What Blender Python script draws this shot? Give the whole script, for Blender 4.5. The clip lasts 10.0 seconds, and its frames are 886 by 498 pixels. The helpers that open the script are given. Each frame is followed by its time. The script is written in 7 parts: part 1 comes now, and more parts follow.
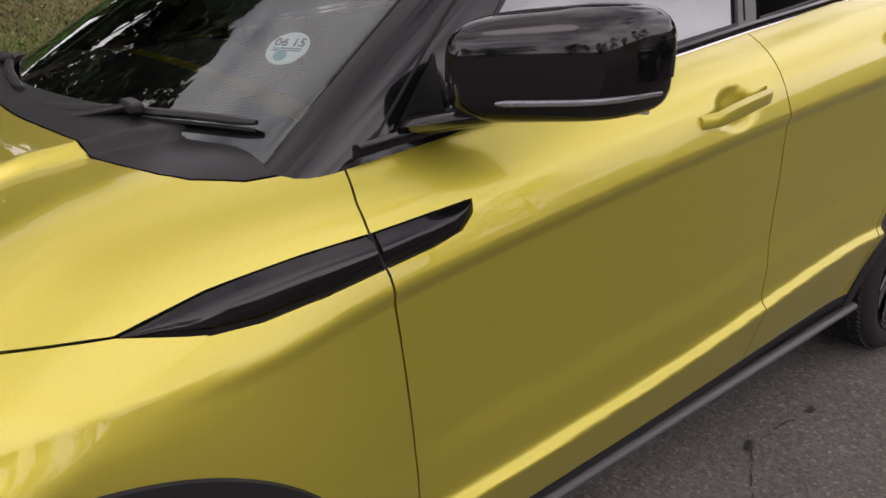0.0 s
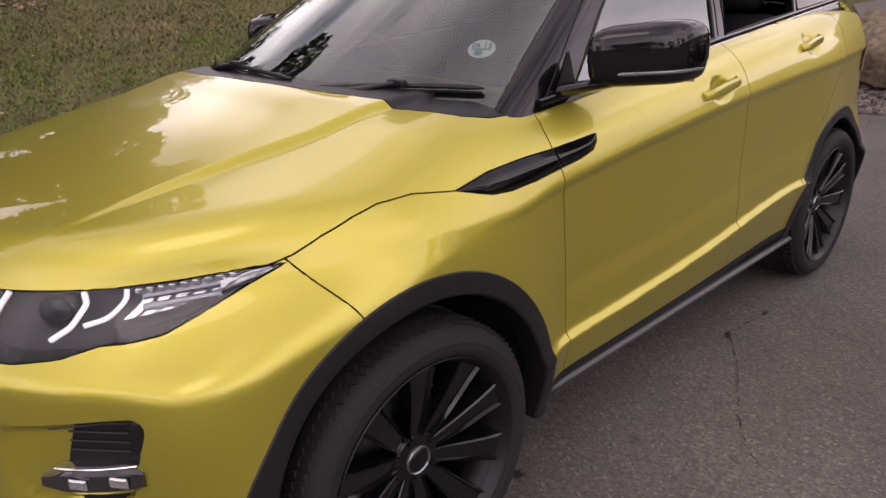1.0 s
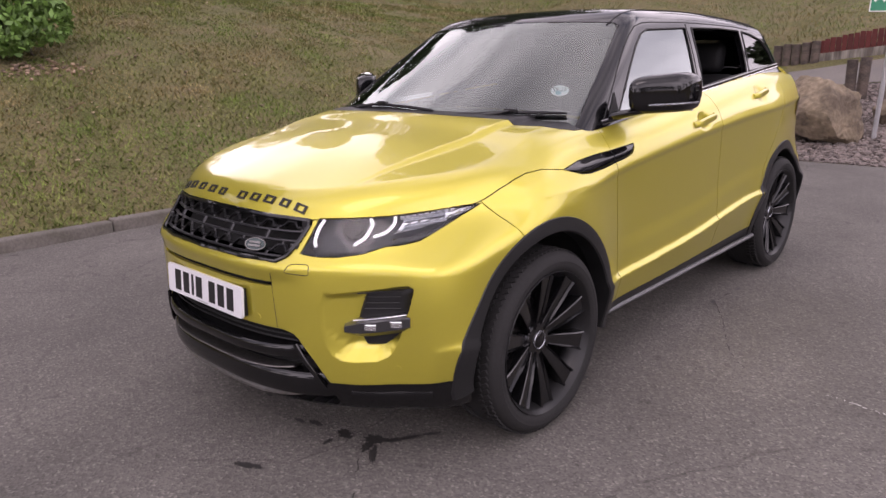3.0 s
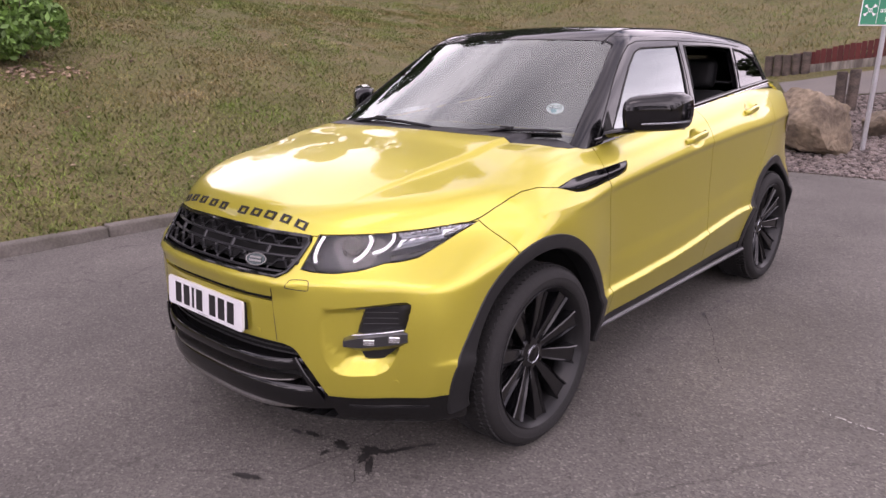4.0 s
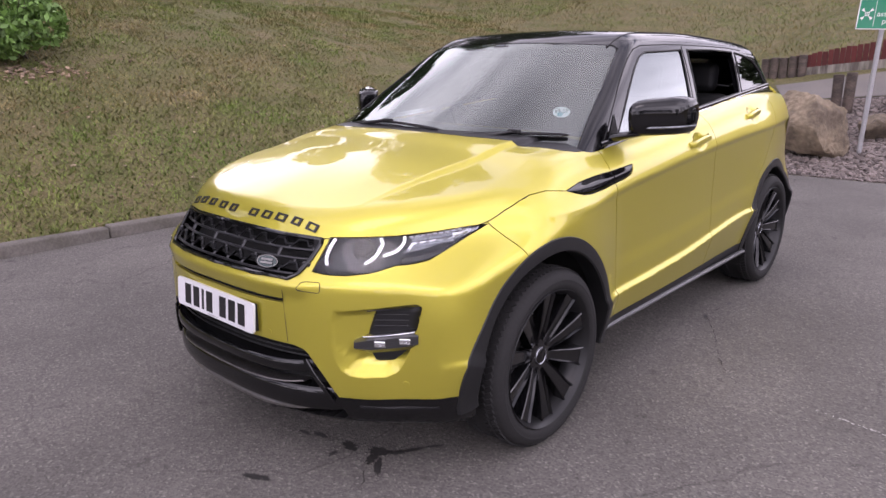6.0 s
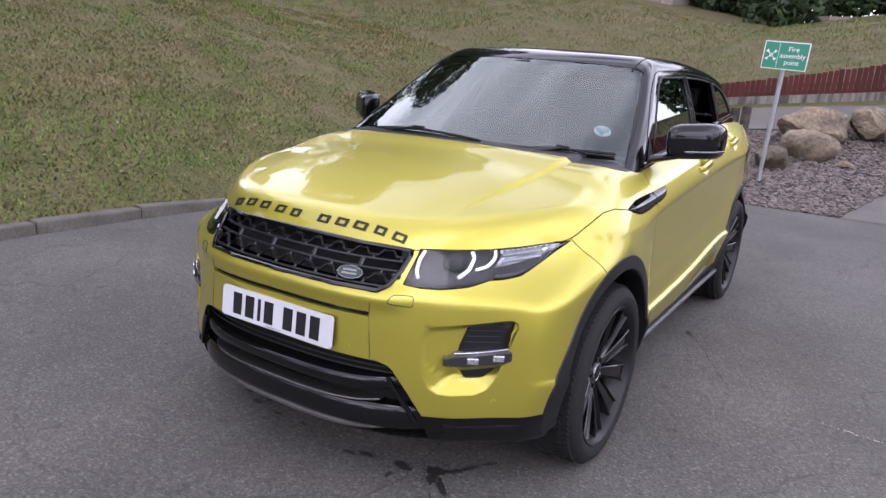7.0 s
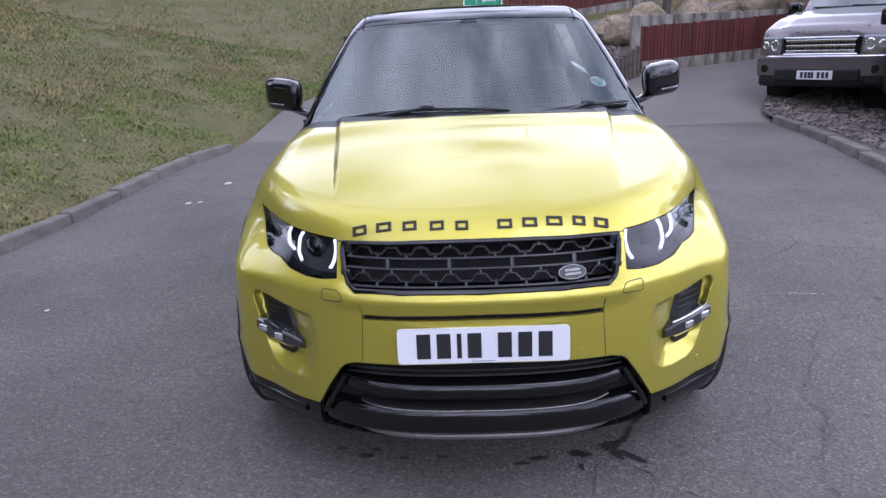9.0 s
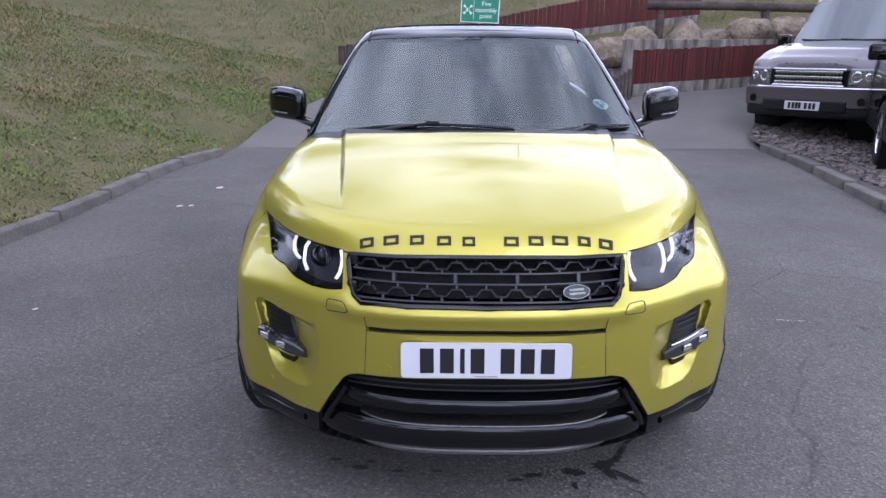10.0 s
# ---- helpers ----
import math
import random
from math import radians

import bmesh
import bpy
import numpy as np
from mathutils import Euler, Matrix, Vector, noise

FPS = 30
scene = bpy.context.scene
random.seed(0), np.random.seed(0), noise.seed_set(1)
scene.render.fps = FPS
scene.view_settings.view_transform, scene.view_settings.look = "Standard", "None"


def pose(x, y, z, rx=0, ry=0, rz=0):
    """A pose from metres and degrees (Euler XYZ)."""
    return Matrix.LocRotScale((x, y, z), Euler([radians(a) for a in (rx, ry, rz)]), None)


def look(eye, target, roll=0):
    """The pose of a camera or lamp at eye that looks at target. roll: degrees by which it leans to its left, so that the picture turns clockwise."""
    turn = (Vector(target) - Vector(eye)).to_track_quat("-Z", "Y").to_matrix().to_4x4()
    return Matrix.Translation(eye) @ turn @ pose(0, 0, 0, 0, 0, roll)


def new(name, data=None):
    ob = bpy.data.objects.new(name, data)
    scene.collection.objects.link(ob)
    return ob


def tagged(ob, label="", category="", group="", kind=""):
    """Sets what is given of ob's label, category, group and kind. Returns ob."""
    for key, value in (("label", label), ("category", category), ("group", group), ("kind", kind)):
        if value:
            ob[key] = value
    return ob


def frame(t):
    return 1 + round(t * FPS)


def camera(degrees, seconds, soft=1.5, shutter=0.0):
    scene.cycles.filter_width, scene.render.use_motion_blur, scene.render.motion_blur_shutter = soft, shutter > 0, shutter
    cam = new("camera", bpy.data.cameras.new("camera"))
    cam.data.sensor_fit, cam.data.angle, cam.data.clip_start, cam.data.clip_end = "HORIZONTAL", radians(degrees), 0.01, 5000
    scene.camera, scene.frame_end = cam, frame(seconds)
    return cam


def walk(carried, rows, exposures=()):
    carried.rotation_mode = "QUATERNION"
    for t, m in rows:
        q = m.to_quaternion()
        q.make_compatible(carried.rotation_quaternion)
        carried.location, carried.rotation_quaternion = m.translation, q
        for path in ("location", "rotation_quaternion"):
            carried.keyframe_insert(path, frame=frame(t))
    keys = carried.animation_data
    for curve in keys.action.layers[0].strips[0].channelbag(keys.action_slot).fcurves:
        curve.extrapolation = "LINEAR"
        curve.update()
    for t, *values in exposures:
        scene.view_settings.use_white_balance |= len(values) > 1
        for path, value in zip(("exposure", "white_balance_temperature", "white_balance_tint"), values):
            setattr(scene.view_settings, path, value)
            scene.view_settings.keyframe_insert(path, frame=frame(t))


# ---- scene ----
cam = camera(64.5, 10.0)
PATH = [
    (0, (1.68, 0.023, 1.383), (0.205, 1.124, 0.6), -1.2),
    (0.5, (1.844, -0.462, 1.36), (0.429, 0.737, 0.612), -2.0),
    (0.8, (1.897, -0.750, 1.383), (0.561, 0.523, 0.612), -0.9),
    (1, (1.944, -0.928, 1.393), (0.589, 0.37, 0.702), -1.2),
    (1.5, (2.091, -1.39, 1.405), (0.668, -0.152, 0.739), -1.4),
    (2, (2.144, -1.758, 1.406), (0.853, -0.33, 0.867), -1.0),
    (2.5, (2.246, -1.993, 1.433), (0.943, -0.555, 0.948), -1.5),
    (2.7, (2.295, -2.042, 1.367), (0.979, -0.628, 0.848), -1.1),
    (4, (2.323, -2.129, 1.434), (1.028, -0.693, 0.923), -0.2),
    (4.5, (2.323, -2.134, 1.437), (1.023, -0.704, 0.924), -0.2),
    (5, (2.324, -2.139, 1.434), (1.02, -0.714, 0.917), -0.5),
    (5.5, (2.323, -2.144, 1.442), (1.01, -0.722, 0.937), -0.4),
    (5.7, (2.327, -2.144, 1.447), (1.022, -0.716, 0.941), -0.4),
    (6.8, (1.864, -2.474, 1.431), (0.743, -0.89, 0.945), 4.3),
    (7, (1.675, -2.560, 1.425), (0.671, -0.903, 0.950), 4.5),
    (7.5, (1.250, -2.692, 1.415), (0.477, -0.921, 0.906), 2.7),
    (8, (0.744, -2.804, 1.402), (0.226, -0.976, 0.777), 0.6),
    (8.5, (0.305, -2.793, 1.436), (0.074, -0.893, 0.854), -1.0),
    (9, (-0.031, -2.827, 1.477), (-0.107, -0.915, 0.895), -2.6),
    (9.5, (-0.097, -2.843, 1.492), (-0.116, -0.921, 0.938), -0.4),
    (10, (-0.105, -2.845, 1.492), (-0.131, -0.922, 0.943), 0.1),
]
EXPOSURES = [(0.0, -1.33, 6650, 27), (0.5, -1.58, 6800, 34), (1.0, -1.45, 6800, 34), (2.5, -1.10, 6600, 33), (4.0, -0.75, 6500, 37), (5.5, -0.75, 6350, 36), (7.0, -0.84, 5800, 27), (8.5, -0.84, 5460, 27), (10.0, -0.92, 5320, 26)]
walk(cam, [(t, look(eye, target, roll)) for t, eye, target, roll in PATH], EXPOSURES)

# ---- world and light ----
world = bpy.data.worlds.new("sky")
scene.world = world
world.use_nodes = True
wn, wl = world.node_tree.nodes, world.node_tree.links
wn.clear()
w_out = wn.new("ShaderNodeOutputWorld")
w_bg = wn.new("ShaderNodeBackground")
w_sky = wn.new("ShaderNodeTexSky")
w_sky.sky_type, w_sky.sun_disc = "NISHITA", False
SUN_EL, SUN_AZ = radians(52), radians(150)
w_sky.sun_elevation, w_sky.sun_rotation = SUN_EL, SUN_AZ
w_co = wn.new("ShaderNodeTexCoord")
w_map = wn.new("ShaderNodeMapping")
w_map.inputs["Scale"].default_value = (1.0, 1.0, 2.2)
w_map.inputs["Location"].default_value = (8.1, -3.7, -9.3)
w_noise = wn.new("ShaderNodeTexNoise")
w_noise.inputs["Scale"].default_value, w_noise.inputs["Detail"].default_value = 2.3, 7.0
w_noise.inputs["Roughness"].default_value = 0.55
w_ramp = wn.new("ShaderNodeValToRGB")
w_ramp.color_ramp.elements[0].position, w_ramp.color_ramp.elements[1].position = 0.28, 0.46
w_cloud = wn.new("ShaderNodeTexNoise")
w_cloud.inputs["Scale"].default_value, w_cloud.inputs["Detail"].default_value = 1.7, 5.0
w_tone = wn.new("ShaderNodeValToRGB")
w_tone.color_ramp.elements[0].position, w_tone.color_ramp.elements[0].color = 0.33, (8.0, 8.2, 8.6, 1)
w_tone.color_ramp.elements[1].position, w_tone.color_ramp.elements[1].color = 0.60, (24.5, 24.5, 24.2, 1)
w_mix = wn.new("ShaderNodeMix")
w_mix.data_type = "RGBA"
wl.new(w_co.outputs["Generated"], w_map.inputs["Vector"])
wl.new(w_map.outputs["Vector"], w_noise.inputs["Vector"])
wl.new(w_map.outputs["Vector"], w_cloud.inputs["Vector"])
wl.new(w_noise.outputs["Fac"], w_ramp.inputs["Fac"])
wl.new(w_cloud.outputs["Fac"], w_tone.inputs["Fac"])
wl.new(w_ramp.outputs["Color"], w_mix.inputs["Factor"])
wl.new(w_sky.outputs["Color"], w_mix.inputs["A"])
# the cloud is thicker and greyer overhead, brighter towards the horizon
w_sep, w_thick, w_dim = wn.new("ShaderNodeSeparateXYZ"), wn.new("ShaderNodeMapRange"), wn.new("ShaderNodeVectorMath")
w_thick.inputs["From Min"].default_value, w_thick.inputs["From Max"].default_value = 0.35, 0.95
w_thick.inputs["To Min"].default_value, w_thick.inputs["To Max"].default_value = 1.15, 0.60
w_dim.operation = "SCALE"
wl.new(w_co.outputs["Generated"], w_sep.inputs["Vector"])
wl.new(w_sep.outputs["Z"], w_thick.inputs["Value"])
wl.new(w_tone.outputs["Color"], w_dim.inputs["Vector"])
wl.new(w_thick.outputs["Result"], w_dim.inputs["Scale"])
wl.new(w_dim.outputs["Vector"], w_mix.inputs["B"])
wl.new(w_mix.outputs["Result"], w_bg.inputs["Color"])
w_bg.inputs["Strength"].default_value = 0.24
wl.new(w_bg.outputs["Background"], w_out.inputs["Surface"])
sun = new("sun", bpy.data.lights.new("sun", "SUN"))
sun.data.energy, sun.data.angle, sun.data.color = 0.75, radians(25), (1.0, 0.95, 0.88)
sun_way = Vector((math.sin(SUN_AZ) * math.cos(SUN_EL), math.cos(SUN_AZ) * math.cos(SUN_EL), math.sin(SUN_EL)))
sun.matrix_world = look(sun_way * 30, (0, 0, 0))


# ---- materials ----
def material(name, color, rough=0.5, metal=0.0, coat=0.0, vary=0.0, scale=20.0, bump=0.0, fine=0.0, spec=0.5, color2=None, scale2=3.0, coat_rough=0.03):
    """A principled surface whose colour varies at two scales, with a fine relief."""
    m = bpy.data.materials.new(name)
    m.use_nodes = True
    n, l = m.node_tree.nodes, m.node_tree.links
    b = n["Principled BSDF"]
    b.inputs["Base Color"].default_value = (*color, 1)
    b.inputs["Roughness"].default_value, b.inputs["Metallic"].default_value = rough, metal
    b.inputs["Coat Weight"].default_value, b.inputs["Coat Roughness"].default_value = coat, coat_rough
    b.inputs["Specular IOR Level"].default_value = spec
    if not (vary or bump or color2):
        return m
    co = n.new("ShaderNodeTexCoord")
    big, small = n.new("ShaderNodeTexNoise"), n.new("ShaderNodeTexNoise")
    for t, s in ((big, scale2), (small, scale)):
        t.inputs["Scale"].default_value, t.inputs["Detail"].default_value = s, 6.0
        l.new(co.outputs["Object"], t.inputs["Vector"])
    if color2:
        ramp = n.new("ShaderNodeValToRGB")
        ramp.color_ramp.elements[0].position, ramp.color_ramp.elements[1].position = 0.4, 0.62
        l.new(big.outputs["Fac"], ramp.inputs["Fac"])
        mix = n.new("ShaderNodeMix")
        mix.data_type = "RGBA"
        l.new(ramp.outputs["Color"], mix.inputs["Factor"])
        mix.inputs["A"].default_value, mix.inputs["B"].default_value = (*color, 1), (*color2, 1)
        base = mix.outputs["Result"]
    else:
        rgb = n.new("ShaderNodeRGB")
        rgb.outputs[0].default_value = (*color, 1)
        base = rgb.outputs[0]
    if vary:
        hsv = n.new("ShaderNodeHueSaturation")
        mr = n.new("ShaderNodeMapRange")
        mr.inputs["From Min"].default_value, mr.inputs["From Max"].default_value = 0.25, 0.75
        mr.inputs["To Min"].default_value, mr.inputs["To Max"].default_value = 1 - vary, 1 + vary
        l.new(small.outputs["Fac"], mr.inputs["Value"])
        l.new(mr.outputs["Result"], hsv.inputs["Value"])
        l.new(base, hsv.inputs["Color"])
        base = hsv.outputs["Color"]
    l.new(base, b.inputs["Base Color"])
    if bump:
        bp = n.new("ShaderNodeBump")
        bp.inputs["Strength"].default_value, bp.inputs["Distance"].default_value = 1.0, bump
        l.new(small.outputs["Fac"], bp.inputs["Height"])
        l.new(bp.outputs["Normal"], b.inputs["Normal"])
    return m


def random_tint(m, amount):
    """Vary a material's brightness from piece to piece."""
    n, l = m.node_tree.nodes, m.node_tree.links
    b = n["Principled BSDF"]
    info, mr, hsv = n.new("ShaderNodeObjectInfo"), n.new("ShaderNodeMapRange"), n.new("ShaderNodeHueSaturation")
    mr.inputs["To Min"].default_value, mr.inputs["To Max"].default_value = 1 - amount, 1 + amount
    l.new(info.outputs["Random"], mr.inputs["Value"])
    l.new(mr.outputs["Result"], hsv.inputs["Value"])
    if b.inputs["Base Color"].is_linked:
        l.new(b.inputs["Base Color"].links[0].from_socket, hsv.inputs["Color"])
    else:
        hsv.inputs["Color"].default_value = b.inputs["Base Color"].default_value
    l.new(hsv.outputs["Color"], b.inputs["Base Color"])
    return m


def glass_material(name, tint, rough=0.0, ior=1.7, sheen=(1, 1, 1)):
    m = bpy.data.materials.new(name)
    m.use_nodes = True
    n, l = m.node_tree.nodes, m.node_tree.links
    n.clear()
    out, mix, gloss, clear = n.new("ShaderNodeOutputMaterial"), n.new("ShaderNodeMixShader"), n.new("ShaderNodeBsdfGlossy"), n.new("ShaderNodeBsdfTransparent")
    fres = n.new("ShaderNodeFresnel")
    fres.inputs["IOR"].default_value = ior
    gloss.inputs["Roughness"].default_value = rough
    gloss.inputs["Color"].default_value = (*sheen, 1)
    clear.inputs["Color"].default_value = (*tint, 1)
    l.new(fres.outputs["Fac"], mix.inputs["Fac"])
    l.new(clear.outputs["BSDF"], mix.inputs[1])
    l.new(gloss.outputs["BSDF"], mix.inputs[2])
    l.new(mix.outputs["Shader"], out.inputs["Surface"])
    return m


def glow_material(name, color, strength):
    m = material(name, color, 0.3)
    b = m.node_tree.nodes["Principled BSDF"]
    b.inputs["Emission Color"].default_value, b.inputs["Emission Strength"].default_value = (*color, 1), strength
    return m


PAINT = material("yellow_metallic_paint", (0.515, 0.452, 0.050), 0.42, 0.76, 0.84, 0.10, 900.0, coat_rough=0.012)
PAINT.node_tree.nodes["Principled BSDF"].inputs["Coat IOR"].default_value = 1.55
BLACK_GLOSS = material("gloss_black", (0.004, 0.004, 0.0045), 0.05)
BLACK_PLASTIC = material("black_plastic", (0.011, 0.011, 0.0115), 0.42, 0.0, 0.0, 0.15, 250.0, 0.0004, spec=0.35)
BLACK_MATT = material("black_void", (0.006, 0.006, 0.006), 0.9)
RUBBER = material("tyre_rubber", (0.018, 0.0175, 0.0175), 0.78, 0.0, 0.0, 0.2, 120.0, 0.0006, spec=0.25)
SEAL = material("rubber_seal", (0.01, 0.01, 0.01), 0.6)
RIM_BLACK = material("black_alloy", (0.005, 0.005, 0.0055), 0.10, 0.0, 0.0, spec=0.55)
BARREL = material("black_alloy_barrel", (0.008, 0.008, 0.0085), 0.38, 0.0, 0.0, 0.1, 150.0, spec=0.4)
CHROME = material("chrome", (0.75, 0.75, 0.77), 0.12, 1.0)
GREY_METAL = material("brake_steel", (0.25, 0.24, 0.23), 0.45, 1.0, 0.0, 0.2, 60.0)
LAMP_DARK = material("lamp_housing", (0.040, 0.040, 0.045), 0.4, 0.3, 0.0, 0.1, 40.0)
LAMP_GREY = material("lamp_reflector", (0.30, 0.31, 0.33), 0.25, 0.8)
LED = glow_material("led_white", (1.0, 1.0, 1.0), 1.6)
SCREEN_GLASS = glass_material("windscreen_glass", (0.74, 0.78, 0.76), 0.0, 2.0, (0.93, 1.0, 0.96))
GLASS = glass_material("window_glass", (0.16, 0.18, 0.18), 0.0, 2.75, (0.93, 1.0, 1.0))
GLASS_DARK = glass_material("privacy_glass", (0.10, 0.10, 0.11), 0.0, 1.45)
LENS = glass_material("lamp_lens", (0.93, 0.94, 0.95), 0.0, 1.45)
PLATE_WHITE = material("plate_white", (0.66, 0.66, 0.68), 0.35, 0.0, 0.3, 0.04, 300.0)
PLATE_BLACK = material("plate_black", (0.012, 0.012, 0.014), 0.4)
INTERIOR = material("interior_black", (0.010, 0.010, 0.011), 0.65, 0.0, 0.0, 0.2, 90.0, 0.0008)
CABIN_LINING = material("grey_headlining", (0.05, 0.05, 0.048), 0.85, 0.0, 0.0, 0.1, 200.0, 0.0004)


# ---- mesh helpers ----
def mesh_object(name, verts, faces, mat, parent=None, label="", smooth=False):
    me = bpy.data.meshes.new(name)
    me.from_pydata([tuple(v) for v in verts], [], [tuple(int(i) for i in f) for f in faces])
    me.update()
    ob = new(name, me)
    if mat:
        me.materials.append(mat)
    if smooth:
        me.shade_smooth()
    if parent:
        ob.parent = parent
    if label:
        ob["label"] = label
    return ob


def part(name, bm, mat, parent=None, label="", smooth=False):
    """Link a bmesh as one mesh object under a thing or a part."""
    bmesh.ops.recalc_face_normals(bm, faces=bm.faces)
    me = bpy.data.meshes.new(name)
    bm.to_mesh(me)
    bm.free()
    me.materials.append(mat)
    if smooth:
        me.shade_smooth()
        me.set_sharp_from_angle(angle=radians(38))
    ob = new(name, me)
    if parent:
        ob.parent = parent
    if label:
        ob["label"] = label
    return ob


def thing(name, label, category, m=None, group="", kind=""):
    ob = new(name)
    if m is not None:
        ob.matrix_world = m
    return tagged(ob, label, category, group, kind)


def box(bm, lo, hi, m=None, bevel=0.0, segments=2):
    """Add a box between two corners, its edges rounded."""
    before = set(bm.verts)
    c = [(a + b) / 2 for a, b in zip(lo, hi)]
    s = [abs(b - a) for a, b in zip(lo, hi)]
    r = bmesh.ops.create_cube(bm, size=1.0, matrix=Matrix.Translation(c) @ Matrix.Diagonal((*s, 1)))
    if bevel:
        es = list({e for v in r["verts"] for e in v.link_edges})
        bmesh.ops.bevel(bm, geom=es, offset=bevel, segments=segments, affect="EDGES", profile=0.5)
    if m is not None:
        bmesh.ops.transform(bm, matrix=m, verts=[v for v in bm.verts if v not in before])
    return bm


def cylinder(bm, a, b, r0, r1=None, n=16, caps=True):
    a, b = Vector(a), Vector(b)
    m = Matrix.Translation((a + b) / 2) @ (b - a).to_track_quat("Z", "Y").to_matrix().to_4x4()
    bmesh.ops.create_cone(bm, cap_ends=caps, segments=n, radius1=r0, radius2=r0 if r1 is None else r1, depth=(b - a).length, matrix=m)
    return bm


def tube(bm, pts, r, n=8, closed=False, flat=1.0):
    """Sweep a round (or flattened) section along points."""
    pts = [Vector(p) for p in pts]
    rings = []
    for i, p in enumerate(pts):
        a = pts[(i - 1) % len(pts)] if closed or i else p
        b = pts[(i + 1) % len(pts)] if closed or i < len(pts) - 1 else p
        t = (b - a).normalized()
        u = t.cross(Vector((0, 0, 1)))
        u = u.normalized() if u.length > 1e-4 else Vector((1, 0, 0))
        w = t.cross(u).normalized()
        rr = r[i] if isinstance(r, (list, tuple)) else r
        rings.append([bm.verts.new(p + u * math.cos(k / n * math.tau) * rr * flat + w * math.sin(k / n * math.tau) * rr) for k in range(n)])
    for i in range(len(rings) - (0 if closed else 1)):
        p, q = rings[i], rings[(i + 1) % len(rings)]
        for k in range(n):
            bm.faces.new((p[k], p[(k + 1) % n], q[(k + 1) % n], q[k]))
    if not closed:
        bm.faces.new(rings[0][::-1])
        bm.faces.new(rings[-1])
    return bm


def revolve(bm, profile, n=64, m=None, angle=math.tau):
    """Turn a profile of (radius, along x) round the x axis."""
    rings = []
    full = angle >= math.tau - 1e-6
    for k in range(n if full else n + 1):
        a = angle * k / n
        rings.append([bm.verts.new((m or Matrix()) @ Vector((x, r * math.cos(a), r * math.sin(a)))) for r, x in profile])
    for k in range(n):
        p, q = rings[k], rings[(k + 1) % len(rings)]
        for i in range(len(profile) - 1):
            bm.faces.new((p[i], p[i + 1], q[i + 1], q[i]))
    return bm


def curve_of(xs, ys):
    """A smooth curve through points, for numpy arrays."""
    xs, ys = np.array(xs, float), np.array(ys, float)
    d = np.diff(ys) / np.diff(xs)
    m = np.r_[d[0], np.where(d[1:] * d[:-1] > 0, 2 * d[1:] * d[:-1] / (d[1:] + d[:-1] + 1e-12), 0), d[-1]]

    def at(x):
        x = np.clip(x, xs[0], xs[-1])
        i = np.clip(np.searchsorted(xs, x) - 1, 0, len(xs) - 2)
        h = xs[i + 1] - xs[i]
        t = (x - xs[i]) / h
        return (1 + 2 * t) * (1 - t) ** 2 * ys[i] + t * (1 - t) ** 2 * h * m[i] + t * t * (3 - 2 * t) * ys[i + 1] + t * t * (t - 1) * h * m[i + 1]

    return at


def smax(a, b, k):
    return np.maximum(a, b) + np.maximum(k - np.abs(a - b), 0) ** 2 / (4 * k)


def step(e0, e1, x):
    t = np.clip((x - e0) / (e1 - e0), 0, 1)
    return t * t * (3 - 2 * t)


# ---- the yellow car: the shape of its skin ----
AXLES = ((0.0, 0.36, 0.048), (2.645, 0.398, 0.014))
crease_z = curve_of((-0.9, 0.29, 0.53, 0.91, 1.42, 2.14, 3.0, 3.6), (0.86, 0.885, 0.914, 0.955, 1.0, 1.05, 1.09, 1.10))
low_z = curve_of((-0.9, 0.55, 1.19, 2.19, 3.6), (0.44, 0.457, 0.486, 0.578, 0.6))
belt_z = curve_of((0.3, 0.5, 1.4, 1.96, 2.55, 3.4), (1.09, 1.108, 1.195, 1.245, 1.285, 1.32))
hood_z = curve_of((-1.0, -0.80, -0.72, -0.6, -0.4, -0.2, 0.0, 0.15, 0.3, 0.5, 1.4, 2.55, 3.4), (0.82, 0.897, 0.939, 0.977, 1.024, 1.062, 1.10, 1.135, 1.147, 1.15, 1.225, 1.31, 1.34))
nose_y = curve_of((0.15, 0.24, 0.33, 0.45, 0.6, 0.72, 0.77, 0.87, 0.92, 1.1), (0.10, 0.035, 0.005, 0.0, 0.0, 0.004, 0.035, 0.10, 0.125, 0.2))


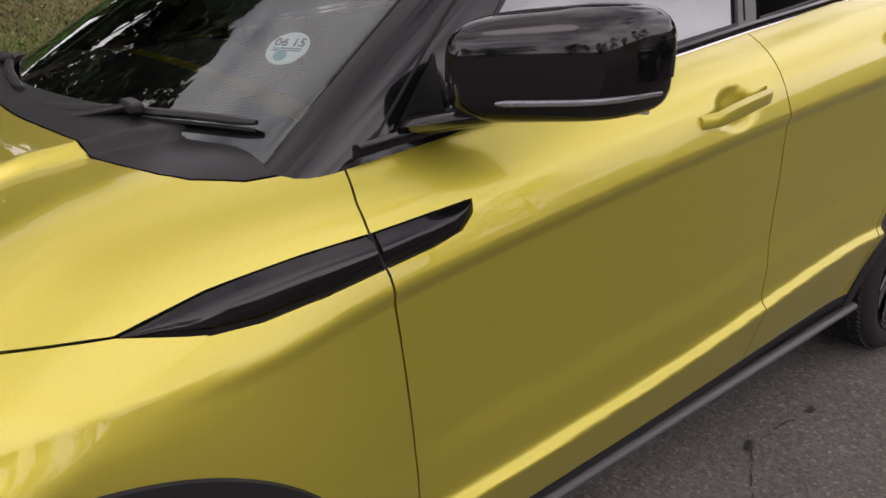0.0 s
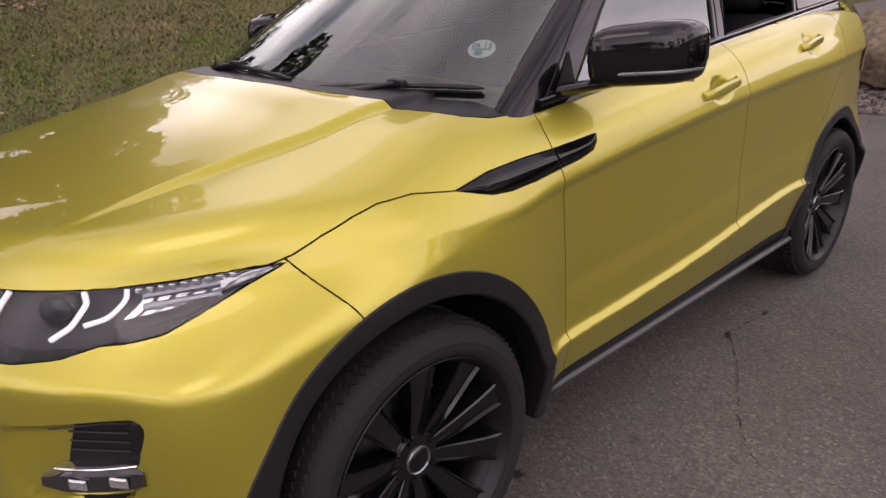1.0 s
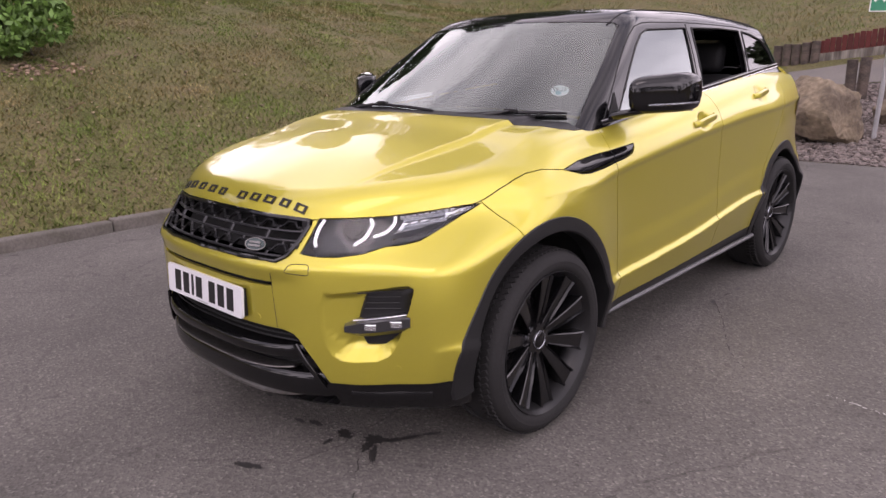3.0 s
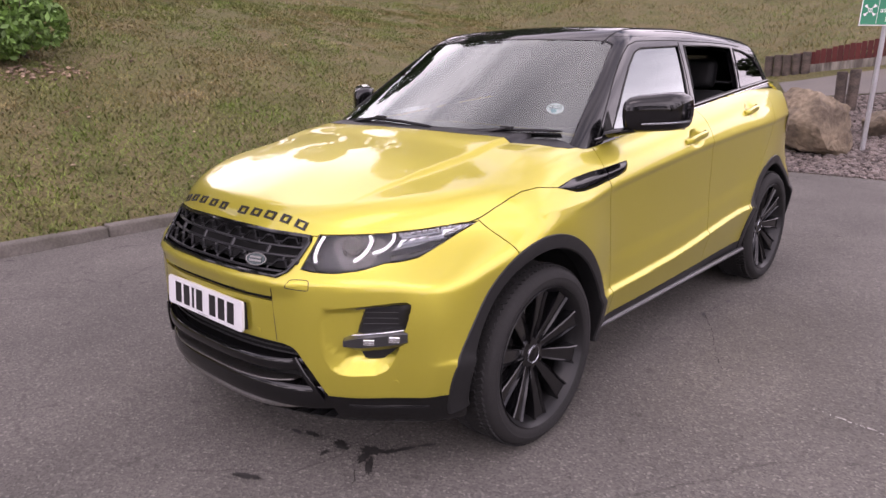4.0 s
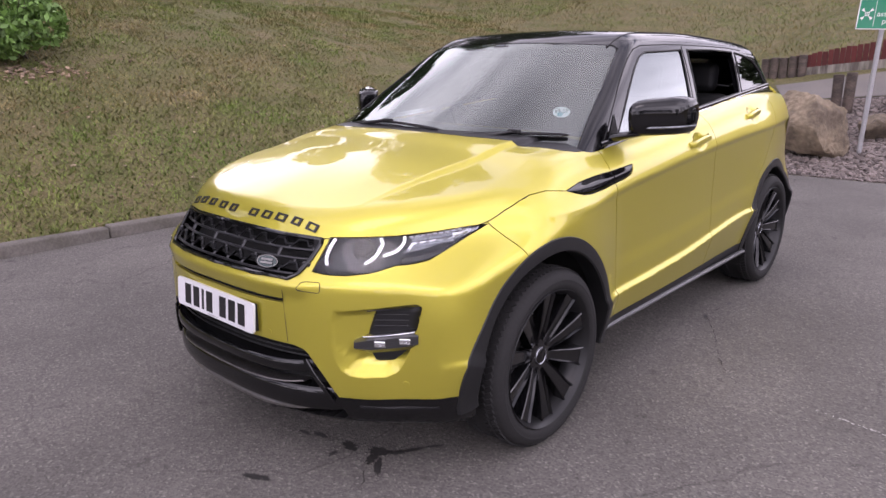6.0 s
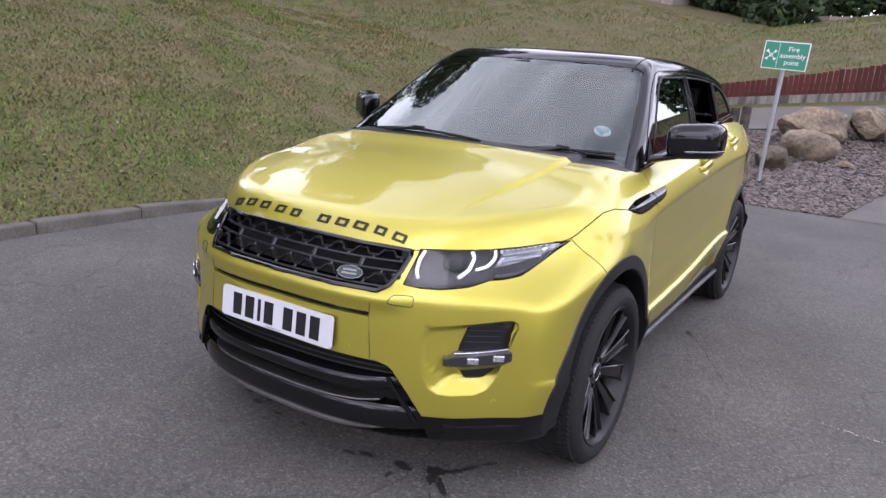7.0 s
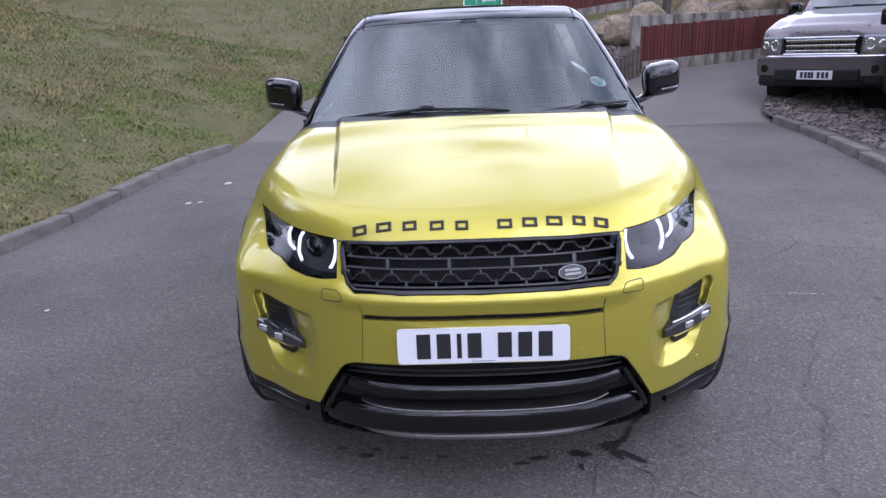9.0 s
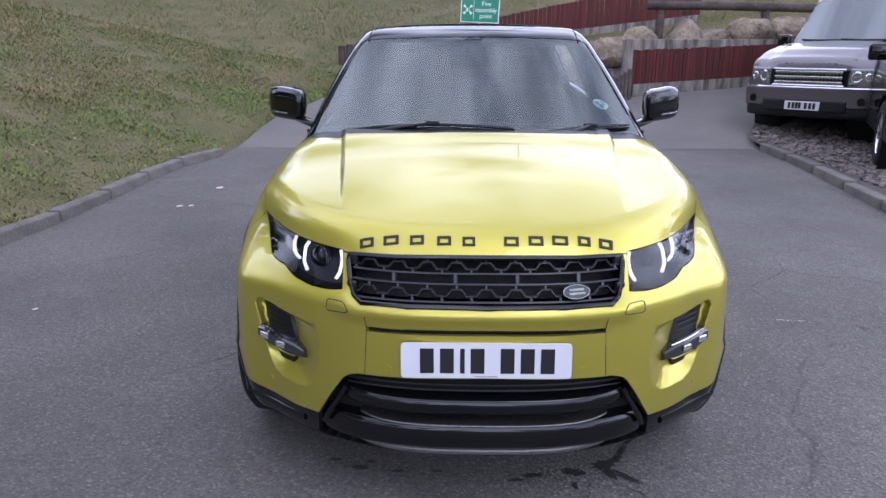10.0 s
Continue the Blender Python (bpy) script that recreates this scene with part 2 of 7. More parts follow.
def side_x(y, z):
    """Half the body's width."""
    zc, zl = crease_z(y), low_z(y)
    d = np.maximum(z - zc, 0)
    upper = 0.897 - 0.25 * d - 1.0 * d * d
    s = np.clip((z - zl) / (zc - zl), 0, 1)
    ledge = step(0.35, 0.6, y)
    mid = 0.892 - 0.006 * np.sin(np.pi * s) - 0.0055 * ledge * step(0.10, 0.175, z - zl) + (0.010 + 0.010 * ledge) * np.exp(-((z - zl) / 0.016) ** 2)
    low = 0.902 + 0.010 * ledge - 0.24 * (zl - z)
    fade = step(0.15, 0.35, y)
    x = np.where(z < zl, low, mid)
    x = x + (upper - x) * step(-0.020, 0.020, z - zc) * fade + (1 - fade) * np.minimum(upper - x, 0) * step(-0.1, 0.1, z - zc)
    for yc, zc, amount in AXLES:
        r = np.hypot(y - yc, z - zc)
        amount = amount * (1 - 0.5 * step(-0.05, -0.38, y))
        x = x + amount * np.exp(-(np.maximum(r - 0.40, 0) / (0.10 + 0.09 * step(0.45, 0.75, z))) ** 2) * step(1.06, 0.84, z)
    haunch = 0.012 * np.exp(-((y - 2.75) / 0.5) ** 2) * np.exp(-((z - 0.98) / 0.2) ** 2)
    for yh, zh in ((1.40, 1.066), (2.21, 1.163)):
        x = x - 0.016 * np.exp(-(((y - yh) / 0.055) ** 2 + ((z - zh) / 0.036) ** 2) ** 2)
    return x + haunch - 0.10 * step(2.35, 3.5, y) * step(0.5, 0.9, z) - 0.03 * step(2.9, 3.6, y) - 0.008 * step(0.2, -0.6, y)


POCKET = [(0.545, 0.641), (0.646, 0.655), (0.741, 0.671), (0.766, 0.674), (0.780, 0.664), (0.783, 0.645), (0.769, 0.596), (0.753, 0.535), (0.740, 0.486), (0.722, 0.440), (0.708, 0.424), (0.685, 0.411), (0.621, 0.404), (0.586, 0.409), (0.562, 0.425), (0.545, 0.455), (0.53, 0.50), (0.525, 0.60)]
POCKET_DEPTH = [0.0]


def fog_mask(a, z):
    """The sculpted pocket round a fog lamp: sharp above and outside, fading inwards."""
    a, z = np.broadcast_arrays(np.asarray(a, float), np.asarray(z, float))
    out = np.zeros(a.shape)
    if not POCKET_DEPTH[0]:
        return out
    m = (a > 0.5) & (a < 0.81) & (z > 0.38) & (z < 0.70)
    if not m.any():
        return out
    p, q = a[m], z[m]
    far = np.full(p.shape, 9.0)
    inside = np.zeros(p.shape, bool)
    for (x0, y0), (x1, y1) in zip(POCKET, POCKET[1:] + POCKET[:1]):
        dx, dy = x1 - x0, y1 - y0
        t = np.clip(((p - x0) * dx + (q - y0) * dy) / (dx * dx + dy * dy), 0, 1)
        far = np.minimum(far, np.hypot(p - x0 - t * dx, q - y0 - t * dy))
        inside ^= ((y0 > q) != (y1 > q)) & (p < dx * (q - y0) / (dy + 1e-12) + x0)
    out[m] = np.where(inside, np.clip(far / (0.014 + 0.046 * step(0.53, 0.45, q)), 0, 1) * np.clip((p + 0.05 * step(0.50, 0.42, q) - 0.53) / 0.09, 0, 1), 0.0)
    return out


def front_y(a, z):
    up = step(0.70, 0.90, z)
    k, n = 0.61 + 0.34 * up, 2.7 + 0.3 * up
    y = -0.875 + nose_y(z) + k * np.maximum(a, 1e-4) ** n
    y = y + POCKET_DEPTH[0] * fog_mask(a, z)
    lip = 0.012 * np.exp(-((z - 0.715) / 0.03) ** 2) * step(0.5, 0.42, a)
    return y - lip - 0.058 * step(0.71, 0.90, a) * step(0.98, 0.58, z)


def top_z(a, y):
    crown = 0.09 - 0.045 * step(-0.1, 0.45, y)
    ridge = 0.58 + 0.13 * (y - 0.23)
    power = 0.020 * step(-0.64, -0.1, y) * step(0.014, -0.014, a - ridge) * step(0.6, 0.25, y)
    return hood_z(y) - crown * a * a + power


def rear_y(a, z):
    return 3.49 - 0.42 * np.maximum(a, 1e-4) ** 3 - 0.10 * step(0.75, 1.3, z) - 0.05 * step(0.45, 0.2, z)


def body_field(p):
    a, y, z = np.abs(p[:, 0]), p[:, 1], p[:, 2]
    f_side = a - side_x(y, z)
    up = step(0.70, 0.90, z)
    k, n = 0.61 + 0.34 * up, 2.7 + 0.3 * up
    slope = k * n * np.maximum(a, 1e-4) ** (n - 1)
    f_front = (front_y(a, z) - y) / np.sqrt(1 + slope * slope)
    f_rear = (y - rear_y(a, z)) / np.sqrt(1 + (1.26 * a * a) ** 2)
    f_top = (z - top_z(a, y)) / 1.04
    f = smax(f_side, f_top, 0.11)
    f = smax(f, f_front, 0.065)
    f = smax(f, f_rear, 0.16)
    return smax(f, 0.205 + 0.07 * step(0.2, 0.45, y) * step(2.45, 2.2, y) - z, 0.04)


roof_z = curve_of((0.7, 0.95, 1.3, 1.8, 2.4, 3.0, 3.4), (1.53, 1.59, 1.628, 1.638, 1.62, 1.575, 1.53))


def screen_y(a, z):
    return 0.165 + 0.50 * a * a + (z - 1.14) / 0.577


def cabin_field(p):
    a, y, z = np.abs(p[:, 0]), p[:, 1], p[:, 2]
    d = z - 1.1
    f_side = (a - (0.794 - 0.29 * d - 0.25 * d * d) * (1 - 0.05 * step(1.6, 3.4, y))) / 1.1
    f_top = z - roof_z(y) + 0.075 * a * a
    f_screen = (screen_y(a, z) - y) / np.sqrt(1 + a * a + 3.0)
    f_rear = (y - 3.22 + 0.45 * a**3 + 0.75 * (z - 1.25)) / 1.3
    f = smax(f_side, f_top, 0.07)
    f = smax(f, f_screen, 0.05)
    return smax(f, smax(f_rear, 1.0 - z, 0.05), 0.07)


def gradient(field, p, e=0.002):
    g = np.stack([(field(p + d) - field(p - d)) / (2 * e) for d in np.eye(3) * e], 1)
    return g


def skin(field, lo, hi, cells):
    """A mesh of quads on the surface field = 0."""
    axes = [np.linspace(a, b, n + 1) for a, b, n in zip(lo, hi, cells)]
    pts = np.stack(np.meshgrid(*axes, indexing="ij"), -1)
    val = np.concatenate([field(s.reshape(-1, 3)) for s in pts]).reshape(pts.shape[:3])
    inside = val < 0
    size = np.array([(b - a) / n for a, b, n in zip(lo, hi, cells)])
    total, count = np.zeros((*cells, 3)), np.zeros(cells)
    crossings = []
    for ax in range(3):
        i0 = [slice(None)] * 3
        i1 = [slice(None)] * 3
        i0[ax], i1[ax] = slice(0, -1), slice(1, None)
        v0, v1 = val[tuple(i0)], val[tuple(i1)]
        hit = (v0 < 0) != (v1 < 0)
        idx = np.argwhere(hit)
        t = v0[hit] / (v0[hit] - v1[hit])
        pos = pts[tuple(idx.T)].copy()
        pos[:, ax] += t * size[ax]
        others = [o for o in range(3) if o != ax]
        ok = np.all([(idx[:, o] > 0) & (idx[:, o] < cells[o]) for o in others], 0)
        for da in (0, 1):
            for db in (0, 1):
                c = idx.copy()
                c[:, others[0]] -= da
                c[:, others[1]] -= db
                good = np.all((c >= 0) & (c < np.array(cells)), 1)
                np.add.at(total, tuple(c[good].T), pos[good])
                np.add.at(count, tuple(c[good].T), 1)
        crossings.append((ax, others, idx[ok], (v0[hit] < 0)[ok]))
    used = count > 0
    number = -np.ones(cells, int)
    number[used] = np.arange(used.sum())
    verts = total[used] / count[used][:, None]
    for _ in range(4):
        g = gradient(field, verts)
        verts = verts - np.clip(field(verts) / np.maximum((g * g).sum(1), 0.2), -0.02, 0.02)[:, None] * g
    quads = []
    for ax, (o0, o1), idx, flip in crossings:
        corner = []
        for da, db in ((0, 0), (1, 0), (1, 1), (0, 1)):
            c = idx.copy()
            c[:, o0] -= da
            c[:, o1] -= db
            corner.append(number[tuple(c.T)])
        q = np.stack(corner, 1)
        turn = flip if ax != 1 else ~flip
        q[turn] = q[turn][:, ::-1]
        quads.append(q)
    quads = np.concatenate(quads)
    c = verts[quads]
    n = np.cross(c[:, 2] - c[:, 0], c[:, 3] - c[:, 1])
    wrong = (n * gradient(field, c.mean(1))).sum(1) < 0
    quads[wrong] = quads[wrong][:, ::-1]
    return verts, quads


def knife(bm, line, axes, where=None):
    """Cut the faces of bm along a line drawn in the plane of two axes, seen along the third."""
    i, j = axes
    lo = (min(p[0] for p in line) - 0.03, min(p[1] for p in line) - 0.03)
    hi = (max(p[0] for p in line) + 0.03, max(p[1] for p in line) + 0.03)

    def near(f, lo, hi):
        a = [v.co[i] for v in f.verts]
        b = [v.co[j] for v in f.verts]
        return max(a) >= lo[0] and min(a) <= hi[0] and max(b) >= lo[1] and min(b) <= hi[1]

    pool = [f for f in bm.faces if lo[0] - 0.03 < f.verts[0].co[i] < hi[0] + 0.03 and lo[1] - 0.03 < f.verts[0].co[j] < hi[1] + 0.03 and near(f, lo, hi) and (where is None or where(f.calc_center_median(), f.normal))]
    for p, q in zip(line, line[1:]):
        a = (min(p[0], q[0]) - 1e-4, min(p[1], q[1]) - 1e-4)
        b = (max(p[0], q[0]) + 1e-4, max(p[1], q[1]) + 1e-4)
        chosen = [f for f in pool if near(f, a, b)]
        if not chosen:
            continue
        co, no = [0, 0, 0], [0, 0, 0]
        co[i], co[j] = p
        no[i], no[j] = -(q[1] - p[1]), q[0] - p[0]
        geom = list({e for f in chosen for e in f.edges}) + list({v for f in chosen for v in f.verts}) + chosen
        res = bmesh.ops.bisect_plane(bm, geom=geom, dist=1e-5, plane_co=co, plane_no=Vector(no).normalized())
        keep = set(chosen)
        pool = [f for f in pool if f not in keep] + [f for f in res["geom"] if isinstance(f, bmesh.types.BMFace)]


def within(poly, x, y):
    """Whether points lie in a polygon."""
    inside = np.zeros(len(x), bool)
    for (x0, y0), (x1, y1) in zip(poly, poly[1:] + poly[:1]):
        crosses = (y0 > y) != (y1 > y)
        inside ^= crosses & (x < (x1 - x0) * (y - y0) / (y1 - y0 + 1e-12) + x0)
    return inside


def rounded(points, steps=5, pull=0.35):
    """A closed outline with its corners rounded."""
    out = []
    n = len(points)
    for k in range(n):
        a, b, c = (Vector(points[(k + d) % n]) for d in (-1, 0, 1))
        p, q = b.lerp(a, pull), b.lerp(c, pull)
        for s in range(steps + 1):
            t = s / steps
            v = p * (1 - t) ** 2 + b * 2 * t * (1 - t) + q * t * t
            out.append((v.x, v.y))
    return out


def panel(name, verts, faces, field, mat, parent, label="", gap=0.002, deep=0.014, flange=True):
    """A sheet-metal panel out of faces of the skin, with a turned-in edge and normals from the field."""
    used = sorted({i for f in faces for i in f})
    back = {i: k for k, i in enumerate(used)}
    co = verts[used].copy()
    fs = [[back[i] for i in f] for f in faces]
    nrm = gradient(field, co)
    nrm /= np.linalg.norm(nrm, axis=1, keepdims=True) + 1e-9
    edge = {}
    for k, f in enumerate(fs):
        for a, b in zip(f, f[1:] + f[:1]):
            edge.setdefault((min(a, b), max(a, b)), []).append((k, a, b))
    rim = [e[0] for e in edge.values() if len(e) == 1]
    shift = np.zeros_like(co)
    weight = np.zeros(len(co))
    for k, a, b in rim:
        d = co[b] - co[a]
        length = np.linalg.norm(d)
        if length < 1e-7:
            continue
        d /= length
        for v in (a, b):
            t = np.cross(nrm[v], d)
            c = co[fs[k]].mean(0) - (co[a] + co[b]) / 2
            shift[v] += t * (1 if t @ c > 0 else -1) * length
            weight[v] += length
    moved = weight > 0
    s = shift[moved]
    co[moved] += s / (np.linalg.norm(s, axis=1, keepdims=True) + 1e-9) * gap
    loops = [nrm[i] for f in fs for i in f]
    if flange:
        low = {}
        extra = []
        for k, a, b in rim:
            for v in (a, b):
                if v not in low:
                    low[v] = len(co) + len(extra)
                    extra.append(co[v] - nrm[v] * deep)
        allco = np.concatenate([co, np.array(extra)]) if extra else co
        for k, a, b in rim:
            f = [b, a, low[a], low[b]]
            fs.append(f)
            n = np.cross(allco[a] - allco[b], allco[low[a]] - allco[b])
            n /= np.linalg.norm(n) + 1e-12
            loops += [n] * 4
        co = allco
    ob = mesh_object(name, co, fs, mat, parent, label, smooth=True)
    ob.data.normals_split_custom_set([tuple(v) for v in loops])
    return ob


# ---- the yellow car: panels ----
car = thing("car", "yellow metallic sport utility car with black roof and wheels", "car")
S, F, T = (1, 2), (0, 2), (0, 1)
HOOD_SIDE = [(-0.31, 0.893), (-0.25, 0.913), (-0.19, 0.941), (-0.12, 0.966), (-0.06, 0.981), (0.03, 0.986), (0.145, 0.972)]
VENT = [(0.145, 0.972), (0.26, 0.992), (0.40, 1.003), (0.51, 1.008), (0.62, 1.016), (0.688, 1.021), (0.683, 1.002), (0.658, 0.982), (0.60, 0.969), (0.52, 0.959), (0.42, 0.946), (0.32, 0.939), (0.25, 0.944), (0.19, 0.960)]
DOOR_FRONT = [(0.52, 1.16), (0.506, 1.09), (0.498, 1.05), (0.502, 1.0), (0.517, 0.945), (0.533, 0.81), (0.546, 0.63), (0.55, 0.44), (0.547, 0.33), (0.547, 0.19)]
DOOR_MID = [(1.58, 1.36), (1.575, 1.2), (1.59, 1.1), (1.605, 1.0), (1.622, 0.86), (1.627, 0.65), (1.61, 0.5), (1.60, 0.19)]
DOOR_REAR = [(2.62, 1.4), (2.60, 1.2), (2.53, 1.02), (2.40, 0.86), (2.27, 0.72), (2.18, 0.55), (2.15, 0.35), (2.15, 0.19)]
SILL = [(0.30, 0.350), (0.5, 0.352), (1.15, 0.357), (2.05, 0.373), (2.36, 0.385)]
FENDER_CUT = [(-0.285, 0.94), (-0.262, 0.905), (-0.232, 0.865), (-0.185, 0.81), (-0.12, 0.70)]
LAMP = [(0.450, 0.766), (0.50, 0.760), (0.56, 0.760), (0.625, 0.770), (0.668, 0.790), (0.700, 0.792), (0.735, 0.802), (0.756, 0.830), (0.780, 0.868), (0.806, 0.900), (0.770, 0.897), (0.707, 0.886), (0.635, 0.878), (0.56, 0.874), (0.455, 0.871)]
GRILLE = [(-0.432, 0.80), (-0.440, 0.850), (-0.436, 0.866), (-0.28, 0.872), (0.0, 0.876), (0.28, 0.872), (0.436, 0.866), (0.440, 0.850), (0.432, 0.80), (0.415, 0.755), (0.39, 0.738), (0.24, 0.738), (0.0, 0.738), (-0.24, 0.738), (-0.39, 0.738), (-0.415, 0.755)]
SLOT = [(-0.365, 0.654), (-0.365, 0.668), (0.0, 0.672), (0.365, 0.668), (0.365, 0.654), (0.0, 0.658)]
INTAKE = [(-0.545, 0.325), (-0.50, 0.405), (-0.452, 0.478), (-0.435, 0.493), (-0.40, 0.503), (0.0, 0.514), (0.40, 0.503), (0.435, 0.493), (0.452, 0.478), (0.50, 0.405), (0.545, 0.325), (0.56, 0.19), (-0.56, 0.19)]
BUMPER_LOW = [(0.53, 0.325), (0.63, 0.322), (0.75, 0.327), (0.86, 0.336), (1.0, 0.34)]
FOG = [(0.625, 0.652), (0.638, 0.660), (0.735, 0.668), (0.75, 0.660), (0.748, 0.58), (0.742, 0.50), (0.712, 0.458), (0.685, 0.446), (0.632, 0.450), (0.612, 0.49), (0.615, 0.57)]
COWL = [(0.0, 0.135), (0.3, 0.15), (0.5, 0.185), (0.575, 0.203), (0.624, 0.220), (0.70, 0.252), (0.741, 0.290), (0.767, 0.345), (0.783, 0.410), (0.792, 0.50), (0.80, 0.60)]
hood_front_z = curve_of((0.0, 0.28, 0.436, 0.56, 0.635, 0.707, 0.77, 0.81), (0.876, 0.872, 0.866, 0.874, 0.878, 0.886, 0.897, 0.905))
cowl_y = curve_of(*zip(*COWL))


def line_at(line, v):
    """The first coordinate of a falling line, by its second."""
    a = sorted((q, p) for p, q in line)
    return np.interp(v, [q for q, _ in a], [p for _, p in a])


def mirrored(line):
    return [(-p, q) for p, q in line]


def closed(line):
    return line + line[:1]


def circle(cy, cz, r, n=56):
    return [(cy + r * math.cos(k / n * math.tau), cz + r * math.sin(k / n * math.tau)) for k in range(n + 1)]


def surf_y(x, z):
    """The body's front at points of its face."""
    x, z = (v.astype(float) for v in np.broadcast_arrays(x, z))
    shape, x, z = x.shape, np.abs(x.ravel()), z.ravel()
    y = front_y(x, z)
    for _ in range(5):
        p = np.stack([x, y, z], 1)
        f0, f1 = body_field(p), body_field(p + (0, 0.001, 0))
        y = y - np.clip(f0 / np.minimum((f1 - f0) * 1000, -0.15), -0.06, 0.06)
    return y.reshape(shape)


ARCH_R = 0.412
bv, bq = skin(body_field, (-1.036, -0.98, 0.13), (1.036, 3.62, 1.45), (112, 212, 82))
bm = bmesh.new()
vs = [bm.verts.new(v) for v in bv]
for q in bq:
    bm.faces.new([vs[i] for i in q])
bm.normal_update()
for yc, zc, _ in AXLES:
    knife(bm, circle(yc, zc, ARCH_R), S, lambda c, n: abs(c.x) > 0.55)
flank = lambda c, n: abs(c.x) > 0.6
along = np.linspace(0.16, 3.15, 60)
CREASES = [[(float(t), float(crease_z(t)) + d) for t in along] for d in (-0.02, -0.01, 0.0, 0.01, 0.02)]
CREASES += [[(float(t), float(low_z(t)) + d) for t in along if 0.4 < t < 2.35] for d in (0.0, 0.008, 0.016, 0.03, 0.10, 0.137, 0.175)]
for line in (*CREASES, HOOD_SIDE, closed(VENT), DOOR_FRONT, DOOR_MID, DOOR_REAR, SILL, FENDER_CUT):
    knife(bm, line, S, flank)
nose = lambda c, n: c.y < -0.1
FRONT_EDGE = [(x, float(hood_front_z(x))) for x in np.linspace(0, 0.81, 19)]
for line in (FRONT_EDGE, closed(LAMP), BUMPER_LOW):
    for l in (line, mirrored(line)):
        knife(bm, l, F, nose)
for d in (-0.015, 0.0, 0.015):
    ridge = [(0.58 + 0.13 * (float(t) - 0.23) + d, float(t)) for t in np.linspace(-0.63, 0.30, 18)]
    for l in (ridge, mirrored(ridge)):
        knife(bm, l, T, lambda c, n: c.z > 0.9 and n.z > 0.4)
pc = Vector((0.655, 0.54))
for shrink in (1.02, 0.965, 0.91):
    rim = [tuple(pc + (Vector(p) - pc) * shrink) for p in rounded(POCKET, 2, 0.3)]
    for l in (rim, mirrored(rim)):
        knife(bm, closed(l), F, lambda c, n: c.y < -0.4)
for line in (GRILLE, SLOT, INTAKE):
    knife(bm, closed(line), F, nose)
cowl_line = [(x, float(cowl_y(x))) for x in np.linspace(0, 0.80, 30)]
for l in (cowl_line, mirrored(cowl_line)):
    knife(bm, l, T, lambda c, n: c.z > 0.98 and n.z > 0.2)
knife(bm, [(3.22, 0.2), (3.22, 1.4)], S)
bm.normal_update()
bm.verts.index_update()
BV = np.array([v.co[:] for v in bm.verts])
for _ in range(2):
    g = gradient(body_field, BV)
    BV = BV - np.clip(body_field(BV) / np.maximum((g * g).sum(1), 0.3), -0.004, 0.004)[:, None] * g
POCKET_DEPTH[0] = 0.045
m = (np.abs(BV[:, 0]) > 0.5) & (np.abs(BV[:, 0]) < 0.81) & (BV[:, 2] > 0.38) & (BV[:, 2] < 0.70) & (BV[:, 1] < -0.3)
BV[m, 1] = surf_y(BV[m, 0], BV[m, 2])
BF = [[v.index for v in f.verts] for f in bm.faces]
BC = np.array([f.calc_center_median()[:] for f in bm.faces])
BN = np.array([f.normal[:] for f in bm.faces])
bm.free()
a, y, z = np.abs(BC[:, 0]), BC[:, 1], BC[:, 2]
kind = np.full(len(BF), "quarter_panel", dtype=object)
front = y < -0.1
side = a > 0.6
kind[y < line_at(DOOR_REAR, z)] = "rear_door"
kind[y < line_at(DOOR_MID, z)] = "front_door"
kind[y < line_at(DOOR_FRONT, z)] = "fender"
kind[(y < line_at(FENDER_CUT, np.clip(z, 0.7, 0.94))) & (y < 0)] = "front_bumper"
hood_edge = np.where(y > -0.31, np.interp(y, *zip(*HOOD_SIDE)), np.interp(a, *zip(*FRONT_EDGE)))
vent_top = np.interp(y, *zip(*VENT[:6]))
hood_edge = np.where(y > 0.145, vent_top, hood_edge)
kind[(z > hood_edge) & (y < line_at(DOOR_FRONT, z))] = "hood"
kind[(y > np.interp(a, *zip(*cowl_line))) & (z > 1.0) & (y < line_at(DOOR_FRONT, z)) & (a < 0.84)] = "cowl"
kind[y > 3.22] = "tailgate"
kind[(z < np.interp(y, *zip(*SILL))) & (y > 0.3) & (y < 2.36) & side] = "sill"
kind[(z < 0.45) & (y > 2.36)] = "rear_valance"
low = np.interp(a, [p for p, _ in BUMPER_LOW], [q for _, q in BUMPER_LOW])
kind[(z < low) & (y < 0.3)] = "lower_bumper"
kind[front & within(LAMP, a, z)] = "lamp"
kind[front & within(GRILLE, BC[:, 0], z)] = "grille"
kind[front & within(SLOT, BC[:, 0], z)] = "slot"
kind[front & within(INTAKE, BC[:, 0], z)] = "intake"
kind[side & within(VENT, y, z)] = "vent"
kind[(BN[:, 2] > 0.5) & (y > 0.58) & (y < 3.2) & (a < 0.755) & (z > 1.0)] = "open_deck"
kind[BN[:, 2] < -0.6] = "underbody"
for yc, zc, _ in AXLES:
    kind[(np.hypot(y - yc, z - zc) < ARCH_R) & (a > 0.55)] = "arch"


def faces_of(name, sign=0):
    return [f for f, k, c in zip(BF, kind, BC) if k == name and (not sign or c[0] * sign > 0)]


def pushed(verts, field, amount, way=None):
    g = gradient(field, verts)
    g /= np.linalg.norm(g, axis=1, keepdims=True) + 1e-9
    return verts - g * amount if way is None else verts + np.array(way) * amount


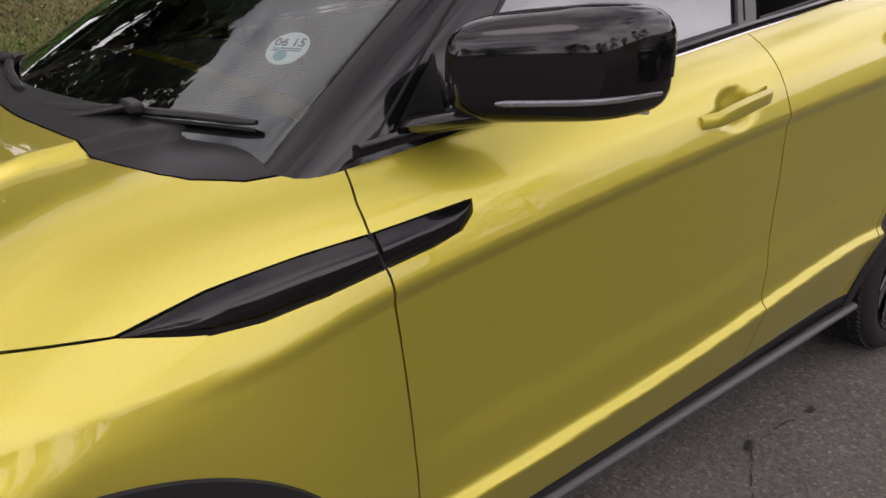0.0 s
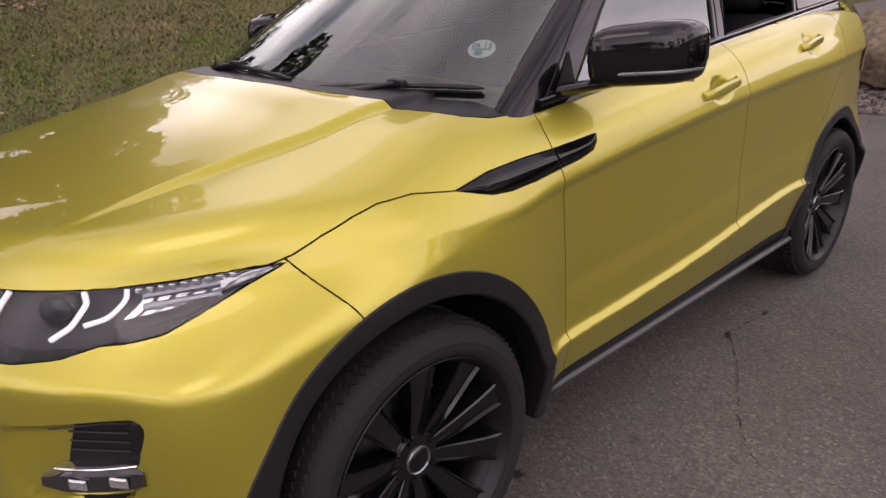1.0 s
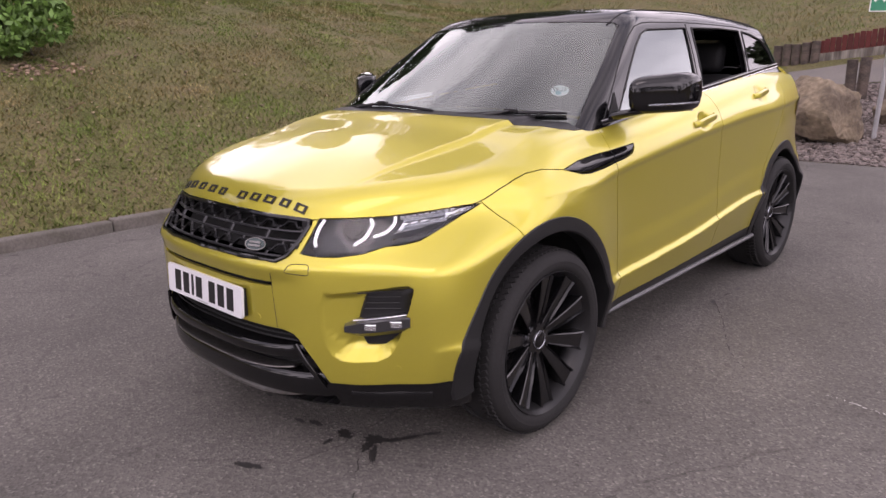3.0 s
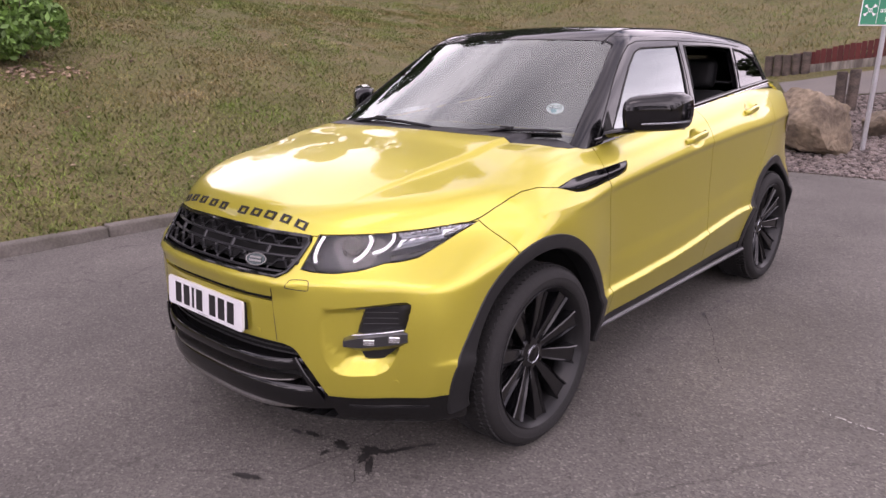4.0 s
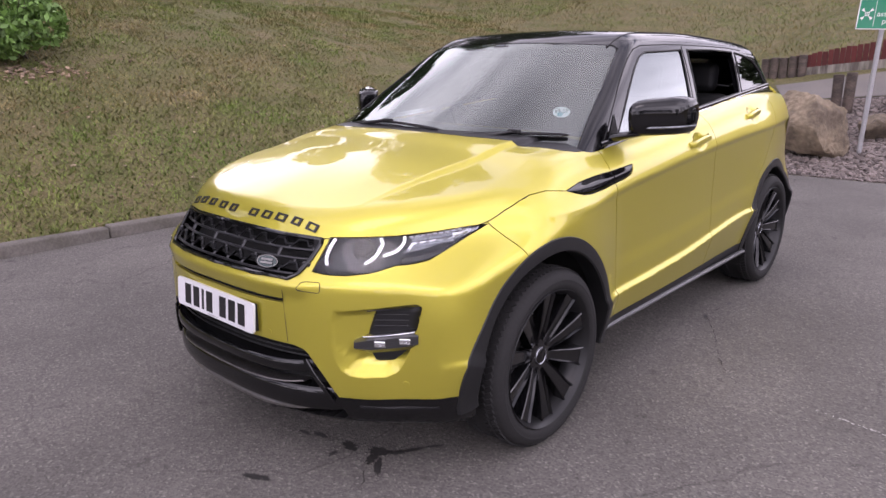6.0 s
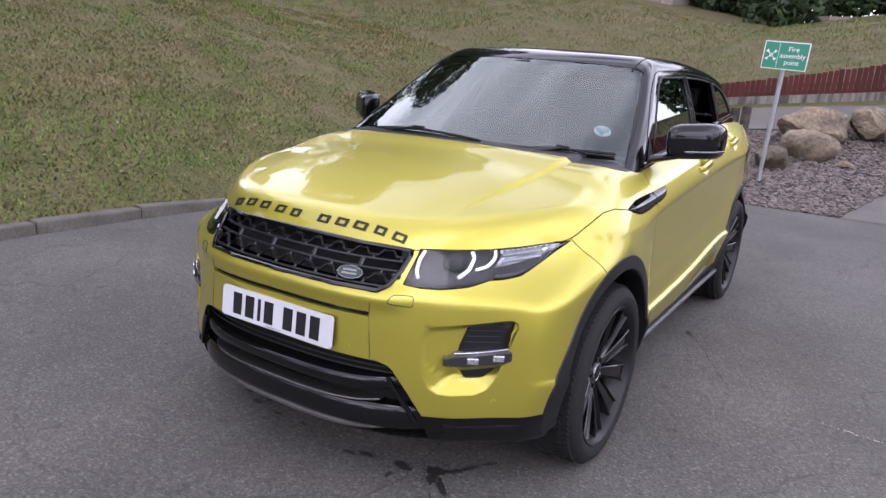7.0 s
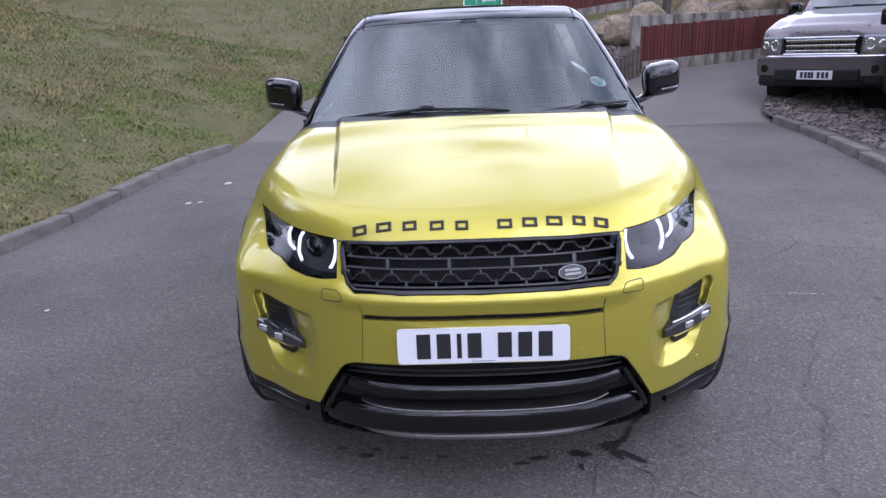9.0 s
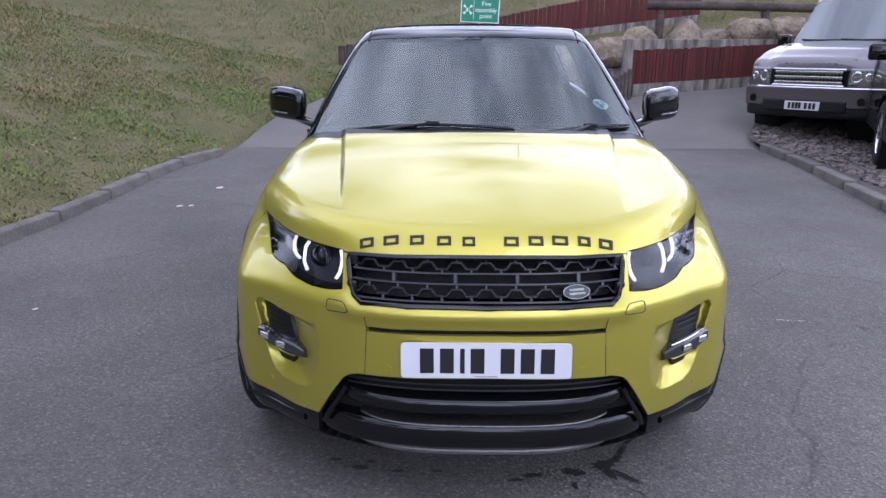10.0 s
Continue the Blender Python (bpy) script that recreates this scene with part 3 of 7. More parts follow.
def backing(name, faces, amount, mat, way=None, parent=None):
    used = sorted({i for f in faces for i in f})
    at = {i: k for k, i in enumerate(used)}
    co = pushed(BV[used], body_field, amount, way)
    return mesh_object(name, co, [[at[i] for i in f] for f in faces], mat, parent or car, smooth=True)


panel("hood", BV, faces_of("hood"), body_field, PAINT, car, "yellow metallic clamshell bonnet with two raised creases")
panel("front_bumper", BV, faces_of("front_bumper"), body_field, PAINT, car)
panel("tailgate", BV, faces_of("tailgate"), body_field, PAINT, car)
panel("cowl", BV, faces_of("cowl"), body_field, BLACK_PLASTIC, car, "black plastic panel under the windscreen")
panel("underbody", BV, faces_of("underbody"), body_field, BLACK_MATT, car, flange=False)
panel("rear_valance", BV, faces_of("rear_valance"), body_field, BLACK_PLASTIC, car)
doors = {}
vents = {}
for sign in (1, -1):
    panel("fender", BV, faces_of("fender", sign), body_field, PAINT, car)
    doors["front", sign] = panel("front_door", BV, faces_of("front_door", sign), body_field, PAINT, car)
    doors["rear", sign] = panel("rear_door", BV, faces_of("rear_door", sign), body_field, PAINT, car)
    panel("quarter_panel", BV, faces_of("quarter_panel", sign), body_field, PAINT, car)
    panel("sill", BV, faces_of("sill", sign), body_field, BLACK_PLASTIC, car, "black plastic sill", gap=0.0)
    panel("lower_bumper", BV, faces_of("lower_bumper", sign), body_field, BLACK_GLOSS, car, "gloss black bumper edge", gap=0.0, flange=False)
    vents[sign] = new("side_vent")
    vents[sign].parent = car
    vents[sign]["label"] = "gloss black two-piece vent strip"
backing("inner_shell", [f for f, k in zip(BF, kind) if k not in ("arch", "grille", "intake", "fog", "lamp", "underbody", "slot", "open_deck")], 0.016, BLACK_MATT)
backing("grille_backing", faces_of("grille"), 0.10, BLACK_MATT, (0, 1, 0))
backing("intake_backing", faces_of("intake"), 0.07, BLACK_MATT, (0, 1, 0))
backing("slot_backing", faces_of("slot"), 0.02, BLACK_MATT, (0, 1, 0))


# ---- cabin: roof, pillars and windows ----
WINDOW_FRONT = [(0.70, 1.140), (0.80, 1.235), (0.90, 1.325), (1.02, 1.420), (1.12, 1.482), (1.20, 1.505), (1.64, 1.522), (1.61, 1.42), (1.575, 1.30), (1.553, 1.215), (1.1, 1.172)]
WINDOW_REAR = [(1.645, 1.222), (1.668, 1.32), (1.70, 1.45), (1.725, 1.523), (2.10, 1.528), (2.42, 1.520), (2.40, 1.45), (2.36, 1.33), (2.335, 1.277), (2.0, 1.255)]
WINDOW_QUARTER = [(2.385, 1.283), (2.41, 1.35), (2.45, 1.45), (2.475, 1.517), (2.62, 1.503), (2.78, 1.468), (2.86, 1.40), (2.90, 1.318)]
SCREEN = [(-0.765, 1.085), (-0.72, 1.20), (-0.66, 1.36), (-0.592, 1.520), (-0.56, 1.536), (-0.3, 1.547), (0.0, 1.551), (0.3, 1.547), (0.56, 1.536), (0.592, 1.520), (0.66, 1.36), (0.72, 1.20), (0.765, 1.085)]
cv, cq = skin(cabin_field, (-0.90, 0.02, 0.98), (0.90, 3.5, 1.72), (100, 160, 46))
bm = bmesh.new()
vs = [bm.verts.new(v) for v in cv]
for q in cq:
    bm.faces.new([vs[i] for i in q])
bm.normal_update()
for w in (WINDOW_FRONT, WINDOW_REAR, WINDOW_QUARTER):
    knife(bm, closed(w), S, lambda c, n: abs(c.x) > 0.45 and abs(n.x) > 0.3)
knife(bm, closed(SCREEN), F, lambda c, n: n.y < -0.2 and c.y < 1.5)
ROOF_EDGE = [(0.0, 1.552), (0.9, 1.552), (1.1, 1.558), (1.7, 1.565), (2.5, 1.556), (3.4, 1.50)]
knife(bm, ROOF_EDGE, S)
bm.normal_update()
bm.verts.index_update()
CV = np.array([v.co[:] for v in bm.verts])
CF = [[v.index for v in f.verts] for f in bm.faces]
CC = np.array([f.calc_center_median()[:] for f in bm.faces])
CN = np.array([f.normal[:] for f in bm.faces])
bm.free()
ca, cy, cz = np.abs(CC[:, 0]), CC[:, 1], CC[:, 2]
ckind = np.full(len(CF), "pillar_frame", dtype=object)
ckind[cz > np.interp(cy, *zip(*ROOF_EDGE))] = "roof"
ckind[(CN[:, 1] < -0.2) & within(SCREEN, CC[:, 0], cz) & (cy < 1.5)] = "windscreen"
for w, n in ((WINDOW_FRONT, "front_window"), (WINDOW_REAR, "rear_window"), (WINDOW_QUARTER, "quarter_window")):
    ckind[(ca > 0.45) & (np.abs(CN[:, 0]) > 0.3) & within(w, cy, cz)] = n
ckind[(CN[:, 1] > 0.4) & (cz > 1.30) & (ca < 0.58) & (cz < 1.5)] = "back_window"
ckind[CN[:, 2] < -0.5] = "drop"
ckind[cz < 1.03] = "drop"


def cabin_faces(name, sign=0):
    return [f for f, k, c in zip(CF, ckind, CC) if k == name and (not sign or c[0] * sign > 0)]


panel("roof", CV, cabin_faces("roof"), cabin_field, BLACK_GLOSS, car, "gloss black roof", gap=0.001)
panel("windscreen", pushed(CV, cabin_field, 0.002), cabin_faces("windscreen"), cabin_field, SCREEN_GLASS, car, "laminated windscreen reflecting clouds", flange=False)
panel("back_window", CV, cabin_faces("back_window"), cabin_field, GLASS_DARK, car, flange=False)
for sign in (1, -1):
    panel("pillar_frame", CV, cabin_faces("pillar_frame", sign), cabin_field, BLACK_GLOSS, car, "gloss black window pillars", gap=0.001, deep=0.03)
    panel("front_window", pushed(CV, cabin_field, 0.004), cabin_faces("front_window", sign), cabin_field, GLASS, car, "clear front side window", flange=False)
    if sign < 0:
        panel("rear_window", pushed(CV, cabin_field, 0.004), cabin_faces("rear_window", sign), cabin_field, GLASS_DARK, car, "dark privacy glass window", flange=False)
    panel("quarter_window", pushed(CV, cabin_field, 0.004), cabin_faces("quarter_window", sign), cabin_field, GLASS_DARK, car, "dark privacy glass window", flange=False)


# ---- wheels and arches ----
def surf_x(y, z, field=body_field):
    """The body's half width at points of its side."""
    y, z = (v.astype(float) for v in np.broadcast_arrays(y, z))
    shape, y, z = y.shape, y.ravel(), z.ravel()
    x = (side_x(y, z) if field is body_field else 0.82 - 0.45 * (z - 1.1)) + 0.02
    for _ in range(6):
        p = np.stack([x, y, z], 1)
        f0, f1 = field(p), field(p + (0.001, 0, 0))
        x = np.clip(x - np.clip(f0 / np.maximum((f1 - f0) * 1000, 0.15), -0.05, 0.05), 0.3, 1.1)
    return x.reshape(shape)


def arch_trim(yc, zc, sign):
    rows = []
    front_one = yc < 1
    angles = np.radians(np.linspace(-12, 192, 70))
    profile = ((1.0, -0.004), (0.93, 0.005), (0.5, 0.006), (0.1, 0.005), (0.0, 0.0), (-0.02, -0.02), (-0.02, -0.07))
    for t in angles:
        c, s = math.cos(t), math.sin(t)
        flare = (0.032 if front_one else 0.0) * float(step(2.55, 3.2, t)) - (0.006 if front_one else 0.0) * float(step(1.6, 2.2, t))
        outer = 0.462 + flare
        r = ARCH_R - 0.008 + (outer - ARCH_R + 0.008) * np.array([w for w, _ in profile])
        rr = np.maximum(r, ARCH_R)
        x = surf_x(yc + rr * c, np.maximum(zc + rr * s, 0.30)) + np.array([o for _, o in profile])
        rows.append(np.stack([sign * x, yc + r * c, zc + r * s], 1).tolist())
    bm = bmesh.new()
    grid = [[bm.verts.new(p) for p in r] for r in rows]
    for p, q in zip(grid, grid[1:]):
        for k in range(len(profile) - 1):
            bm.faces.new((p[k], p[k + 1], q[k + 1], q[k]))
    return part("arch_trim", bm, BLACK_PLASTIC, car, "black plastic wheel arch trim", smooth=True)


def wheel_liner(yc, zc, sign):
    bm = bmesh.new()
    m = Matrix.Translation((0, yc, zc)) @ Matrix.Rotation(math.radians(-18), 4, "X")
    revolve(bm, [(0.01, 0.5 * sign), (0.425, 0.5 * sign), (0.425, 0.865 * sign)], 40, m, math.radians(216))
    return part("wheel_liner", bm, BLACK_MATT, car)


def wheel(yc, sign):
    w = new("wheel")
    w.parent = car
    w.matrix_world = pose(sign * (0.822 if yc < 1 else 0.785), yc - 0.006, 0.338 if yc < 1 else 0.392, 0 if yc < 1 else 11, 0, 0 if sign > 0 else 180)
    bm = bmesh.new()
    prof = [(0.270, -0.108), (0.298, -0.122), (0.330, -0.120), (0.344, -0.105), (0.3535, -0.075), (0.356, -0.03), (0.356, 0.03), (0.3535, 0.075), (0.346, 0.103), (0.332, 0.116), (0.315, 0.1215), (0.311, 0.1200), (0.303, 0.1215), (0.290, 0.117), (0.281, 0.110), (0.270, 0.10)]
    revolve(bm, prof, 96)
    part("tyre", bm, RUBBER, w, "black rubber tyre", smooth=True)
    bm = bmesh.new()
    for k in range(90):
        for lane in (-0.088, -0.052, 0.052, 0.088):
            t = (k + (0.5 if abs(lane) > 0.06 else 0)) / 90 * math.tau
            r = 0.3575 if abs(lane) < 0.06 else 0.353
            box(bm, (lane - 0.014, -0.008, -0.004), (lane + 0.014, 0.008, 0.0022), Matrix.Rotation(t, 4, "X") @ Matrix.Translation((0, 0, r)) @ Matrix.Rotation(0.5 if lane > 0 else -0.5, 4, "Z"))
    part("tread", bm, RUBBER, w)["kind"] = "stuff"
    bm = bmesh.new()
    revolve(bm, [(0.240, -0.10), (0.272, -0.11), (0.277, -0.10), (0.266, -0.09), (0.250, 0.02), (0.257, 0.085), (0.270, 0.106), (0.277, 0.115), (0.279, 0.112), (0.272, 0.100), (0.254, 0.078), (0.246, 0.02)], 80)
    part("rim", bm, BARREL, w, "gloss black alloy rim", smooth=True)
    bm = bmesh.new()
    revolve(bm, [(0.0, 0.0), (0.16, 0.0), (0.165, -0.005), (0.165, -0.03), (0.0, -0.03)], 48)
    part("brake_disc", bm, GREY_METAL, w, smooth=True)
    for k in range(5):
        for d in (-1, 1):
            bm = bmesh.new()
            mid = k / 5 * math.tau + math.radians(74)
            prof_r = [(0.045, 0.314, 0.052, 0.0145), (0.075, 0.314, 0.062, 0.0205), (0.15, 0.314, 0.080, 0.0275), (0.215, 0.314, 0.092, 0.0325), (0.258, 0.314, 0.100, 0.0400)]
            rings = []
            for r, off, x, half in prof_r:
                t = mid + d * off
                c = Vector((0, math.cos(t) * r, math.sin(t) * r))
                s = Vector((0, -math.sin(t), math.cos(t)))
                rings.append([bm.verts.new(c + s * u * half + Vector((x + dx, 0, 0))) for u, dx in ((-1.10, -0.045), (-1.0, -0.003), (-0.86, 0.0), (-0.70, -0.009), (0.70, -0.009), (0.86, 0.0), (1.0, -0.003), (1.10, -0.045))])
            for p, q in zip(rings, rings[1:]):
                for i in range(8):
                    bm.faces.new((p[i], p[(i + 1) % 8], q[(i + 1) % 8], q[i]))
            part("spoke", bm, RIM_BLACK, w, smooth=True)
    bm = bmesh.new()
    revolve(bm, [(0.0, 0.058), (0.03, 0.058), (0.066, 0.054), (0.072, 0.046), (0.074, 0.0)], 40)
    part("hub", bm, RIM_BLACK, w, smooth=True)
    bm = bmesh.new()
    revolve(bm, [(0.0, 0.066), (0.026, 0.065), (0.031, 0.061), (0.031, 0.05)], 32)
    part("centre_cap", bm, BLACK_GLOSS, w, "dark centre cap", smooth=True)
    bm = bmesh.new()
    revolve(bm, [(0.031, 0.060), (0.0345, 0.0635), (0.037, 0.060), (0.037, 0.052), (0.031, 0.052), (0.031, 0.060)], 32)
    part("cap_ring", bm, LAMP_GREY, w, "thin chrome ring", smooth=True)
    for k in range(5):
        t = (k + 0.5) / 5 * math.tau + math.radians(74)
        bm = bmesh.new()
        cylinder(bm, (0.03, 0.057 * math.cos(t), 0.057 * math.sin(t)), (0.062, 0.057 * math.cos(t), 0.057 * math.sin(t)), 0.010, 0.009, 6)
        part("wheel_nut", bm, RIM_BLACK, w)
    return w


for sign in (1, -1):
    for yc, zc, _ in AXLES:
        arch_trim(yc, zc, sign)
        wheel_liner(yc, zc, sign)
        wheel(yc, sign)


# ---- the yellow car: lamps, grille and fittings ----
def on_face(x, z, out=0.0):
    """A point on the car's front, out metres before it."""
    return Vector((x, float(surf_y(abs(x), z)) - out, z))


def on_side(y, z, sign, out=0.0):
    return Vector((sign * (float(surf_x(y, z)) + out), y, z))


def on_hood(x, y, out=0.0):
    """A point on the bonnet, along its normal."""
    lo, hi = 0.6, 1.5
    for _ in range(26):
        mid = (lo + hi) / 2
        if body_field(np.array([[x, y, mid]]))[0] < 0:
            lo = mid
        else:
            hi = mid
    p = np.array([[x, y, lo]])
    n = gradient(body_field, p)[0]
    n = Vector(n).normalized()
    return Vector((x, y, lo)) + n * out, n


def on_screen(x, z, out=0.0):
    p = np.array([[x, float(screen_y(np.array(abs(x)), np.array(z))), z]])
    for _ in range(4):
        g = gradient(cabin_field, p)
        p = p - cabin_field(p)[:, None] * g / (g * g).sum(1)[:, None]
    n = Vector(gradient(cabin_field, p)[0]).normalized()
    return Vector(p[0]) + n * out, n


def rim_wall(name, faces, verts, depth, mat, parent):
    """The wall round an opening of the skin, depth metres into the body."""
    edge = {}
    for f in faces:
        for i, j in zip(f, f[1:] + f[:1]):
            edge.setdefault((min(i, j), max(i, j)), []).append((i, j))
    bm = bmesh.new()
    made = {}
    for e in edge.values():
        if len(e) == 1:
            i, j = e[0]
            for k in (i, j):
                if k not in made:
                    v = Vector(verts[k])
                    made[k] = (bm.verts.new(v + Vector((0, 0.001, 0))), bm.verts.new(v + Vector((-0.25 * depth * (1 if v.x > 0 else -1), depth, 0))))
            bm.faces.new((made[i][0], made[j][0], made[j][1], made[i][1]))
    return part(name, bm, mat, parent, smooth=True)


def smooth_line(points, n=24):
    """Points along a smooth line through the given ones."""
    pts = np.array(points, float)
    d = np.r_[0, np.cumsum(np.linalg.norm(np.diff(pts, axis=0), axis=1))]
    t = np.linspace(0, d[-1], n)
    return np.stack([curve_of(d, pts[:, k])(t) for k in range(pts.shape[1])], 1)


CHIP = material("lamp_chip", (0.85, 0.86, 0.88), 0.18, 0.9)
for sign in (1, -1):
    lamp = new("headlamp")
    lamp.parent = car
    lamp["label"] = "clear headlamp with lit white light rings"
    fs = faces_of("lamp", sign)
    panel("lens", BV, fs, body_field, LENS, lamp, "clear plastic lens", flange=False).visible_shadow = False
    backing("housing", fs, 0.060, LAMP_DARK, (-0.25 * sign, 1, 0), lamp)
    rim_wall("bezel", fs, BV, 0.062, BLACK_GLOSS, lamp)
    for arc, r in (([(0.463, 0.864), (0.458, 0.838), (0.463, 0.806), (0.476, 0.785)], 0.0055), ([(0.585, 0.868), (0.598, 0.845), (0.598, 0.817), (0.582, 0.792)], 0.0055), ([(0.640, 0.872), (0.646, 0.852), (0.640, 0.828), (0.616, 0.815)], 0.0050)):
        bm = bmesh.new()
        tube(bm, [on_face(sign * p[0], p[1], -0.016) for p in smooth_line(arc, 18)], r, 8)
        part("light_ring", bm, LED, lamp, "lit white light ring", smooth=True)
    for k, (x, zz) in enumerate(smooth_line([(0.655, 0.868), (0.70, 0.875), (0.75, 0.885)], 9)):
        bm = bmesh.new()
        p = on_face(sign * x, zz, -0.020)
        box(bm, (-0.007, -0.006, -0.006), (0.007, 0.006, 0.006), Matrix.Translation(p) @ Matrix.Rotation(0.7 * sign, 4, "Z"), 0.002)
        part("led_chip", bm, CHIP, lamp)
    c = on_face(sign * 0.548, 0.826, -0.040)
    turn = Matrix.Translation(c) @ Matrix.Rotation(math.radians(38 * sign), 4, "Z") @ Matrix.Rotation(math.radians(-90), 4, "Z")
    bm = bmesh.new()
    revolve(bm, [(0.0, 0.012), (0.016, 0.010), (0.030, 0.004), (0.036, -0.006), (0.036, -0.02)], 32, turn)
    part("projector", bm, BLACK_GLOSS, lamp, smooth=True)
    bm = bmesh.new()
    revolve(bm, [(0.037, -0.006), (0.039, 0.0), (0.041, -0.006), (0.041, -0.02), (0.037, -0.02), (0.037, -0.006)], 32, turn)
    part("projector_ring", bm, LAMP_GREY, lamp, smooth=True)
    bm = bmesh.new()
    pts = [on_face(sign * x, zz, -0.035) for x, zz in ((0.662, 0.795), (0.70, 0.800), (0.735, 0.815), (0.758, 0.845), (0.79, 0.885))]
    tube(bm, pts, [0.012, 0.012, 0.011, 0.009, 0.004], 8)
    part("side_marker", bm, BLACK_GLOSS, lamp, smooth=True)
    # silvered reflector in the lamp's outer half, in shallow steps
    bm = bmesh.new()
    cols = []
    for k, x in enumerate(np.linspace(0.652, 0.776, 14)):
        lo = float(np.interp(x, [0.65, 0.70, 0.745, 0.776], [0.818, 0.832, 0.856, 0.880]))
        hi = float(np.interp(x, [0.65, 0.70, 0.776], [0.866, 0.875, 0.889]))
        cols.append([bm.verts.new(on_face(sign * x, lo + (hi - lo) * u, -0.034 - 0.006 * (k % 2) - 0.012 * math.sin(math.pi * u))) for u in np.linspace(0, 1, 5)])
    for p, q in zip(cols, cols[1:]):
        for k in range(4):
            bm.faces.new((p[k], p[k + 1], q[k + 1], q[k]))
    part("reflector", bm, CHIP, lamp, "silvered reflector")
    for x0, x1, zz in ((0.655, 0.735, 0.855), (0.665, 0.745, 0.838)):
        bm = bmesh.new()
        tube(bm, [on_face(sign * x, zz + 0.18 * (x - x0), -0.035) for x in np.linspace(x0, x1, 6)], 0.007, 6)
        part("reflector_rib", bm, LAMP_GREY, lamp, smooth=True)

# grille: a frame, two honeycomb rows, and uprights between them
grille = new("grille")
grille.parent = car
grille["label"] = "black honeycomb radiator grille"
GRILLE_BLACK = material("grille_satin", (0.021, 0.021, 0.023), 0.36, 0.4, 0.3)


def grille_bar(p, q, r, mat=GRILLE_BLACK, n=6):
    bm = bmesh.new()
    steps = max(2, int((Vector(p) - Vector(q)).length / 0.03) + 1)
    pts = [on_face(p[0] + (q[0] - p[0]) * t, p[1] + (q[1] - p[1]) * t, -0.012) for t in np.linspace(0, 1, steps)]
    tube(bm, pts, r, n, flat=1.5)
    return bm


rim_wall("grille_wall", faces_of("grille"), BV, 0.06, BLACK_GLOSS, grille)
bm = bmesh.new()
edge_pts = [on_face(x * 0.985, 0.805 + (zz - 0.805) * 0.95, 0.001) for x, zz in GRILLE]
tube(bm, edge_pts, 0.0085, 8, closed=True)
part("grille_frame", bm, BLACK_GLOSS, grille, "gloss black surround", smooth=True)
PITCH = 0.0905
for z0, z1 in ((0.752, 0.798), (0.826, 0.866)):
    zm = (z0 + z1) / 2
    for level in (z0, z1):
        part("grille_rail", grille_bar((-0.415, level), (0.415, level), 0.0045), GRILLE_BLACK, grille, smooth=True)
    for row, (za, zb) in enumerate(((z0, zm), (zm, z1))):
        bm = bmesh.new()
        half = PITCH / 2
        k = -9
        pts = []
        while k <= 9:
            x = k * half
            if abs(x) <= 0.413:
                pts.append((x, zm + (0.0085 if (k % 2 == 0) == (row == 0) else -0.0085) * (1 if row else -1) * -1))
            k += 1
        line = []
        for xa, zza in pts:
            line += [(xa - 0.015, zza), (xa + 0.015, zza)]
        tube(bm, [on_face(x, zz, -0.012) for x, zz in line], 0.0052, 6, flat=1.4)
        part("honeycomb_strip", bm, GRILLE_BLACK, grille, smooth=True)
        for i, (x, zz) in enumerate(pts):
            tip = za if row == 0 else zb
            if i % 2 == (0 if row == 0 else 1):
                part("honeycomb_post", grille_bar((x, zz), (x, tip), 0.0042), GRILLE_BLACK, grille, smooth=True)
for x in (-0.285, -0.095, 0.095, 0.285):
    part("grille_upright", grille_bar((x, 0.800), (x, 0.825), 0.006), GRILLE_BLACK, grille, smooth=True)
for sx in (-1, 1):
    for zz, w in ((0.775, 0.02), (0.848, 0.02)):
        bm = bmesh.new()
        p = on_face(sx * 0.418, zz, -0.01)
        box(bm, (-0.016, -0.008, -w), (0.016, 0.008, w), Matrix.Translation(p) @ Matrix.Rotation(-0.45 * sx * -1, 4, "Z"), 0.005)
        part("grille_end", bm, GRILLE_BLACK, grille)
# oval emblem, a plain dark green plate in a bright ring
emblem = new("emblem")
emblem.parent = grille
emblem["label"] = "dark oval emblem with a bright ring"
EMBLEM_GREEN = material("emblem_dark", (0.012, 0.03, 0.022), 0.25, 0.2, 1.0)
p = on_face(0.273, 0.780, 0.006)
bm = bmesh.new()
tilt = Matrix.Translation(p) @ Matrix.Rotation(math.radians(16), 4, "Z") @ Matrix.Rotation(math.radians(-30), 4, "X")
bmesh.ops.create_cone(bm, cap_ends=True, segments=40, radius1=0.043, radius2=0.040, depth=0.010, matrix=tilt @ Matrix.Rotation(math.radians(90), 4, "X") @ Matrix.Diagonal((1, 0.5, 1, 1)))
me = part("emblem_plate", bm, EMBLEM_GREEN, grille, "dark oval emblem")
bm = bmesh.new()
tube(bm, [tilt @ Vector((0.043 * math.cos(t), -0.004, 0.0215 * math.sin(t))) for t in np.linspace(0, math.tau, 40)[:-1]], 0.0022, 6, closed=True)
part("emblem_ring", bm, GREY_METAL, grille, smooth=True)
for dz, w in ((0.006, 0.024), (-0.006, 0.026)):
    bm = bmesh.new()
    box(bm, (-w, -0.0085, dz - 0.0035), (w, -0.0055, dz + 0.0035), tilt)
    part("emblem_bar", bm, GREY_METAL, grille)
bpy.data.objects.remove(emblem)

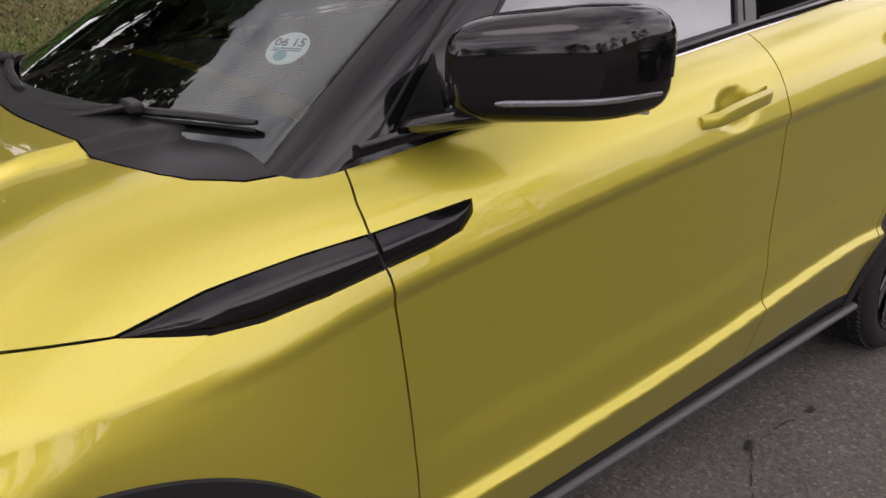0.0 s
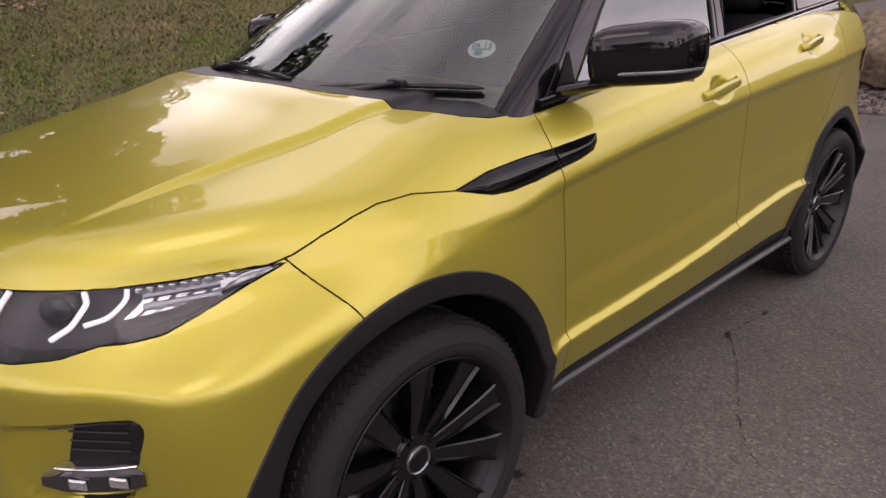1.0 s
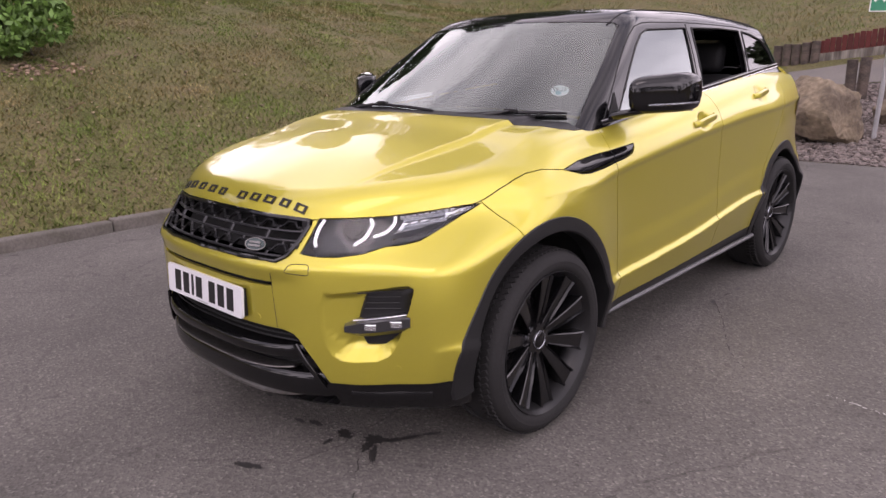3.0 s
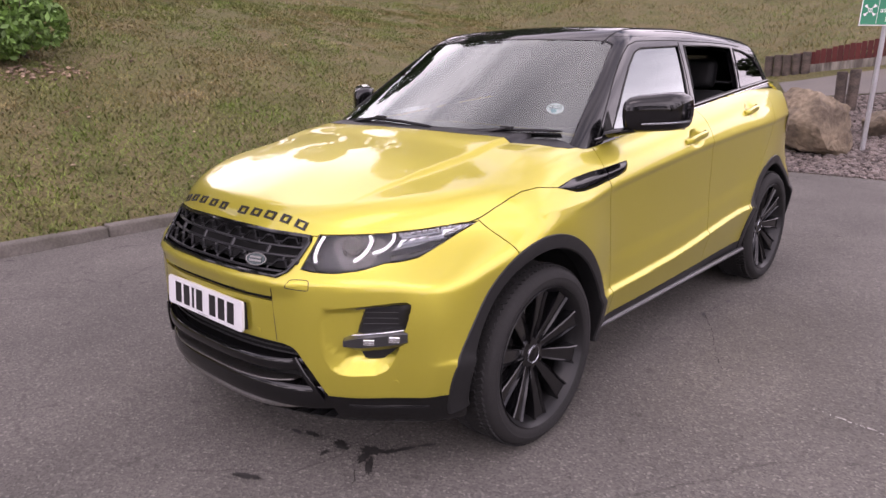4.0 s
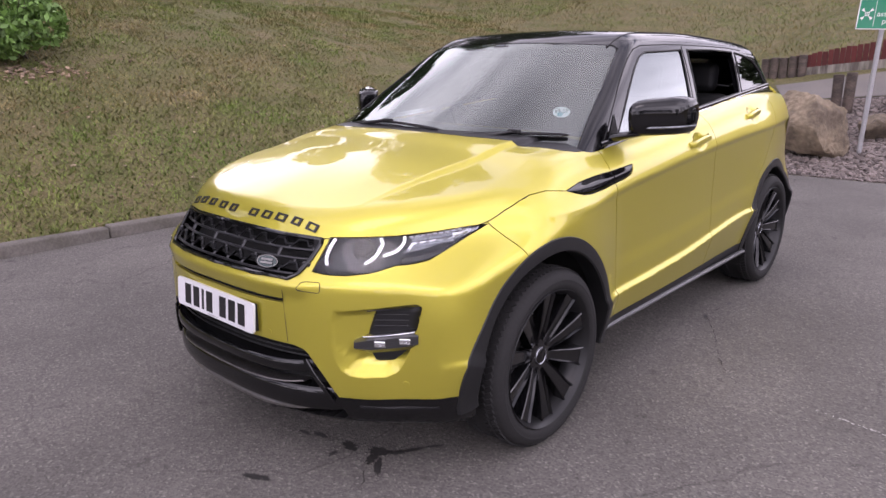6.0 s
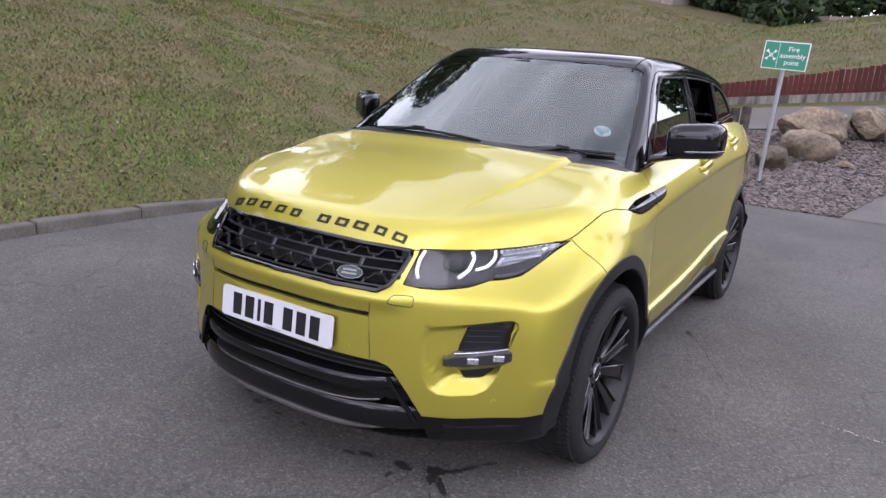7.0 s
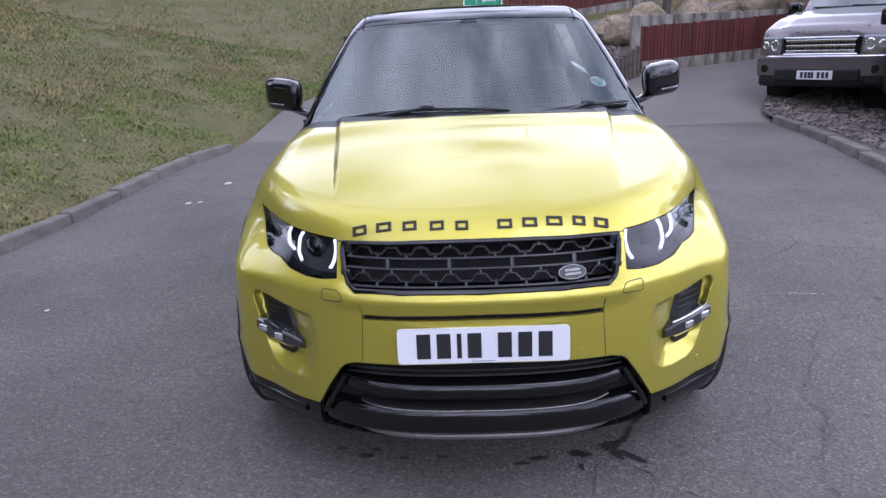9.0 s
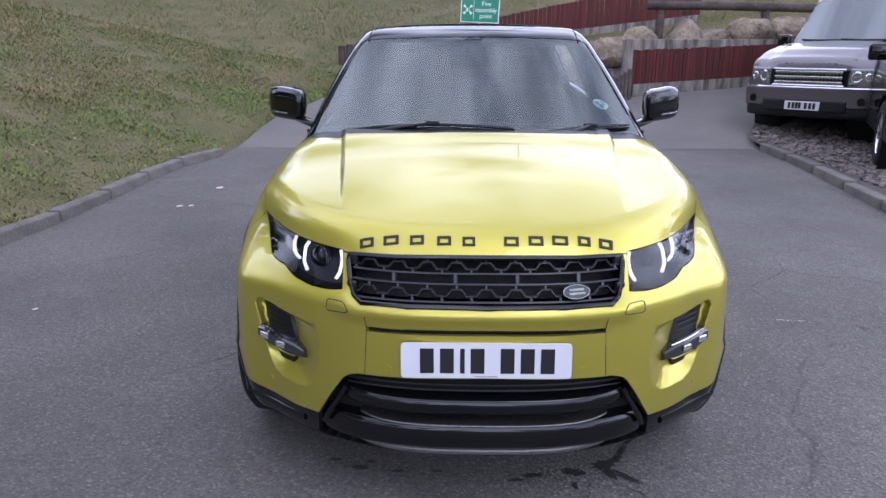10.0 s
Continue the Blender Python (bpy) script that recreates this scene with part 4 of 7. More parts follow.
# plain dark bars across the bonnet's nose
NAME_DARK = material("badge_graphite", (0.03, 0.03, 0.032), 0.35, 0.6)
for x, w in ((-0.375, 0.046), (-0.297, 0.048), (-0.215, 0.044), (-0.130, 0.044), (-0.053, 0.040), (0.079, 0.046), (0.156, 0.046), (0.232, 0.050), (0.309, 0.040), (0.380, 0.046)):
    c, n = on_hood(x, -0.737 + 0.24 * x * x, 0.0015)
    up = (Vector((0, 0.75, 0.66)) - n * Vector((0, 0.75, 0.66)).dot(n)).normalized()
    right = up.cross(n)
    m = Matrix((right.to_4d(), up.to_4d(), n.to_4d(), (0, 0, 0, 1))).transposed()
    m = Matrix.Translation(c) @ Matrix((( *right, 0), (*up, 0), (*n, 0), (0, 0, 0, 1))).transposed()
    bm = bmesh.new()
    for lo, hi in (((-w / 2, 0.009, -0.003), (w / 2, 0.0155, 0.003)), ((-w / 2, -0.0155, -0.003), (w / 2, -0.009, 0.003)), ((-w / 2, -0.009, -0.003), (-w / 2 + 0.009, 0.009, 0.003)), ((w / 2 - 0.009, -0.009, -0.003), (w / 2, 0.009, 0.003))):
        box(bm, lo, hi, m)
    part("name_bar", bm, NAME_DARK, car, "dark graphite raised bar")

# number plate
plate = new("number_plate")
plate.parent = car
plate["label"] = "white number plate with plain dark bars"
PM = Matrix.Translation((0, -0.884, 0.5795)) @ Matrix.Rotation(math.radians(-4), 4, "X")
bm = bmesh.new()
outline = [(sx * 0.248 + 0.012 * math.cos(t), sz * 0.0435 + 0.012 * math.sin(t)) for sx, sz, t0 in ((1, 1, 0), (-1, 1, 90), (-1, -1, 180), (1, -1, 270)) for t in np.radians(np.linspace(t0, t0 + 90, 6))]
rings = [[bm.verts.new(PM @ Vector((x * s, y, z * s))) for x, z in outline] for y, s in ((0.006, 1.0), (-0.003, 1.0), (-0.004, 0.995))]
for p, q in zip(rings, rings[1:]):
    for k in range(len(outline)):
        bm.faces.new((p[k], p[(k + 1) % len(outline)], q[(k + 1) % len(outline)], q[k]))
bm.faces.new(rings[-1])
part("plate_board", bm, PLATE_WHITE, plate)
for k, x in enumerate((-0.180, -0.119, -0.072, -0.026, 0.065, 0.126, 0.187)):
    bm = bmesh.new()
    w = 0.007 if k == 2 else 0.021
    box(bm, (x - w, -0.0055, -0.0395), (x + w, -0.0035, 0.0395), PM)
    part("plate_bar", bm, PLATE_BLACK, plate)
bm = bmesh.new()
box(bm, (-0.035, -0.0052, -0.0515), (0.035, -0.0035, -0.0475), PM)
part("maker_bar", bm, material("plate_grey", (0.35, 0.35, 0.36), 0.5), plate)
bm = bmesh.new()
box(bm, (-0.25, 0.004, -0.05), (0.25, 0.03, 0.05), PM)
part("plate_mount", bm, BLACK_PLASTIC, plate)

# covers of the lamp washers, parking sensors
for sign in (1, -1):
    bm = bmesh.new()
    outline = rounded([(0.424, 0.708), (0.440, 0.737), (0.497, 0.737), (0.500, 0.700)], 4, 0.25)
    tube(bm, [on_face(sign * x, zz, 0.0) for x, zz in outline], 0.0016, 5, closed=True)
    part("washer_cover_seam", bm, SEAL, car, smooth=True)
    for x, zz in ((0.734, 0.385), (0.30, 0.535)):
        bm = bmesh.new()
        p = on_face(sign * x, zz, -0.002)
        g = Vector(gradient(body_field, np.array([p[:]]))[0]).normalized()
        cylinder(bm, p, p + g * 0.004, 0.011, 0.0105, 20)
        part("parking_sensor", bm, PAINT, car)
    # cut between the middle of the bumper and its side
    bm = bmesh.new()
    tube(bm, [on_face(sign * x, zz, -0.0005) for x, zz in ((0.392, 0.735), (0.372, 0.70), (0.368, 0.66), (0.372, 0.60), (0.378, 0.51))], 0.0014, 5)
    part("bumper_seam", bm, SEAL, car, smooth=True)

# lower intake: mesh, gloss bar, second opening, gloss skid panel with bright edges
lower = new("lower_intake")
lower.parent = car
lower["label"] = "black lower intake with gloss bars"
rim_wall("intake_wall", [f for f in faces_of("intake")], BV, 0.06, BLACK_PLASTIC, lower)


def across(z0, z1, half, out, mat, name, ends=0.0, rows=5, bulge=0.008):
    """A band across the car's front between two heights, with a rounded section."""
    bm = bmesh.new()
    grid = []
    for x in np.linspace(-half, half, 41):
        lift = ends * (abs(x) / half) ** 4
        sec = []
        for t in np.linspace(0, math.pi, rows):
            zz = z0 + (z1 - z0) * (1 - math.cos(t)) / 2 + lift
            y = float(surf_y(min(abs(x), 0.8), (z0 + z1) / 2)) - out - bulge * math.sin(t) + 0.035 * (abs(x) / half) ** 8
            sec.append(bm.verts.new((x, y, zz)))
        sec.append(bm.verts.new((x, sec[-1].co.y + 0.06, z1 + lift)))
        sec.insert(0, bm.verts.new((x, sec[0].co.y + 0.06, z0 + lift)))
        grid.append(sec)
    for p, q in zip(grid, grid[1:]):
        for k in range(len(p) - 1):
            bm.faces.new((p[k], q[k], q[k + 1], p[k + 1]))
    return part(name, bm, mat, lower, smooth=True)


across(0.398, 0.440, 0.475, 0.004, BLACK_GLOSS, "intake_bar", 0.012)
across(0.262, 0.345, 0.55, -0.006, BLACK_GLOSS, "skid_panel", 0.0, 7, 0.012)
across(0.346, 0.352, 0.40, 0.004, GREY_METAL, "skid_upper_edge", 0.006, 4, 0.002)
across(0.236, 0.254, 0.43, 0.010, GREY_METAL, "skid_lower_edge", 0.012, 4, 0.006)
for zz in (0.458, 0.476):
    bm = bmesh.new()
    tube(bm, [on_face(x, zz, -0.03) for x in np.linspace(-0.44, 0.44, 24)], 0.0028, 5)
    part("mesh_rail", bm, BLACK_PLASTIC, lower)
for sign in (1, -1):
    # thin rib added to draw the highlight line along the bumper corner
    bm = bmesh.new()
    pts = [(0.44, 0.455), (0.47, 0.40), (0.505, 0.345), (0.525, 0.30)]
    tube(bm, [on_face(sign * x, zz, 0.0) for x, zz in smooth_line(pts, 12)], 0.009, 8, flat=0.8)
    part("corner_highlight_rib", bm, BLACK_GLOSS, lower, "thin gloss black rib that catches a highlight along the corner", smooth=True)
    bm = bmesh.new()
    tube(bm, [on_face(sign * x, zz, -0.004) for x, zz in ((0.60, 0.285), (0.68, 0.283), (0.76, 0.287), (0.82, 0.292))], 0.016, 8, flat=0.8)
    part("corner_lip", bm, BLACK_GLOSS, lower, smooth=True)

# fog lamps in their pockets
SMOKED = material("smoked_clear_plastic", (0.03, 0.03, 0.032), 0.06, 0.3, 1.0)
for sign in (1, -1):
    fog = new("fog_lamp")
    fog.parent = car
    fog["label"] = "black fog lamp pocket with a clear light bar"
    bm = bmesh.new()
    cols = []
    POCKET_DEPTH[0] = 0.0
    for t in np.linspace(0, 1, 15):
        zz = 0.452 + (0.664 - 0.452) * t
        x0 = float(np.interp(zz, [0.452, 0.47, 0.50, 0.56, 0.66], [0.648, 0.626, 0.613, 0.609, 0.638]))
        x1 = float(np.interp(zz, [0.452, 0.47, 0.49, 0.56, 0.66], [0.694, 0.722, 0.735, 0.750, 0.762]))
        cols.append([bm.verts.new(on_face(sign * (x0 + (x1 - x0) * u), zz, -0.032 if 0 < u < 1 and 0 < t < 1 else -0.05)) for u in np.linspace(0, 1, 9)])
    POCKET_DEPTH[0] = 0.045
    for p, q in zip(cols, cols[1:]):
        for k in range(8):
            bm.faces.new((p[k], p[k + 1], q[k + 1], q[k]))
    part("insert", bm, BLACK_PLASTIC, fog, "black plastic insert", smooth=True)
    a0, b0 = Vector((sign * 0.586, -0.706, 0.520)), Vector((sign * 0.768, -0.578, 0.550))
    way = (b0 - a0).normalized()
    out = Vector((-way.y, way.x, 0)).normalized() * (1 if sign < 0 else -1)
    out = out if out.y < 0 else -out
    bm = bmesh.new()
    rings = []
    for t in np.linspace(0, 1, 9):
        c = a0.lerp(b0, t) + out * (0.012 * math.sin(t * math.pi))
        h = 0.031 * (0.55 + 0.45 * min(1, 4 * t, 6 * (1 - t) + 0.4))
        rings.append([bm.verts.new(c + out * o + Vector((0, 0, zz))) for o, zz in ((-0.05, h), (0.0, h), (0.014, h * 0.6), (0.016, -h * 0.5), (0.002, -h), (-0.05, -h))])
    for p, q in zip(rings, rings[1:]):
        for k in range(6):
            bm.faces.new((p[k], p[(k + 1) % 6], q[(k + 1) % 6], q[k]))
    bm.faces.new(rings[0])
    bm.faces.new(rings[-1][::-1])
    part("light_bar", bm, SMOKED, fog, "smoked clear light bar", smooth=True)
    bm = bmesh.new()
    tube(bm, [a0.lerp(b0, t) + out * (0.012 * math.sin(t * math.pi) + 0.006) + Vector((0, 0, 0.0285)) for t in np.linspace(0.15, 0.94, 10)], 0.0022, 6)
    part("bezel", bm, CHROME, fog, "thin chrome edge", smooth=True)
    for t in (0.42, 0.80):
        bm = bmesh.new()
        c = a0.lerp(b0, t) + out * (0.0185 + 0.012 * math.sin(t * math.pi)) + Vector((0, 0, 0.004))
        box(bm, (-0.019, -0.003, -0.011), (0.019, 0.003, 0.011), Matrix.Translation(c) @ Matrix.Rotation(math.atan2(way.y, way.x), 4, "Z"), 0.003)
        part("led_lens", bm, CHIP, fog, "bright clear lens")
    for zz in np.arange(0.59, 0.65, 0.02):
        bm = bmesh.new()
        tube(bm, [on_face(sign * x, zz, 0.016) for x in (0.64, 0.66, 0.70, 0.73)], 0.002, 5)
        part("pocket_rib", bm, BLACK_PLASTIC, fog)


# door handles, side vents, belt trim, sill lips
for sign in (1, -1):
    for key, y0, z0, y1, z1 in (("front", 1.275, 1.052, 1.525, 1.083), ("rear", 2.095, 1.150, 2.305, 1.178)):
        handle = new("door_handle")
        handle.parent = doors[key, sign]
        bm = bmesh.new()
        rings = []
        for t in np.linspace(0, 1, 15):
            yy, zz = y0 + (y1 - y0) * t, z0 + (z1 - z0) * t
            lift = 0.026 * min(1.0, (0.05 + 7 * t) ** 0.6, (0.05 + 7 * (1 - t)) ** 0.6)
            h = 0.0185 * (0.80 + 0.20 * math.sin(math.pi * t))
            base = float(surf_x(yy, zz)) if t < 0.15 or t > 0.85 else float(np.interp(t, [0.15, 0.85], [surf_x(y0 + (y1 - y0) * 0.15, z0 + (z1 - z0) * 0.15), surf_x(y0 + (y1 - y0) * 0.85, z0 + (z1 - z0) * 0.85)]))
            rings.append([bm.verts.new((sign * (base + o), yy, zz + dz)) for o, dz in ((lift - 0.013, h), (lift, h * 0.7), (lift + 0.003, 0), (lift, -h * 0.7), (lift - 0.013, -h))])
        for p, q in zip(rings, rings[1:]):
            for k in range(5):
                bm.faces.new((p[k], p[(k + 1) % 5], q[(k + 1) % 5], q[k]))
        bm.faces.new(rings[0])
        bm.faces.new(rings[-1][::-1])
        ob = part("door_handle", bm, PAINT, doors[key, sign], "yellow painted pull handle", smooth=True)
        bpy.data.objects.remove(handle)
    # a folded blade in each half of the vent and the dark line between them
    for ya, yb in ((0.150, 0.504), (0.512, 0.687)):
        bm = bmesh.new()
        cols = []
        for yy in np.r_[np.linspace(ya, yb - 0.04, 16), np.linspace(yb - 0.03, yb, 5)]:
            hi = np.interp(yy, *zip(*VENT[:6])) - 0.002
            lo = np.interp(yy, [0.145, 0.19, 0.25, 0.32, 0.42, 0.52, 0.60, 0.65, 0.675, 0.687], [0.970, 0.963, 0.947, 0.942, 0.949, 0.962, 0.972, 0.982, 1.000, 1.018])
            mid = hi - 0.45 * (hi - lo)
            bulge = min(1.0, (hi - lo) / 0.05)
            cols.append([bm.verts.new(on_side(yy, float(zz), sign, o)) for zz, o in ((hi, -0.005), (hi - 0.2 * (hi - lo), 0.0), (mid, 0.007 * bulge), (mid - 0.004 * bulge, 0.0065 * bulge), (lo + 0.1 * (hi - lo), 0.0), (lo, -0.006))])
        for p, q in zip(cols, cols[1:]):
            for k in range(5):
                bm.faces.new((p[k], q[k], q[k + 1], p[k + 1]) if sign < 0 else (p[k], p[k + 1], q[k + 1], q[k]))
        part("vent_blade", bm, BLACK_GLOSS, vents[sign], smooth=True)
    bm = bmesh.new()
    tube(bm, [on_side(yy, zz, sign, -0.003) for yy, zz in ((0.502, 1.008), (0.509, 0.975), (0.518, 0.943))], 0.004, 6)
    part("vent_joint", bm, BLACK_MATT, vents[sign])
    # belt trim
    bm = bmesh.new()
    pts = []
    for yy in np.linspace(0.53, 2.93, 40):
        zz = float(np.interp(yy, [0.53, 1.1, 1.6, 2.34, 2.93], [1.112, 1.160, 1.208, 1.268, 1.312]))
        pts.append(Vector((sign * (float(surf_x(yy, zz, cabin_field)) + 0.004), yy, zz)))
    tube(bm, pts, 0.011, 8, flat=0.8)
    part("belt_trim", bm, BLACK_GLOSS, car, "gloss black trim along the window sills", smooth=True)
    # chrome line standing in for the bright reflection along the belt trim
    bm = bmesh.new()
    tube(bm, [p + Vector((sign * 0.007, 0, -0.008)) for p in pts[10:]], 0.0028, 6)
    part("belt_glint", bm, CHROME, car, "thin chrome strip imitating the reflection under the windows", smooth=True)
    # lip of the sill
    bm = bmesh.new()
    tube(bm, [(sign * 0.872, yy, 0.302 + 0.006 * yy) for yy in np.linspace(0.44, 2.25, 12)], 0.013, 10, flat=1.3)
    part("sill_lip", bm, material("grey_sill_plastic", (0.06, 0.06, 0.063), 0.35, 0.0, 0.0, 0.1, 120.0), car, "grey plastic sill lip", smooth=True)
    # window frame lines
    for line in ([(0.56, 1.118), (0.70, 1.245), (0.86, 1.375), (1.0, 1.470), (1.10, 1.520), (1.2, 1.537), (1.7, 1.548), (2.3, 1.545), (2.6, 1.530)], [(1.588, 1.222), (1.612, 1.32), (1.645, 1.45), (1.665, 1.54)]):
        bm = bmesh.new()
        tube(bm, [(sign * (float(surf_x(yy, zz, cabin_field)) - 0.0005), yy, zz) for yy, zz in smooth_line(line, 24)], 0.003, 6)
        part("frame_seam", bm, BLACK_MATT, car)
    for w in (WINDOW_FRONT, WINDOW_REAR, WINDOW_QUARTER):
        bm = bmesh.new()
        tube(bm, [(sign * (float(surf_x(yy, zz, cabin_field)) + 0.0005), yy, zz) for yy, zz in w], 0.005, 6, closed=True)
        part("window_seal", bm, SEAL, car, "black rubber window seal", smooth=True)

# windscreen edge and roof seams
bm = bmesh.new()
tube(bm, [on_screen(x, zz, 0.001)[0] for x, zz in SCREEN[1:-1]], 0.002, 6)
part("windscreen_seal", bm, SEAL, car, smooth=True)
for sign in (1, -1):
    bm = bmesh.new()
    pts = []
    for yy in np.linspace(0.98, 2.9, 20):
        x = sign * 0.545
        lo, hi = 1.2, 1.8
        for _ in range(22):
            mid = (lo + hi) / 2
            lo, hi = (mid, hi) if cabin_field(np.array([[x, yy, mid]]))[0] < 0 else (lo, mid)
        pts.append((x, yy, lo))
    tube(bm, pts, 0.004, 6)
    part("roof_seam", bm, BLACK_MATT, car)

# door mirrors
def mirror_field(p):
    x, z = p[:, 0] - 0.950, p[:, 2] - 1.218
    u = (x + 0.003) / 0.108
    y = p[:, 1] - 0.790 - 0.085 * u
    taper = 1 - 0.16 * u
    v = (y - 0.02) / np.where(y < 0.02, 0.110, 0.055)
    w = z / np.where(z > 0, 0.090 * (1 + 0.13 * np.minimum(u, 0.3)), 0.076 * (1 - 0.10 * u))
    return ((np.abs(u) ** 5 + np.abs(v) ** 2.8 + np.abs(w) ** 4.0) ** (1 / 3.6) - 1) * 0.08 * taper


mv, mq = skin(mirror_field, (0.79, 0.52, 1.08), (1.11, 1.02, 1.36), (34, 52, 32))
for sign in (1, -1):
    mirror = new("door_mirror")
    mirror.parent = car
    mirror["label"] = "gloss black door mirror with clear indicator strip"
    mz = mv[mq].mean(1)[:, 2]
    for name, keep in (("upper_cap", mz > 1.206), ("lower_case", mz <= 1.206)):
        q = mq[keep]
        used = np.unique(q)
        at = {i: k for k, i in enumerate(used)}
        co = mv[used] * (1.0 if name == "upper_cap" else 1.0)
        co = (co - (0.95, 0.79, 1.218)) * (1.0 if name == "upper_cap" else 0.982) + (0.95, 0.79, 1.218)
        ob = mesh_object(name, co * (sign, 1, 1), [[at[i] for i in (f if sign > 0 else f[::-1])] for f in q], BLACK_GLOSS, mirror, smooth=True)
    bm = bmesh.new()
    box(bm, (-0.092, -0.003, -0.070), (0.092, 0.003, 0.075), Matrix.Diagonal((sign, 1, 1, 1)) @ Matrix.Translation((0.950, 0.852, 1.218)) @ Matrix.Rotation(math.radians(36), 4, "Z"), 0.002)
    part("mirror_glass", bm, CHROME, mirror, "silvered mirror glass")
    bm = bmesh.new()
    pts = []
    for x in np.linspace(0.925, 1.056, 14):
        lo, hi = 0.5, 0.79 + 0.085 * (x - 0.95) / 0.112 + 0.02
        for _ in range(20):
            mid = (lo + hi) / 2
            lo, hi = (lo, mid) if mirror_field(np.array([[x, mid, 1.183]]))[0] < 0 else (mid, hi)
        pts.append((sign * x, hi - 0.0005, 1.180 + 0.05 * (x - 0.925)))
    tube(bm, pts, [0.002] + [0.0045] * 12 + [0.003], 8, flat=0.5)
    part("indicator_strip", bm, LAMP_GREY, mirror, "clear indicator strip", smooth=True)
    bm = bmesh.new()
    rings = []
    for t in np.linspace(0, 1, 8):
        c = Vector((0.790, 0.650, 1.134)).lerp(Vector((0.93, 0.780, 1.165)), t)
        wy, wz = 0.045 + 0.030 * math.sin(math.pi * t), 0.020 - 0.006 * t
        rings.append([bm.verts.new((sign * (c.x + 0.0), c.y + wy * math.cos(k / 12 * math.tau), c.z + wz * math.sin(k / 12 * math.tau))) for k in range(12)])
    for p, q in zip(rings, rings[1:]):
        for k in range(12):
            bm.faces.new((p[k], p[(k + 1) % 12], q[(k + 1) % 12], q[k]))
    bm.faces.new(rings[-1])
    bm.faces.new(rings[0][::-1])
    part("mirror_foot", bm, BLACK_GLOSS, mirror, smooth=True)
    bm = bmesh.new()
    tri = [(0.60, 1.130), (0.70, 1.142), (0.705, 1.235)]
    vs = [bm.verts.new((sign * (float(surf_x(yy, zz, cabin_field)) + 0.004), yy, zz)) for yy, zz in tri]
    bm.faces.new(vs if sign > 0 else vs[::-1])
    bmesh.ops.solidify(bm, geom=bm.faces[:], thickness=0.006)
    part("mirror_sail", bm, BLACK_PLASTIC, mirror)

# wipers
for pts, pivot in (([(-0.588, 1.128), (-0.38, 1.155), (-0.157, 1.166), (0.0, 1.162), (0.158, 1.152)], (-0.30, 1.150)), ([(0.27, 1.138), (0.344, 1.142), (0.492, 1.150), (0.60, 1.150), (0.700, 1.147)], (0.30, 1.138))):
    wiper = new("wiper")
    wiper.parent = car
    wiper["label"] = "black windscreen wiper at rest"
    line = smooth_line(pts, 16)
    bm = bmesh.new()
    tube(bm, [on_screen(x, zz, 0.012)[0] for x, zz in line], [0.004] + [0.007] * 14 + [0.004], 6, flat=1.3)
    part("blade", bm, BLACK_PLASTIC, wiper, smooth=True)
    bm = bmesh.new()
    tube(bm, [on_screen(x, zz - 0.004, 0.003)[0] for x, zz in line], 0.003, 5)
    part("blade_rubber", bm, RUBBER, wiper)
    mid = line[len(line) // 2]
    bm = bmesh.new()
    p0 = on_screen(line[2][0], line[2][1] - 0.012, 0.006)[0]
    p1 = on_screen(mid[0] * 0.6 + line[2][0] * 0.4, mid[1] - 0.016, 0.02)[0]
    p2 = on_screen(mid[0], mid[1], 0.022)[0]
    tube(bm, [p0, p1, p2], [0.010, 0.009, 0.006], 8, flat=1.4)
    part("arm", bm, BLACK_PLASTIC, wiper, smooth=True)
    bm = bmesh.new()
    box(bm, (-0.03, -0.012, -0.008), (0.03, 0.012, 0.010), Matrix.Translation(on_screen(mid[0], mid[1], 0.020)[0]), 0.005)
    part("blade_clip", bm, BLACK_PLASTIC, wiper)

# tax disc inside the windscreen
disc = thing("tax_disc", "round pale blue paper disc behind the windscreen", "paper disc")
c, n = on_screen(0.592, 1.248, -0.008)
tilt = Matrix.Translation(c) @ n.to_track_quat("Z", "Y").to_matrix().to_4x4()
bm = bmesh.new()
bmesh.ops.create_cone(bm, cap_ends=True, segments=36, radius1=0.0385, radius2=0.0385, depth=0.0012, matrix=tilt)
part("paper", bm, material("disc_paper", (0.84, 0.95, 0.96), 0.7, 0.0, 0.0, 0.12, 300.0), disc)
bm = bmesh.new()
bmesh.ops.create_cone(bm, cap_ends=True, segments=24, radius1=0.012, radius2=0.012, depth=0.0012, matrix=tilt @ Matrix.Translation((-0.006, -0.018, 0.0012)))
part("print_patch", bm, material("disc_blue", (0.10, 0.42, 0.50), 0.7), disc)


def lettering(name, text, size, m, mat, parent, label=""):
    cu = bpy.data.curves.new(name, "FONT")
    cu.body, cu.size, cu.align_x, cu.align_y = text, size, "CENTER", "CENTER"
    cu.extrude = 0.0006
    tmp = new(name, cu)
    me = bpy.data.meshes.new_from_object(tmp.evaluated_get(bpy.context.evaluated_depsgraph_get()))
    bpy.data.objects.remove(tmp)
    me.materials.append(mat)
    ob = new(name, me)
    ob.parent = parent
    ob.matrix_world = m
    if label:
        ob["label"] = label
    return ob


lettering("date_print", "06 15", 0.026, tilt @ Matrix.Translation((0, 0.012, 0.0016)), PLATE_BLACK, disc)
for dz in (-0.001, -0.006):
    bm = bmesh.new()
    box(bm, (-0.027, dz - 0.0012, 0.0008), (0.027, dz + 0.0012, 0.0014), tilt)
    part("print_bar", bm, material("disc_ink", (0.08, 0.2, 0.25), 0.7), disc)

